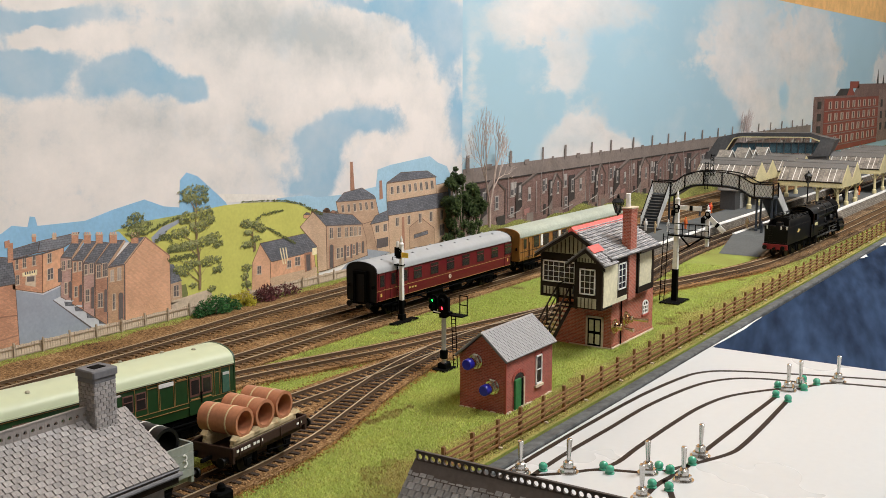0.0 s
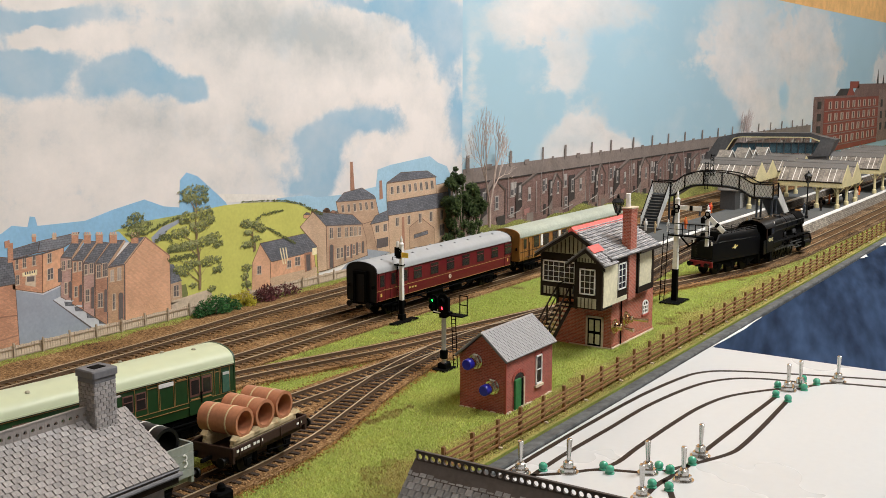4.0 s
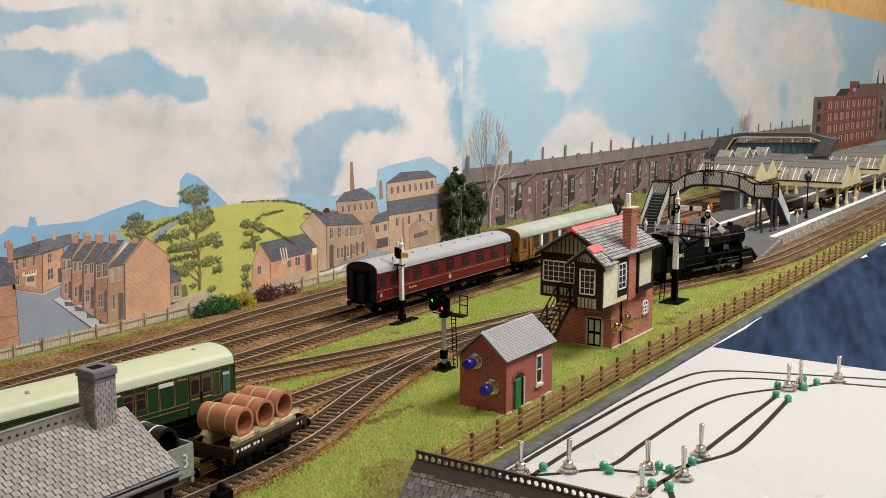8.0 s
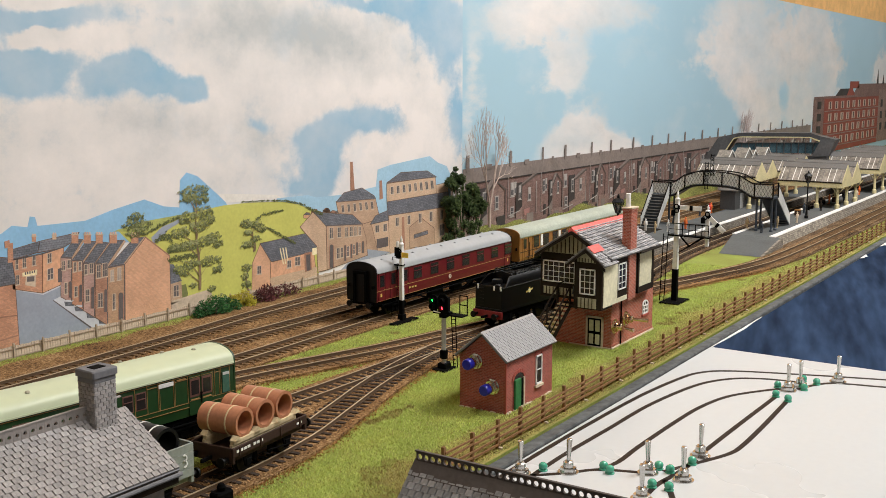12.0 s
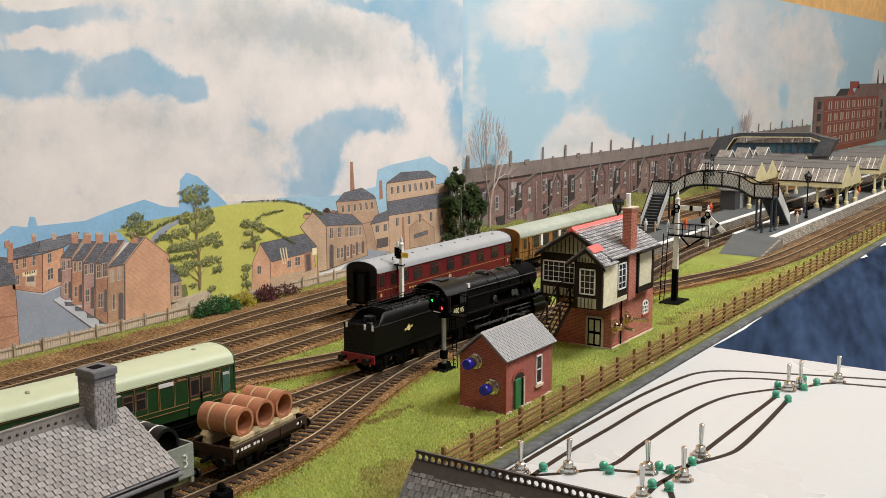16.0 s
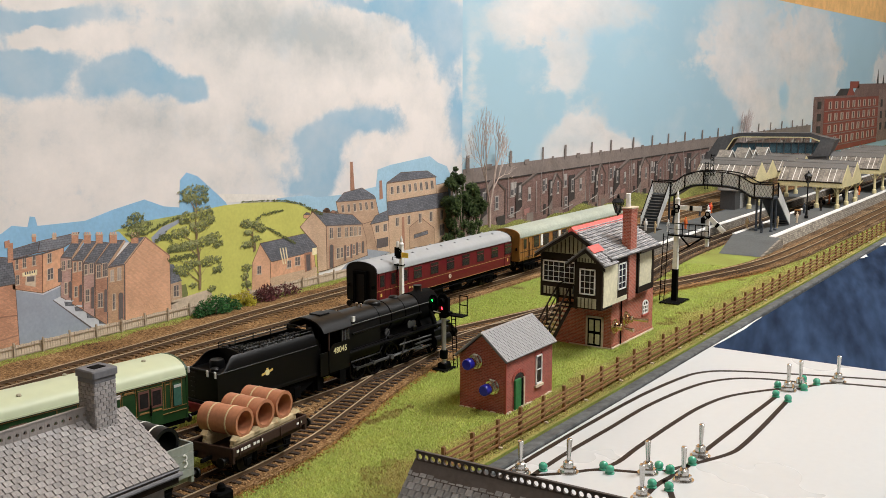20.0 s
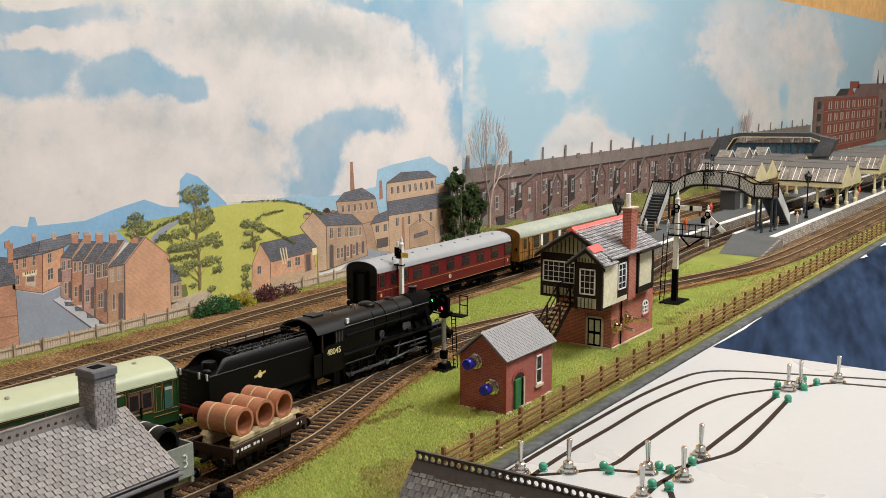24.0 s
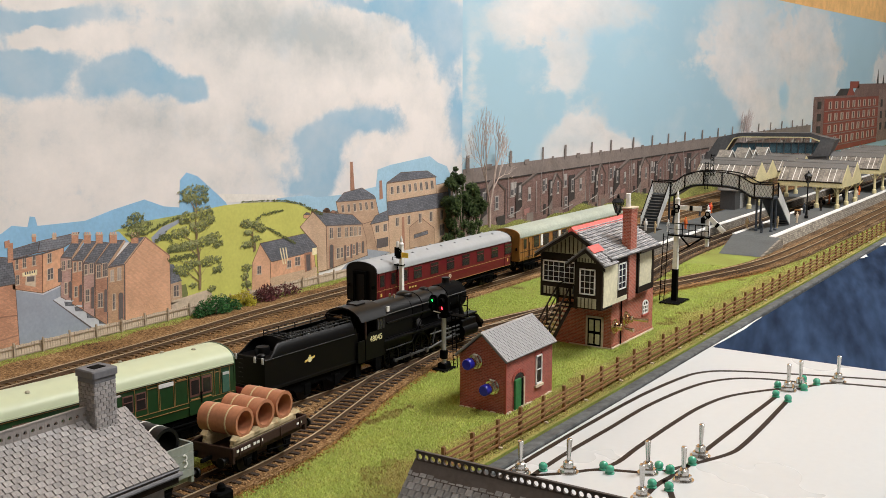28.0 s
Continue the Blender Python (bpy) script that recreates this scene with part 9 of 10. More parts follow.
card("sill", [(962.6, 47.5), (971.5, 47.0), (971.5, 45.6), (962.5, 46.2)], 5.5, "print_pale", wd)
card("sash_bar", [(967.0, 59.3), (967.7, 59.2), (967.4, 47.1), (966.7, 47.1)], 5.6, "print_pale", wd)
card("sash_bar", [(964.6, 53.7), (969.8, 53.4), (969.8, 53.0), (964.6, 53.2)], 5.6, "print_pale", wd)
wd = card("window", [(978.4, 59.3), (985.8, 58.8), (985.6, 46.3), (978.1, 46.9)], 5, "print_pale", pr)
card("pane", [(979.4, 58.5), (984.8, 58.2), (984.5, 46.7), (979.2, 47.0)], 5.4, "print_window", wd)
card("sill", [(977.3, 47.1), (986.4, 46.5), (986.4, 45.2), (977.2, 45.7)], 5.5, "print_pale", wd)
card("sash_bar", [(981.8, 58.2), (982.4, 58.2), (982.1, 46.6), (981.5, 46.7)], 5.6, "print_pale", wd)
card("sash_bar", [(979.3, 53.0), (984.6, 52.7), (984.6, 52.2), (979.3, 52.5)], 5.6, "print_pale", wd)
wd = card("window", [(992.8, 57.7), (999.3, 57.2), (999.0, 45.3), (992.5, 45.8)], 5, "print_pale", pr)
card("pane", [(993.9, 56.8), (998.2, 56.6), (998.0, 45.6), (993.6, 45.9)], 5.4, "print_window", wd)
card("sill", [(991.7, 46.0), (999.9, 45.5), (999.9, 44.1), (991.6, 44.6)], 5.5, "print_pale", wd)
card("sash_bar", [(995.7, 56.6), (996.4, 56.6), (996.1, 45.6), (995.5, 45.7)], 5.6, "print_pale", wd)
card("sash_bar", [(993.8, 51.6), (998.1, 51.4), (998.1, 50.9), (993.7, 51.1)], 5.6, "print_pale", wd)
wd = card("window", [(1002.0, 57.3), (1008.6, 56.8), (1008.4, 44.9), (1001.8, 45.4)], 5, "print_pale", pr)
card("pane", [(1003.1, 56.5), (1007.5, 56.2), (1007.3, 45.2), (1002.9, 45.5)], 5.4, "print_window", wd)
card("sill", [(1000.9, 45.6), (1009.2, 45.1), (1009.2, 43.7), (1000.9, 44.2)], 5.5, "print_pale", wd)
card("sash_bar", [(1005.0, 56.3), (1005.6, 56.2), (1005.4, 45.1), (1004.7, 45.2)], 5.6, "print_pale", wd)
card("sash_bar", [(1003.0, 51.2), (1007.4, 51.0), (1007.4, 50.5), (1003.0, 50.7)], 5.6, "print_pale", wd)
wd = card("window", [(1010.3, 56.3), (1016.4, 55.9), (1016.1, 44.6), (1010.0, 45.1)], 5, "print_pale", pr)
card("pane", [(1011.4, 55.5), (1015.2, 55.3), (1015.0, 44.9), (1011.1, 45.1)], 5.4, "print_window", wd)
card("sill", [(1009.1, 45.2), (1017.0, 44.8), (1017.0, 43.4), (1009.1, 43.9)], 5.5, "print_pale", wd)
card("sash_bar", [(1013.0, 55.3), (1013.6, 55.3), (1013.4, 44.9), (1012.7, 44.9)], 5.6, "print_pale", wd)
card("sash_bar", [(1011.2, 50.6), (1015.1, 50.4), (1015.1, 49.9), (1011.2, 50.1)], 5.6, "print_pale", wd)
wd = card("window", [(1018.6, 55.4), (1024.7, 54.9), (1024.5, 44.3), (1018.4, 44.8)], 5, "print_pale", pr)
card("pane", [(1019.7, 54.6), (1023.6, 54.4), (1023.4, 44.6), (1019.5, 44.8)], 5.4, "print_window", wd)
card("sill", [(1017.5, 44.9), (1025.4, 44.5), (1025.4, 43.1), (1017.4, 43.5)], 5.5, "print_pale", wd)
card("sash_bar", [(1021.3, 54.4), (1022.0, 54.3), (1021.8, 44.6), (1021.1, 44.6)], 5.6, "print_pale", wd)
card("sash_bar", [(1019.6, 49.9), (1023.5, 49.7), (1023.5, 49.2), (1019.6, 49.5)], 5.6, "print_pale", wd)
wd = card("window", [(976.2, 34.4), (983.1, 34.1), (982.8, 20.9), (975.9, 21.3)], 5, "print_pale", pr)
card("pane", [(977.2, 33.6), (982.0, 33.6), (981.7, 21.3), (976.9, 21.3)], 5.4, "print_window", wd)
card("sill", [(975.0, 21.5), (983.7, 21.4), (983.6, 20.0), (975.0, 20.1)], 5.5, "print_pale", wd)
card("sash_bar", [(979.3, 33.3), (979.9, 33.2), (979.6, 20.9), (979.0, 21.0)], 5.6, "print_pale", wd)
card("sash_bar", [(977.1, 27.7), (981.9, 27.7), (981.9, 27.2), (977.1, 27.2)], 5.6, "print_pale", wd)
wd = card("window", [(983.7, 34.1), (989.6, 33.8), (989.3, 21.3), (983.4, 21.6)], 5, "print_pale", pr)
card("pane", [(984.7, 33.3), (988.5, 33.3), (988.2, 21.6), (984.4, 21.7)], 5.4, "print_window", wd)
card("sill", [(982.5, 21.8), (990.1, 21.7), (990.1, 20.3), (982.5, 20.4)], 5.5, "print_pale", wd)
card("sash_bar", [(986.3, 33.1), (986.9, 33.0), (986.6, 21.3), (986.0, 21.4)], 5.6, "print_pale", wd)
card("sash_bar", [(984.6, 27.7), (988.3, 27.7), (988.3, 27.2), (984.6, 27.2)], 5.6, "print_pale", wd)
wd = card("window", [(995.0, 34.0), (1001.5, 33.7), (1001.2, 21.1), (994.7, 21.4)], 5, "print_pale", pr)
card("pane", [(996.0, 33.2), (1000.4, 33.2), (1000.2, 21.4), (995.8, 21.5)], 5.4, "print_window", wd)
card("sill", [(993.8, 21.6), (1002.1, 21.5), (1002.1, 20.1), (993.8, 20.2)], 5.5, "print_pale", wd)
card("sash_bar", [(997.9, 32.9), (998.5, 32.9), (998.3, 21.1), (997.6, 21.2)], 5.6, "print_pale", wd)
card("sash_bar", [(995.9, 27.6), (1000.3, 27.5), (1000.3, 27.0), (995.9, 27.1)], 5.6, "print_pale", wd)
wd = card("window", [(1007.0, 34.5), (1012.6, 34.2), (1012.3, 22.2), (1006.8, 22.5)], 5, "print_pale", pr)
card("pane", [(1008.1, 33.7), (1011.4, 33.7), (1011.2, 22.5), (1007.9, 22.6)], 5.4, "print_window", wd)
card("sill", [(1005.9, 22.7), (1013.2, 22.6), (1013.2, 21.2), (1005.9, 21.3)], 5.5, "print_pale", wd)
card("sash_bar", [(1009.4, 33.5), (1010.1, 33.4), (1009.9, 22.3), (1009.2, 22.4)], 5.6, "print_pale", wd)
card("sash_bar", [(1008.0, 28.4), (1011.3, 28.4), (1011.3, 27.9), (1008.0, 27.9)], 5.6, "print_pale", wd)
wd = card("window", [(1018.2, 35.2), (1023.8, 34.9), (1023.5, 23.5), (1017.9, 23.8)], 5, "print_pale", pr)
card("pane", [(1019.3, 34.4), (1022.6, 34.4), (1022.4, 23.8), (1019.1, 23.9)], 5.4, "print_window", wd)
card("sill", [(1017.0, 24.0), (1024.5, 23.9), (1024.4, 22.5), (1017.0, 22.6)], 5.5, "print_pale", wd)
card("sash_bar", [(1020.6, 34.2), (1021.3, 34.1), (1021.1, 23.6), (1020.4, 23.7)], 5.6, "print_pale", wd)
card("sash_bar", [(1019.2, 29.4), (1022.5, 29.3), (1022.5, 28.9), (1019.2, 28.9)], 5.6, "print_pale", wd)
wd = card("doorway", [(962.5, 12.5), (963.1, 37.5), (963.9, 39.2), (965.9, 39.9), (967.4, 39.9), (968.9, 39.5), (970.8, 38.3), (971.5, 36.4), (970.9, 11.3)], 5.2, "print_brick_dark", pr)
card("door", [(963.5, 12.3), (964.2, 38.0), (964.8, 39.1), (966.2, 39.6), (967.4, 39.6), (968.5, 39.3), (969.9, 38.4), (970.5, 37.2), (969.8, 11.4)], 5.6, "print_window", wd)
wd = card("doorway", [(989.7, 16.8), (990.1, 34.3), (990.6, 35.5), (991.9, 35.9), (992.9, 35.9), (993.8, 35.7), (995.1, 34.9), (995.5, 33.6), (995.1, 16.0)], 5.2, "print_brick_dark", pr)
card("door", [(990.8, 16.6), (991.2, 34.8), (991.5, 35.4), (992.3, 35.7), (992.8, 35.7), (993.4, 35.5), (994.2, 35.0), (994.4, 34.4), (994.0, 16.2)], 5.6, "print_window", wd)
wd = card("doorway", [(1001.7, 18.6), (1002.1, 34.1), (1002.6, 35.3), (1003.9, 35.8), (1004.9, 35.8), (1005.8, 35.5), (1007.1, 34.7), (1007.6, 33.4), (1007.2, 17.8)], 5.2, "print_brick_dark", pr)
card("door", [(1002.8, 18.4), (1003.2, 34.7), (1003.5, 35.2), (1004.3, 35.5), (1004.9, 35.5), (1005.4, 35.4), (1006.2, 34.9), (1006.5, 34.3), (1006.1, 17.9)], 5.6, "print_window", wd)
wd = card("doorway", [(1012.8, 20.5), (1013.1, 34.8), (1013.6, 36.0), (1014.9, 36.5), (1016.0, 36.5), (1017.0, 36.2), (1018.2, 35.4), (1018.7, 34.1), (1018.4, 19.7)], 5.2, "print_brick_dark", pr)
card("door", [(1013.9, 20.4), (1014.3, 35.3), (1014.6, 35.9), (1015.3, 36.2), (1015.9, 36.2), (1016.6, 36.0), (1017.3, 35.6), (1017.6, 34.9), (1017.3, 19.9)], 5.6, "print_window", wd)
wd = card("doorway", [(1024.6, 21.7), (1024.9, 34.7), (1025.4, 35.9), (1026.7, 36.4), (1027.8, 36.4), (1028.8, 36.1), (1030.1, 35.3), (1030.5, 34.0), (1030.3, 20.9)], 5.2, "print_brick_dark", pr)
card("door", [(1025.8, 21.6), (1026.0, 35.3), (1026.3, 35.8), (1027.1, 36.1), (1027.7, 36.1), (1028.4, 35.9), (1029.1, 35.5), (1029.4, 34.8), (1029.2, 21.1)], 5.6, "print_window", wd)
pr = printed("printed_rooftops", "printed jumble of distant rooftops beyond the terrace", "printed building")
card("roof", [(931.1, 80.8), (936.1, 82.9), (941.1, 82.0), (943.1, 79.2)], 2.6, "print_brick_dark", pr)
card("wall", [(931.1, 80.8), (943.1, 79.2), (943.0, 75.6), (931.0, 76.9)], 2.5, "print_brick_light", pr)
card("roof", [(938.4, 79.7), (943.5, 81.8), (948.6, 80.9), (950.5, 78.0)], 2.6, "print_slate", pr)
card("wall", [(938.4, 79.7), (950.5, 78.0), (950.4, 74.4), (938.3, 75.7)], 2.5, "print_sand", pr)
card("roof", [(953.0, 81.7), (958.2, 83.9), (963.3, 83.0), (965.3, 80.1)], 2.6, "print_brick_dark", pr)
card("wall", [(953.0, 81.7), (965.3, 80.1), (965.2, 76.5), (952.9, 77.8)], 2.5, "print_sand", pr)
card("roof", [(918.7, 80.2), (923.7, 82.3), (928.6, 81.4), (930.5, 78.6)], 2.6, "print_slate", pr)
card("wall", [(918.7, 80.2), (930.5, 78.6), (930.3, 75.1), (918.6, 76.3)], 2.5, "print_brick_light", pr)
card("roof", [(932.4, 82.7), (937.4, 84.8), (942.4, 83.9), (944.3, 81.1)], 2.6, "print_brick_dark", pr)
card("wall", [(932.4, 82.7), (944.3, 81.1), (944.2, 77.6), (932.2, 78.8)], 2.5, "print_sand", pr)
card("roof", [(974.4, 76.9), (979.7, 79.0), (985.0, 78.1), (987.0, 75.1)], 2.6, "print_slate", pr)
card("wall", [(974.4, 76.9), (987.0, 75.1), (987.0, 71.5), (974.3, 72.8)], 2.5, "print_sand", pr)
card("roof", [(965.1, 77.8), (970.3, 79.9), (975.6, 79.0), (977.6, 76.1)], 2.6, "print_brick_dark", pr)
card("wall", [(965.1, 77.8), (977.6, 76.1), (977.5, 72.4), (965.0, 73.8)], 2.5, "print_brick_light", pr)
card("roof", [(953.8, 81.1), (958.9, 83.2), (964.1, 82.3), (966.1, 79.4)], 2.6, "print_slate", pr)
card("wall", [(953.8, 81.1), (966.1, 79.4), (966.0, 75.8), (953.6, 77.1)], 2.5, "print_sand", pr)
card("roof", [(953.4, 76.4), (958.6, 78.5), (963.7, 77.6), (965.7, 74.7)], 2.6, "print_brick_dark", pr)
card("wall", [(953.4, 76.4), (965.7, 74.7), (965.6, 71.1), (953.3, 72.4)], 2.5, "print_sand", pr)
pr = printed("printed_house", "printed tan mill with hipped slate roof and tall chimney", "printed house")
card("wall", [(977, 90), (1054, 88), (1063, 60), (1026, 57), (983, 70)], 3.4, "print_sand_dark", pr)
card("roof", [(977, 89), (992, 99), (1027, 102), (1052, 90), (1054, 86)], 3.8, "print_slate", pr)
card("chimney", [(1005, 135), (1010, 135), (1013, 101), (1005, 100)], 3.0, "print_brick_dark", pr)
card("chimney", [(1063, 108), (1068, 108), (1070, 85), (1063, 84)], 3.0, "print_brick_dark", pr)
card_windows([(983, 86), (1052, 85), (1054, 72), (985, 74)], 6, 1, 4, pr, 0.35, 0.7, "print_window", "print_pale", 0)
pr = printed("printed_house", "printed tall tan hall with hipped slate roof", "printed house")
card("wall", [(1078, 103), (1188, 104), (1191, 75), (1078, 77)], 3.4, "print_sand", pr)
card("roof", [(1078, 104), (1108, 115), (1168, 113), (1191, 103)], 3.8, "print_slate", pr)
card("wall_low", [(1188, 92), (1219, 94), (1219, 73), (1191, 75)], 3.2, "print_sand", pr)
card_windows([(1083, 99), (1185, 100), (1188, 87), (1083, 88)], 8, 1, 4, pr, 0.4, 0.8, "print_window", "print_pale", 0)
pr = printed("printed_house", "printed sandstone hall with a long slate roof", "printed house")
card("wall", [(1080, 64), (1220, 63), (1220, 13), (1084, 11)], 4.4, "print_sand", pr)
card("roof", [(1078, 80), (1219, 81), (1221, 60), (1080, 62)], 4.8, "print_slate", pr)
card("gable", [(1127, 42), (1153, 52), (1185, 34), (1185, 12), (1127, 14)], 4.8, "print_sand_dark", pr)
card("porch_roof", [(1137, 31), (1169, 33), (1170, 28), (1137, 26)], 5.2, "print_slate", pr)
card("downpipe", [(1110, 57), (1115, 57), (1117, 15), (1110, 15)], 4.9, "print_brick_dark", pr)
card_windows([(1087, 58), (1216, 57), (1216, 43), (1087, 47)], 5, 1, 5, pr, 0.22, 0.9, "print_window", "print_pale", 0)
card_windows([(1188, 38), (1219, 38), (1219, 22), (1188, 21)], 1, 1, 5, pr, 0.35, 0.9, "print_window", "print_pale", 0)
pr = printed("printed_house", "printed corner shop with slate roof", "printed house")
card("wall", [(1045, 56), (1082, 58), (1084, 15), (1058, 19)], 4.0, "print_sand", pr)
card("roof", [(1042, 55), (1054, 65), (1080, 69), (1082, 56)], 4.4, "print_slate", pr)
card_windows([(1049, 53), (1082, 53), (1082, 42), (1049, 43)], 2, 1, 4.6, pr, 0.4, 0.8, "print_window", "print_pale", 0)
card("shop_window", [(1056, 35), (1080, 35), (1080, 23), (1056, 23)], 4.8, "print_window", pr)
card("wall", [(1020, 66), (1066, 66), (1084, 15), (1003, 6)], 2.8, "print_sand_dark", pr)
card("road", [(1026, 27), (1084, 15), (1003, 6), (971, 0)], 4.2, "print_road", pr)

def printed_tree(label, clumps, foot, top, seed):
    """A drawn tree: a bent trunk, limbs out to flat pads of foliage, gaps between the pads."""
    t = printed("printed_tree", label, "printed tree")
    rng = random.Random(seed)
    def on_trunk(q):
        return foot[0] + (top[0] - foot[0]) * q + 1.6 * math.sin(q * 7), foot[1] + (top[1] - foot[1]) * q
    limb = Shape()
    for x, z, rx, rz in clumps:
        q = max(0.06, min(0.95, (z - foot[1]) / max(1.0, top[1] - foot[1]) - 0.16))
        a, b = on_trunk(q)
        if abs(x - a) > 30:
            continue
        limb.put([(a - 0.8, 799.02, b), (a + 0.8, 799.02, b + 0.6), (x + 0.2, 799.02, z + 0.4), (x - 0.2, 799.02, z)], [(0, 1, 2, 3)])
    part("limbs", limb, "print_trunk", t)
    tr = Shape()
    for k in range(8):
        (a, b), (c, d) = on_trunk(k / 8), on_trunk((k + 1) / 8)
        r0, r1 = 1.9 * (1 - 0.11 * k), 1.9 * (1 - 0.11 * (k + 1))
        tr.prism([(a - r0, b), (a + r0, b), (c + r1, d), (c - r1, d)], "y", 798.94, 799.0)
    part("trunk", tr, "print_trunk", t)
    dark, light = Shape(), Shape()
    for x, z, rx, rz in clumps:
        for k in range(int(rx * rz * 2.0) + 16):
            a, q = rng.uniform(0, 6.283), math.sqrt(rng.random())
            lobe = 0.98 + 0.14 * math.sin(a * 5 + x)
            cx, cz, s = x + rx * 1.12 * lobe * q * math.cos(a), z + rz * lobe * q * math.sin(a), rng.uniform(0.5, 1.2)
            b = rng.uniform(0, 6.283)
            up = math.sin(a) * q
            sh, y = (light, 798.86) if up > rng.uniform(-0.5, 0.8) else (dark, 798.92)
            sh.put([(cx + s * math.cos(b + j * 1.57) * (1.4 if j % 2 else 0.6), y - rng.uniform(0, 0.05), cz + s * math.sin(b + j * 1.57)) for j in range(4)], [(0, 1, 2, 3)])
    tagged(part("crown", dark, "leaf_print_dark", t), kind="stuff")
    tagged(part("crown_light", light, "leaf_print", t), kind="stuff")


M["leaf_print_dark"] = leaf_mat("leaf_print_dark", (0.06, 0.072, 0.028), (0.17, 0.185, 0.075))
M["leaf_print"] = leaf_mat("leaf_print", (0.15, 0.17, 0.065), (0.36, 0.37, 0.17))
M["leaf_ivy"] = leaf_mat("leaf_ivy", (0.010, 0.022, 0.008), (0.085, 0.12, 0.035))
M["leaf_bush"] = leaf_mat("leaf_bush", (0.008, 0.04, 0.012), (0.05, 0.16, 0.04))
M["leaf_bush_yellow"] = leaf_mat("leaf_bush_yellow", (0.16, 0.12, 0.01), (0.58, 0.50, 0.05))
M["leaf_bush_red"] = leaf_mat("leaf_bush_red", (0.03, 0.012, 0.012), (0.17, 0.05, 0.05))
M["turf"] = leaf_mat("turf", (0.33, 0.42, 0.085), (0.57, 0.67, 0.17), 0.8)
M["turf_light"] = leaf_mat("turf_light", (0.43, 0.49, 0.11), (0.69, 0.73, 0.21), 0.8)
M["turf_dry"] = leaf_mat("turf_dry", (0.13, 0.10, 0.03), (0.40, 0.31, 0.10), 0.8)
M["stones_rust"] = leaf_mat("stones_rust", (0.20, 0.085, 0.030), (0.60, 0.29, 0.11), 0.9)
M["stones"] = leaf_mat("stones", (0.07, 0.036, 0.016), (0.56, 0.33, 0.16), 0.9)

printed_tree("printed tall leafy tree on the hillside", [(753.3, 120.9, 18.5, 7.4), (745.4, 114.8, 10.6, 4.5), (762.1, 112.1, 10.9, 4.6), (741.4, 95.8, 11.4, 6.2), (763.0, 98.7, 13.4, 6.9), (771.3, 90.3, 8.7, 5.2), (731.7, 81.0, 11.9, 6.2), (756.9, 84.9, 13.3, 5.7), (723.5, 66.7, 8.9, 4.5), (741.5, 67.2, 12.2, 5.1), (760.8, 68.2, 15.7, 5.2), (776.0, 72.2, 10.4, 5.3), (782.9, 64.2, 7.2, 4.1), (744.4, 48.4, 9.9, 4.6), (738.0, 41.8, 7.5, 4.6), (771.7, 48.0, 15.2, 5.3), (781.7, 37.6, 7.3, 5.3), (746.4, 26.0, 4.6, 2.9)], (755.4, 19.9), (754.3, 110.5), 1)
printed_tree("printed small round tree above the terrace", [(678.0, 103.7, 8.9, 4.3), (670.8, 96.9, 8.8, 4.8), (685.1, 94.8, 11.0, 4.9), (677.2, 88.6, 11.6, 4.3)], (678.2, 83.1), (678.6, 101.5), 2)
printed_tree("printed small tree on the hill", [(826.1, 80.7, 9.4, 4.9), (839.0, 78.0, 11.4, 4.9), (848.4, 72.0, 8.0, 4.3), (827.4, 70.2, 6.8, 3.1), (826.0, 57.5, 9.5, 4.3), (838.3, 62.1, 7.9, 3.7)], (836.1, 48.8), (836.3, 77.1), 3)
printed_tree("printed scrub along the field edge", [(824.1, 33.2, 6.9, 4.3), (821.2, 24.4, 5.1, 4.3), (823.4, 14.8, 6.9, 4.3), (824.7, 4.7, 6.9, 4.3), (771.9, 18.3, 5.6, 3.5), (781.1, 7.8, 9.8, 3.0), (769.9, 9.1, 4.8, 3.5), (726.9, 45.2, 5.2, 4.5)], (823.6, -1.4), (824.8, 29.4), 4)



def printed_hedge(points, seed):
    """A drawn hedgerow: small leaves strewn along a line of (x, z, half height)."""
    t = printed("printed_hedge", "printed dark hedgerow winding over the hillside", "printed hedge")
    rng = random.Random(seed)
    s = Shape()
    for (x0, z0, r0), (x1, z1, r1) in zip(points, points[1:]):
        for k in range(int(math.hypot(x1 - x0, z1 - z0) * (r0 + r1) * 0.9) + 14):
            q = rng.random()
            r = r0 + (r1 - r0) * q
            cx, cz, m = x0 + (x1 - x0) * q + rng.uniform(-1, 1), z0 + (z1 - z0) * q + rng.gauss(0, 0.5) * r, rng.uniform(0.4, 0.9)
            b = rng.uniform(0, 6.283)
            s.put([(cx + m * math.cos(b + j * 1.57) * 1.2, 799.0 - rng.uniform(0, 0.05), cz + m * math.sin(b + j * 1.57)) for j in range(4)], [(0, 1, 2, 3)])
    tagged(part("leaves", s, "leaf_print_dark", t), kind="stuff")


printed_hedge([(699.5, 77.1, 2.5), (708.2, 79.9, 3.7), (715.4, 80.2, 4.3), (721.0, 75.5, 3.1)], 40)
printed_hedge([(714.1, 55.6, 1.9), (728.9, 56.3, 3.1), (744.0, 57.1, 3.1), (753.2, 55.8, 2.5)], 41)
printed_hedge([(689.4, 86.1, 1.2), (705.2, 91.4, 1.9), (718.4, 95.0, 1.9), (732.5, 97.9, 1.2)], 42)
printed_hedge([(716.9, 67.0, 3.7), (729.5, 67.7, 4.3), (744.6, 68.0, 3.7)], 43)
printed_hedge([(840.9, 83.3, 1.2), (852.6, 87.6, 1.9), (868.8, 88.4, 1.6), (884.5, 88.7, 1.2)], 44)
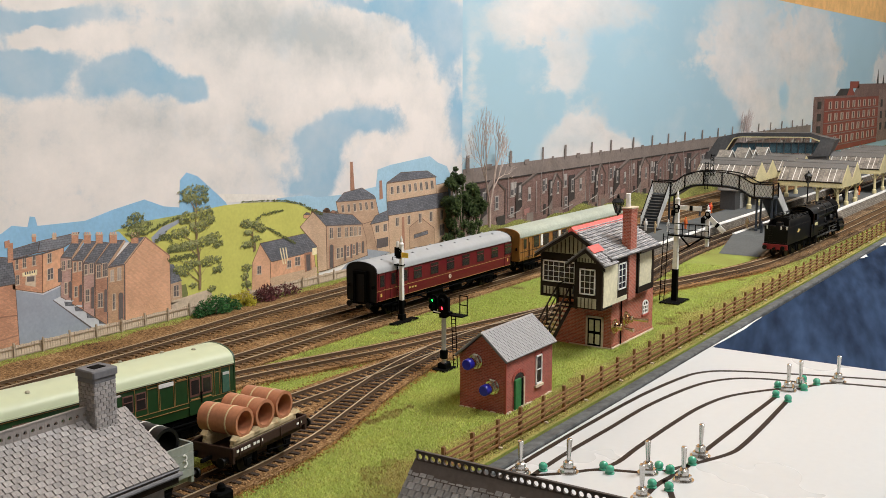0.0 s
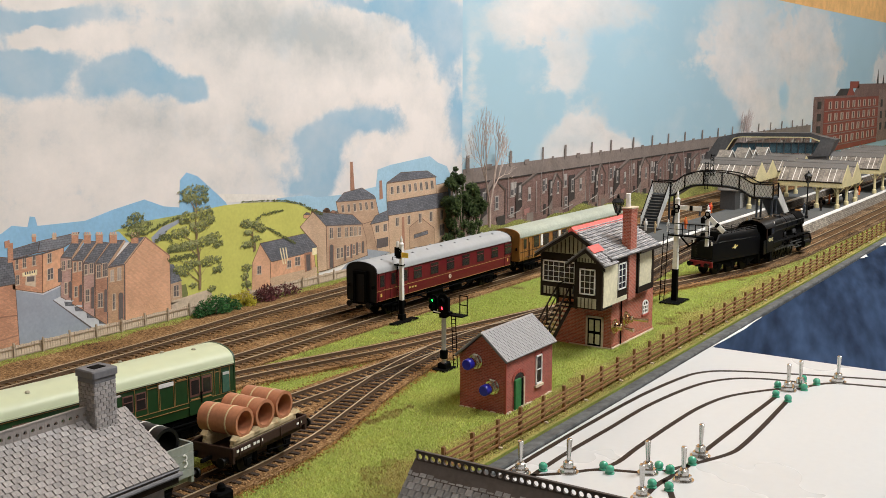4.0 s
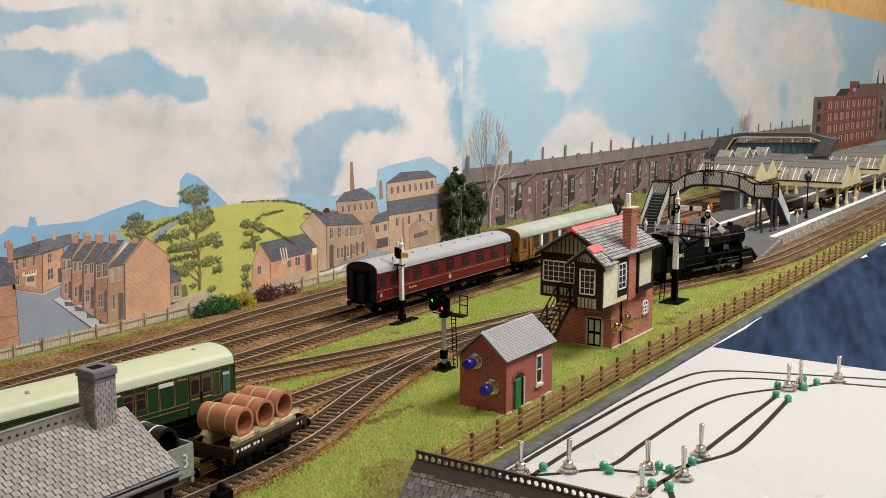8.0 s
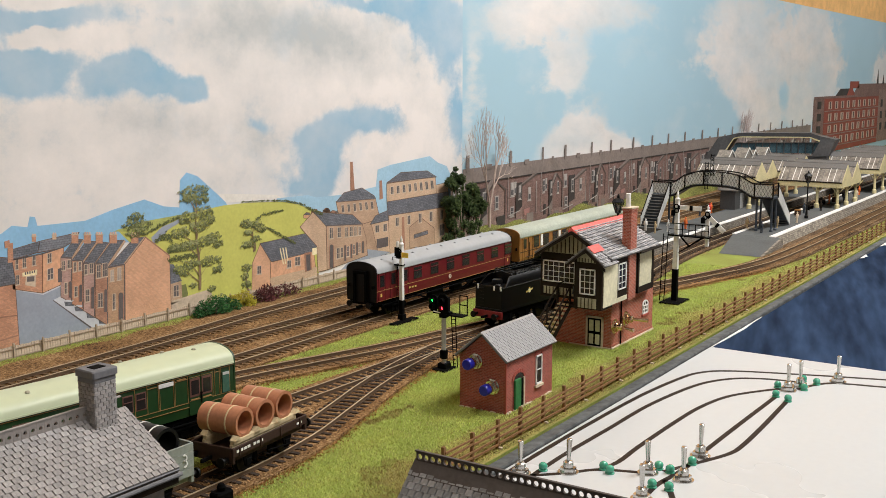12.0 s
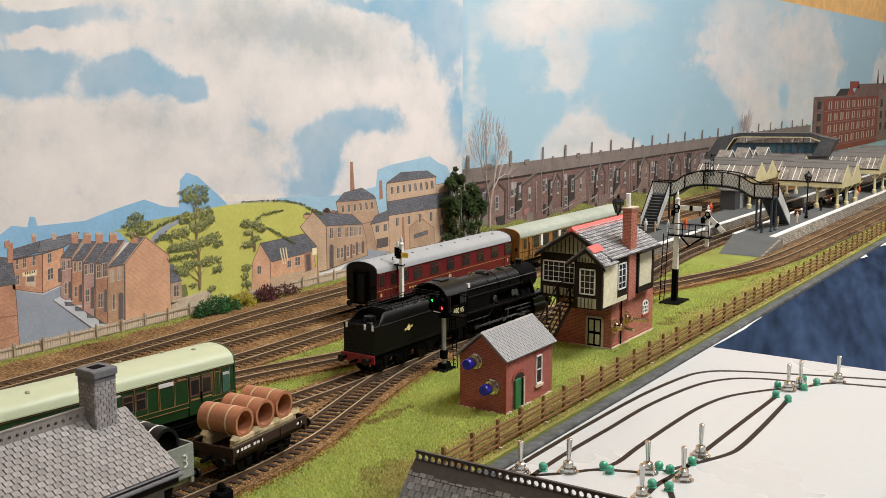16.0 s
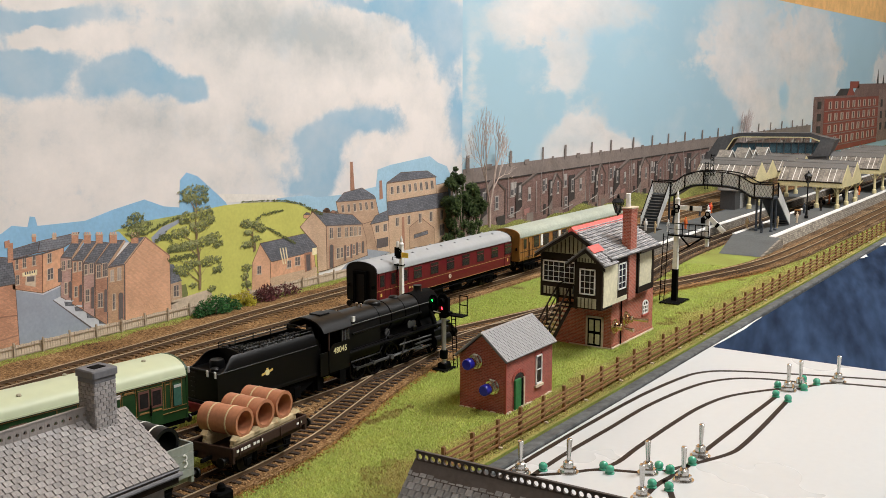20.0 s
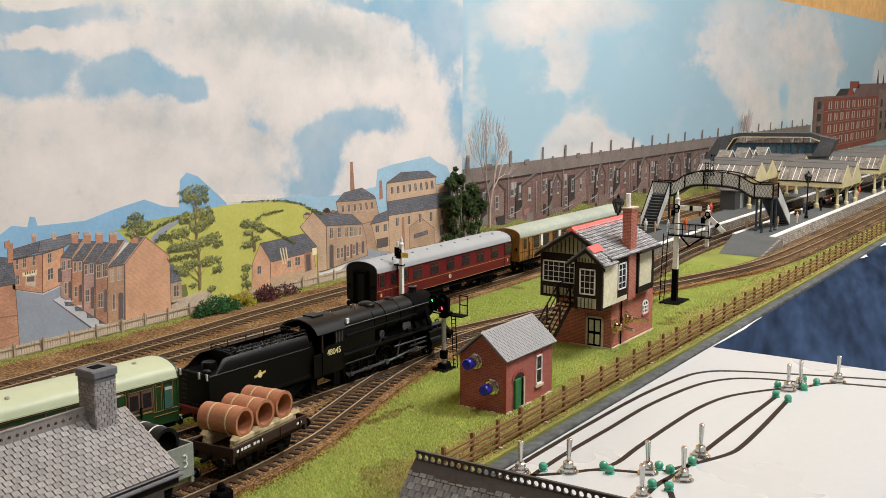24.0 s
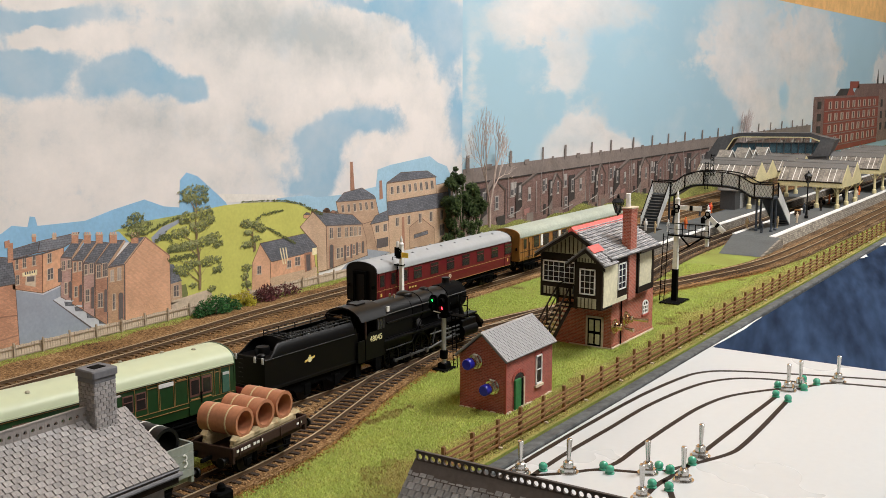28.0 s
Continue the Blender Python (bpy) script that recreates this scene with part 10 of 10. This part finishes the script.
printed_hedge([(857.4, 72.8, 1.2), (869.9, 66.3, 1.9), (886.3, 58.0, 1.9), (903.1, 49.5, 1.9)], 45)
printed_hedge([(818.5, 104.4, 0.7), (853.1, 102.4, 0.7), (884.9, 100.0, 1.0), (922.8, 91.3, 1.2)], 46)
printed_hedge([(922.8, 89.4, 1.2), (937.5, 82.7, 1.9), (952.5, 77.2, 1.9)], 47)

# long brick terrace on the far wall: one house after another, with outriggers, chimneys and yards
def terrace_house(x, w, k):
    h = tagged(thing("terrace_house", "printed smoky brick terrace house with rear yard", "printed house", 0, 0, 0), group="terrace houses")
    rng = random.Random(k)
    def c(name, x0, x1, z0, z1, y, m, parent=h):
        return part(name, Shape().box(x0, x1, y - 0.5, y, z0, z1), m, parent)
    c("wall", x, x + w, 4, 92, 803.4, "terrace_wall")
    part("roof", Shape().prism([(x - 0.5, 87), (x + w + 0.5, 87), (x + w, 108), (x, 108)], "y", 802.4, 802.9), "terrace_roof", h)
    # shadow under the eave, printed as a dark strip
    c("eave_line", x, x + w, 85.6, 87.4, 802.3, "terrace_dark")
    xo = x + w * rng.uniform(0.42, 0.55)
    wo = w * rng.uniform(0.36, 0.44)
    top = rng.uniform(66, 78)
    gable = k % 2 == 0
    peak = (xo + wo * 0.42, top + 15) if gable else (xo + wo, top + 11)
    part("outrigger", Shape().prism([(xo, 4), (xo, top), peak, (xo + wo, top if gable else top + 11), (xo + wo, 4)], "y", 801.8, 802.3), "terrace_wall" if k % 3 else "terrace_light", h)
    gap = w * rng.uniform(0.16, 0.26)
    # dark sheet for the shade in the recess beside the outrigger
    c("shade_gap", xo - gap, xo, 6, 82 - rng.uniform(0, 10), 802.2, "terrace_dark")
    # the near slope of the outrigger's roof, then its dark verge
    part("outrigger_roof", Shape().prism([(xo - gap * 0.55, top - 3), (xo, top - 1), (peak[0], peak[1] + 1.5), (peak[0] - gap * 0.6, peak[1] + 1.0)], "y", 801.2, 801.7), "terrace_roof", h)
    part("outrigger_verge", Shape().prism([(xo - w * 0.012, top - 2), (peak[0], peak[1] + 1.5), (xo + wo + w * 0.02, (top if gable else top + 11) - 1), (xo + wo, (top if gable else top + 11) - 3.2), (peak[0], peak[1] - 1.6), (xo + w * 0.012, top - 4)], "y", 800.9, 801.2), "terrace_verge", h)
    part("lean_to", Shape().prism([(xo - gap * 0.95, 8), (xo - gap * 0.95, 30), (xo, 40 + rng.uniform(-6, 6)), (xo, 8)], "y", 801.5, 801.9), "terrace_light" if k % 2 else "terrace_roof", h)
    ch = c("chimney", x + w * 0.06, x + w * 0.13, 104, 120, 802.2, "terrace_roof")
    for q in range(2):
        c("chimney_pot", x + w * (0.062 + 0.038 * q), x + w * (0.088 + 0.038 * q), 120, 127, 802.0, "terrace_roof", ch)

    def window(x0, z0, ww, hh, y):
        """A pale sash window with a dark upper and lower light."""
        wd = c("window", x0, x0 + w * ww, z0, z0 + hh, y, "terrace_pane")
        m = w * ww * 0.2
        c("pane", x0 + m, x0 + w * ww - m, z0 + 2, z0 + hh * 0.48, y - 0.5, "terrace_glass", wd)
        c("pane", x0 + m, x0 + w * ww - m, z0 + hh * 0.54, z0 + hh - 2, y - 0.5, "terrace_pane" if rng.random() < 0.5 else "terrace_glass", wd)
        c("sill", x0 - m, x0 + w * ww + m, z0 - 1.6, z0 - 0.2, y, "terrace_pane", wd)

    window(x + w * rng.uniform(0.07, 0.12), 56 + rng.uniform(-3, 3), 0.095, 21, 802.6)
    if k % 3:
        window(x + w * rng.uniform(0.20, 0.24), 58 + rng.uniform(-3, 3), 0.075, 19, 802.6)
    window(xo - gap * 0.6, 50 + rng.uniform(-3, 3), 0.07, 21, 801.6)
    window(xo + wo * rng.uniform(0.3, 0.5), 44 + rng.uniform(-4, 6), 0.085, 20, 801.5)
    if k % 2:
        window(x + w * 0.10, 27, 0.10, 15, 802.6)
    else:
        c("door", x + w * 0.16, x + w * 0.25, 10, 36, 802.4, "terrace_dark")
    if k % 4 == 1:
        part("washing", Shape().prism([(xo + wo * 0.1, 34), (xo + wo * 0.5, 36), (xo + wo * 0.45, 20), (xo + wo * 0.15, 22)], "y", 800.6, 800.9), "terrace_rose", h)
    yard = 17 + rng.uniform(-3, 7)
    c("yard_wall", x, x + w * 0.46, 0, yard, 801.0, "terrace_light" if k % 2 else "terrace_wall")
    c("yard_wall", x + w * 0.46, x + w, 0, yard + rng.uniform(2, 12), 800.9, "terrace_wall" if k % 2 else "terrace_light")
    part("wall_coping", Shape().prism([(x + w * 0.02, yard + 7), (x + w * 0.36, yard + 12), (x + w * 0.36, yard + 10.4), (x + w * 0.02, yard + 5.4)], "y", 800.2, 800.5), "terrace_pane", h)
    shed = x + w * rng.uniform(0.55, 0.75)
    c("shed", shed, shed + w * 0.2, 0, 26 + rng.uniform(-4, 6), 800.6, "terrace_dark" if k % 3 == 0 else "terrace_roof")
    c("low_stack", x + w * 0.5, x + w * (0.58 + 0.06 * rng.random()), 104, 111, 802.1, "terrace_roof")
    c("yard_gate", x + w * 0.3, x + w * 0.38, 0, 19, 800.4, "terrace_dark")
    c("downpipe", x + w * 0.02, x + w * 0.03, 20, 88, 802.2, "terrace_pane")
    c("downpipe", xo + wo * 0.96, xo + wo * 0.99, 12, top, 801.4, "terrace_pane" if k % 2 else "terrace_dark")
    c("gate_post", x + w * 0.39, x + w * 0.405, 0, 24, 800.3, "terrace_pane")


ends = [1262, 1385, 1490, 1565, 1667, 1743, 1842, 1933, 2014, 2103, 2205, 2304] + [2304 + 97 * k for k in range(1, 9)]
for k, (x0, x1) in enumerate(zip(ends, ends[1:])):
    terrace_house(x0, x1 - x0, k)

# red brick block and rooftops at the end of the wall
blk = printed("printed_block", "printed tall red brick building with rows of windows", "printed building")
part("wall", Shape().box(3100, 3215, 802.2, 803.4, 20, 178), "terrace_wall", blk)
part("wall", Shape().box(3215, 3940, 801.8, 803.0, 20, 184), "block_brick", blk)
part("parapet", Shape().box(3100, 3945, 801.2, 801.7, 178, 185), "terrace_wall", blk)
for j in range(4):
    for i in range(9):
        w = part("window", Shape().box(3262 + 74 * i, 3300 + 74 * i, 801.1, 801.7, 42 + 35 * j, 64 + 35 * j), "block_pane", blk)
        part("pane", Shape().box(3276 + 74 * i, 3284 + 74 * i, 800.6, 801.0, 43 + 35 * j, 63 + 35 * j), "terrace_dark", w)
    part("string_course", Shape().box(3216, 3938, 801.0, 801.7, 35 + 35 * j, 38 + 35 * j), "terrace_light", blk)
    part("window", Shape().box(3140, 3180, 801.4, 802.1, 45 + 35 * j, 66 + 35 * j), "terrace_dark", blk)
rf = printed("printed_rooftops", "printed red tiled roofs and turrets of the town", "printed building")
part("roof", Shape().prism([(3330, 180), (3400, 206), (3560, 206), (3560, 180)], "y", 802.6, 803.2), "terrace_dark", rf)
part("gable", Shape().prism([(3480, 184), (3530, 218), (3590, 184)], "y", 802.0, 802.5), "block_brick", rf)
part("chimney", Shape().box(3520, 3640, 802.6, 803.2, 206, 228), "block_brick", rf)
part("roof", Shape().prism([(3560, 184), (3640, 220), (4400, 222), (4400, 150)], "y", 802.6, 803.2), "terrace_wall", rf)
part("wall", Shape().box(3945, 4400, 802.4, 803.0, 20, 200), "terrace_light", rf)
for i in range(5):
    part("turret", Shape().prism([(3900 + 90 * i, 218), (3915 + 90 * i, 268 - 12 * (i % 2)), (3930 + 90 * i, 218)], "y", 802.6, 803.0), "terrace_dark", rf)
for j in range(3):
    for i in range(4):
        part("window", Shape().box(3980 + 90 * i, 4010 + 90 * i, 801.4, 802.2, 60 + 40 * j, 85 + 40 * j), "terrace_dark", rf)

# ---------------------------------------------------------------- planting
def leafy(name, label, category, x, y, clumps, material, size, seed, density=9.0, stem="twig"):
    """A bush of many small tilted leaves round short stems; clumps are (dx, dy, z, radius)."""
    b = thing(name, label, category, x, y, 0, group="lineside bushes" if category == "bush" else "")
    rng = random.Random(seed)
    st, lv = Shape(), Shape()
    for cx, cy, cz, r in clumps:
        st.rod((cx * 0.5, cy * 0.5, 0), (cx, cy, cz), 0.7, 5, 0.3)
        for k in range(int(r * r * density)):
            d = Vector((rng.gauss(0, 1), rng.gauss(0, 1), rng.gauss(0, 1))).normalized() * r * rng.uniform(0.55, 1.08)
            p = Vector((cx, cy, cz)) + d
            if p.z < 0.3:
                continue
            u = Vector((rng.uniform(-1, 1), rng.uniform(-1, 1), rng.uniform(-1, 1))).normalized()
            v = u.orthogonal().normalized()
            s = size * rng.uniform(0.6, 1.3)
            q = [p - u * s, p + v * s * 0.6, p + u * s, p - v * s * 0.6]
            lv.put([tuple(a) for a in q], [(0, 1, 2, 3)])
    part("stem", st, stem, b)
    tagged(part("foliage", lv, material, b), kind="stuff")
    return b


leafy("bush", "dense dark green bush by the picket fence", "bush", 745, 764, [(-26, 0, 5, 6), (-15, 2, 8, 9), (-2, 0, 9, 10), (12, 2, 8, 9), (22, -2, 5, 7), (5, -6, 4, 6)], "leaf_bush", 1.1, 1)
leafy("bush", "yellow flowering bush by the picket fence", "bush", 786, 767, [(-8, 2, 8, 7), (0, 0, 10, 8), (8, 0, 6, 7), (-14, 3, 10, 5), (3, -5, 4, 6)], "leaf_bush_yellow", 1.0, 2)
leafy("bush", "dark red leafed bush by the picket fence", "bush", 822, 766, [(-12, 0, 8, 8), (0, 2, 10, 9), (8, 0, 7, 8), (-4, -5, 4, 6)], "leaf_bush_red", 1.0, 3)
leafy("bush", "dark mixed bush by the picket fence", "bush", 852, 767, [(-6, 0, 7, 8), (6, 0, 7, 7), (14, 0, 4, 6)], "leaf_bush_red", 1.0, 4, 6.0)
rng = random.Random(23)
ivy = []
for k in range(95):
    dx = rng.uniform(-38, 46)
    top = 118 - 0.75 * abs(dx + 18) + (6 if dx > 12 else 0)
    ivy.append((dx, rng.uniform(-2, 7), rng.uniform(6, max(20, top - 8)), rng.uniform(4.5, 9.0)))
ivy += [(-20, 5, 104, 5), (-17, 5, 112, 3.5), (-26, 5, 98, 5), (20, 5, 84, 6), (28, 5, 78, 4)]
leafy("ivy_clump", "tall dark green ivy covering the join of the backdrop", "hedge", 1238, 784, ivy, "leaf_ivy", 1.5, 5, 8.0)
def bare_tree(label, x, y, height, spread, seed, material="twig"):
    """A leafless tree: a straight bole whose limbs part again and again into fine twigs, in a rounded crown."""
    t = thing("bare_tree", label, "tree", x, y)
    rng = random.Random(seed)
    trunk, twigs = Shape(), Shape()

    def grow(p, d, length, r, level):
        q = p + d * length
        (trunk if level < 2 else twigs).rod(p, q, r, 6 if level < 3 else 3, r * 0.74, cap=False)
        if level >= 6:
            return
        side = Vector((-d.z, 0, d.x))
        for k in range(3 if level in (1, 2, 3) else 2):
            lean = rng.uniform(0.25, 0.75) * (1 if (k + level) % 2 else -1) if k < 2 else rng.uniform(-0.25, 0.25)
            e = (d + side * lean + Vector((0, rng.uniform(-0.10, 0.04), 0.10))).normalized()
            grow(p + d * length * rng.uniform(0.72, 1.0), e, length * rng.uniform(0.68, 0.86), max(r * 0.62, 0.28), level + 1)

    grow(Vector((0, 0, 0)), Vector((0.02, 0, 1)).normalized(), height * 0.30, 2.6, 0)
    top = max(v[2] for v in twigs.v)
    wide = max(abs(v[0]) for v in twigs.v)
    for sh in (trunk, twigs):
        sh.v = [(a * spread / wide if c > height * 0.28 else a, max(b, -14.0), c * height / top) for a, b, c in sh.v]
    part("trunk", trunk, material, t, smooth=True)
    tagged(part("branch_work", twigs, material, t), kind="stuff")


bare_tree("leafless pale brown tree in front of the terrace", 1312, 789, 196, 78, 12)
bare_tree("faint leafless tree beyond the far roofs", 2485, 799, 172, 52, 19, "twig_faint")

bank = Shape()
for i in range(90):
    x = 1262 + i * 14
    hgt = 17 + 5 * math.sin(x / 41) + 4 * math.sin(x / 17)
    bank.v += [(x, 756, 0.4), (x, 772, hgt * 0.8), (x, 798, hgt), (x, 798, 0.4)]
    if i:
        o = (i - 1) * 4
        bank.f += [(o, o + 4, o + 5, o + 1), (o + 1, o + 5, o + 6, o + 2), (o + 2, o + 6, o + 7, o + 3)]
structure("grass_bank", bank, "bank_rough", "rough grass bank under the terrace wall")

def scatter(name, points, height, width, lean, material, label, seed):
    """Many single blades, each a thin standing triangle, in one mesh."""
    r = np.random.default_rng(seed)
    p = np.array(points)
    n = len(p)
    a = r.uniform(0, 2 * math.pi, n)
    h = height * r.uniform(0.6, 1.25, n)
    lx, ly = r.normal(0, lean, n), r.normal(0, lean, n)
    w = width * r.uniform(0.7, 1.3, n)
    v = np.empty((n, 3, 3))
    v[:, 0, 0], v[:, 0, 1], v[:, 0, 2] = p[:, 0] - np.cos(a) * w, p[:, 1] - np.sin(a) * w, p[:, 2]
    v[:, 1, 0], v[:, 1, 1], v[:, 1, 2] = p[:, 0] + np.cos(a) * w, p[:, 1] + np.sin(a) * w, p[:, 2]
    v[:, 2, 0], v[:, 2, 1], v[:, 2, 2] = p[:, 0] + lx, p[:, 1] + ly, p[:, 2] + h
    me = bpy.data.meshes.new(name)
    me.from_pydata((v.reshape(-1, 3) * U).tolist(), [], np.arange(3 * n).reshape(n, 3).tolist())
    me.materials.append(M[material])
    return tagged(new(name, me), label, "grass" if "grass" in name else "gravel", kind="stuff")


LINES = ((LOCO_LINE, 0, 4400), (SIDING, 0, 740), (LOOP, 0, 960), (PLATFORM_LINE, 930, 4300))


def clear_of_tracks(x, y):
    """The distance from the nearest of the front lines."""
    return min([abs(y - f(x)) for f, a, b in LINES if a <= x <= b] + [999])


verge = Shape()
for i in range(200):
    x = 470 + i * 19
    w = 362 + 5 * math.sin(x / 37) + 4 * math.sin(x / 13) + (6 if x > 900 else 0) - (34 if x > 1330 else 0) * min(1, (x - 1330) / 150 if x > 1330 else 0)
    verge.v += [(x, 323.2, 0.25), (x, w, 0.25)]
    if i:
        o = (i - 1) * 2
        verge.f.append((o, o + 2, o + 3, o + 1))
structure("verge", verge, "verge_dry", "dry olive earth verge along the lineside fence")
rng = random.Random(77)
green, light, dry = [], [], []
def sow(x0, x1, y0, y1, per, edge=20.0):
    for k in range(int((x1 - x0) * (y1 - y0) * per)):
        x, y = rng.uniform(x0, x1), rng.uniform(y0, y1)
        if clear_of_tracks(x, y) < edge + 5 * noise.noise((x * 0.05, y * 0.05, 3.0)) + rng.uniform(0, 4):
            continue
        if x > 1400 and y > 366 or x > 1200 and 490 < y:
            continue
        if 1394 < x and 417 < y < 500 or 1286 < x and 536 < y:
            continue
        if 624 < x < 695 and 361 < y < 400 or 834 < x < 928 and 377 < y < 433:
            continue
        patch = noise.noise((x * 0.012, y * 0.02, 0.0)) + 0.6 * noise.noise((x * 0.05, y * 0.05, 7.0))
        strip = y < 366 and rng.random() < 1.15 - abs(y - 338) / 25
        bald = math.hypot((x - 490) / 24, (y - 364) / 17) + 0.5 * noise.noise((x * 0.08, y * 0.08, 2.0)) < 0.85
        tone = noise.noise((x * 0.02, y * 0.03, 5.0)) + 0.5 * noise.noise((x * 0.09, y * 0.09, 9.0)) + rng.gauss(0, 0.18)
        if patch > 0.62 or strip or bald and rng.random() < 0.75 or x > 950 and y < 380 and rng.random() < 0.4 or x > 1350 and rng.random() < 0.7 or rng.random() < 0.06:
            dry.append((x, y, 0.0))
        else:
            (light if tone > 0.05 and x < 900 else green).append((x, y, 0.0))


sow(400, 720, 325, 480, 2.0)
sow(480, 1000, 505, 594, 1.5)
sow(720, 1000, 325, 480, 1.6)
sow(1000, 1300, 325, 596, 0.9)
sow(1300, 2000, 325, 420, 0.5)
for k in range(15000):
    x = rng.uniform(440, 1000)
    green.append((x, 777 - 20 * rng.random() ** 1.4 * (0.7 + 0.5 * noise.noise((x * 0.03, 1.0, 0.0))), 1.9))
for k in range(5000):
    x = rng.uniform(1262, 2200)
    q = rng.random()
    green.append((x, 757 + 38 * q, (17 + 5 * math.sin(x / 41) + 4 * math.sin(x / 17)) * min(1.0, 0.2 + q * 1.1)))
scatter("grass", green, 1.5, 0.17, 1.2, "turf", "short bright green static grass", 1)
scatter("grass_light", light, 1.5, 0.17, 1.2, "turf_light", "short fresh yellow-green static grass", 5)
scatter("grass_dry", dry, 1.6, 0.19, 1.2, "turf_dry", "short straw coloured static grass", 2)
chips = []
for f, x0, x1, per in ((LOCO_LINE, 450, 1700, 11), (SIDING, 330, 740, 13), (LOOP, 520, 950, 10), (PLATFORM_LINE, 940, 1500, 7), (BACK_LINE, 440, 1000, 9), (MIDDLE_LINE, 560, 1000, 9), (COACH_LINE, 560, 1000, 9)):
    for k in range(int((x1 - x0) * per)):
        x = rng.uniform(x0, x1)
        o = rng.gauss(0, 16)
        if abs(o) > 29 or abs(abs(o) - 8.25) < 1.2:
            continue
        chips.append((x, f(x) + o, 2.7 if abs(o) < 20 else 0.2))
for k in range(9000):
    chips.append((rng.uniform(440, 1000), rng.uniform(594, 744), 1.1))
fringe = []
for f, x0, x1, side in ((SIDING, 330, 700, -1), (LOCO_LINE, 700, 1300, -1), (LOCO_LINE, 560, 1100, 1), (LOOP, 520, 900, -1)):
    for k in range(int((x1 - x0) * 9)):
        x = rng.uniform(x0, x1)
        fringe.append((x, f(x) + side * (18 + abs(rng.gauss(0, 4.2))), 0.5))
scatter("gravel_rust", fringe, 0.9, 0.8, 0.5, "stones_rust", "rusty brown earth and chips along the track edge", 4)
scatter("gravel", chips, 0.8, 0.75, 0.5, "stones", "fine brown and grey ballast chips", 3)
# a pale scrap of ballast bag lying between the back tracks
sc = thing("card_scrap", "pale torn scrap of card lying on the ballast", "card scrap", 727, 633)
part("scrap", Shape().prism([(-6, -1.6), (-2, -2.6), (4, -1.8), (7, -0.4), (5, 1.6), (-1, 2.2), (-5, 1.0)], "z", 1.4, 2.2), "timber_pale", sc)


# ---------------------------------------------------------------- moving things
# how far the tender's rear beam stands along the line, second by second
TAIL_AT = curve_through([(0, 1367), (0.5, 1346), (1, 1325), (1.5, 1302), (2, 1280), (2.5, 1258), (3, 1235), (3.5, 1213), (5.5, 1127), (6, 1105), (7, 1059),
                         (8, 1013), (9, 964), (10, 914), (10.5, 889), (11, 866), (12, 820), (12.5, 797), (14.5, 705), (15, 680), (15.5, 655.5), (16, 630.8),
                         (16.5, 606), (17, 581.8), (17.5, 557.6), (18, 532.8), (18.5, 511.6), (19, 493.5), (19.5, 480.3), (20, 471), (20.5, 466.2), (21, 464.2), (25.8, 464.2),
                         (26.5, 469.8), (27, 479.7), (27.5, 494.1), (28, 513.2)])
COUPLE_AT = 508.5


def on_line(xa, xb, x_origin):
    """The pose of a vehicle whose two pivots stand at xa and xb on the line, its origin x_origin behind the first."""
    ya, yb = LOCO_LINE(xa), LOCO_LINE(xb)
    a = math.atan2(yb - ya, xb - xa)
    return mm(xa - x_origin * math.cos(a), ya - x_origin * math.sin(a), RAIL, math.degrees(a))


def ahead(x, s):
    """The x that lies s further along the line."""
    t = (LOCO_LINE(x + 5) - LOCO_LINE(x - 5)) / 10
    return x + s / math.hypot(1, t)


def motions():
    times = [0.25 * k for k in range(113)]
    tail, eng, coach = [], [], []
    for t in times:
        x = TAIL_AT(t)
        tail.append((t, on_line(ahead(x, 18), ahead(x, 75), 18)))
        e = ahead(x, 99.8)
        eng.append((t, on_line(ahead(e, 50), ahead(e, 113), 50)))
        back = min(0.0, x - COUPLE_AT) if t > 17 else 0.0
        coach.append((t, mm(GREEN_X + back, GREEN_Y + back * math.tan(radians(GREEN_TURN)), RAIL, GREEN_TURN)))
    walk(tender, tail)
    walk(engine, eng)
    walk(gc, coach)
    # wheels roll without slip; rows every eighth of a second keep each turn small
    for wheels, r, drive in ((TENDER_WHEELS, 8.4, False), (DRIVERS, 10.2, True), ([PONY], 6.9, False)):
        for w in wheels:
            base = w.matrix_basis.translation.copy()
            rows = []
            for k in range(225):
                t = k / 8
                turn = (TAIL_AT(t) - TAIL_AT(0)) / r
                rows.append((t, Matrix.Translation(base) @ Matrix.Rotation(turn, 4, "Y")))
            walk(w, rows)
    for side, (rod, con) in enumerate(zip(RODS, CONRODS)):
        rows, conrows = [], []
        for k in range(225):
            t = k / 8
            a = (TAIL_AT(t) - TAIL_AT(0)) / 10.2 + side * math.pi / 2
            dx, dz = -4.2 * math.cos(a), 4.2 * math.sin(a)
            rows.append((t, mm(81.5 + dx, 0, 10.2 + dz)))
            conrows.append((t, mm(92 + dx, 0, 10.2 + dz, 0, 0, math.degrees(math.asin((10.2 + dz - 11.7) / 42)))))
        walk(rod, rows)
        walk(con, conrows)


motions()
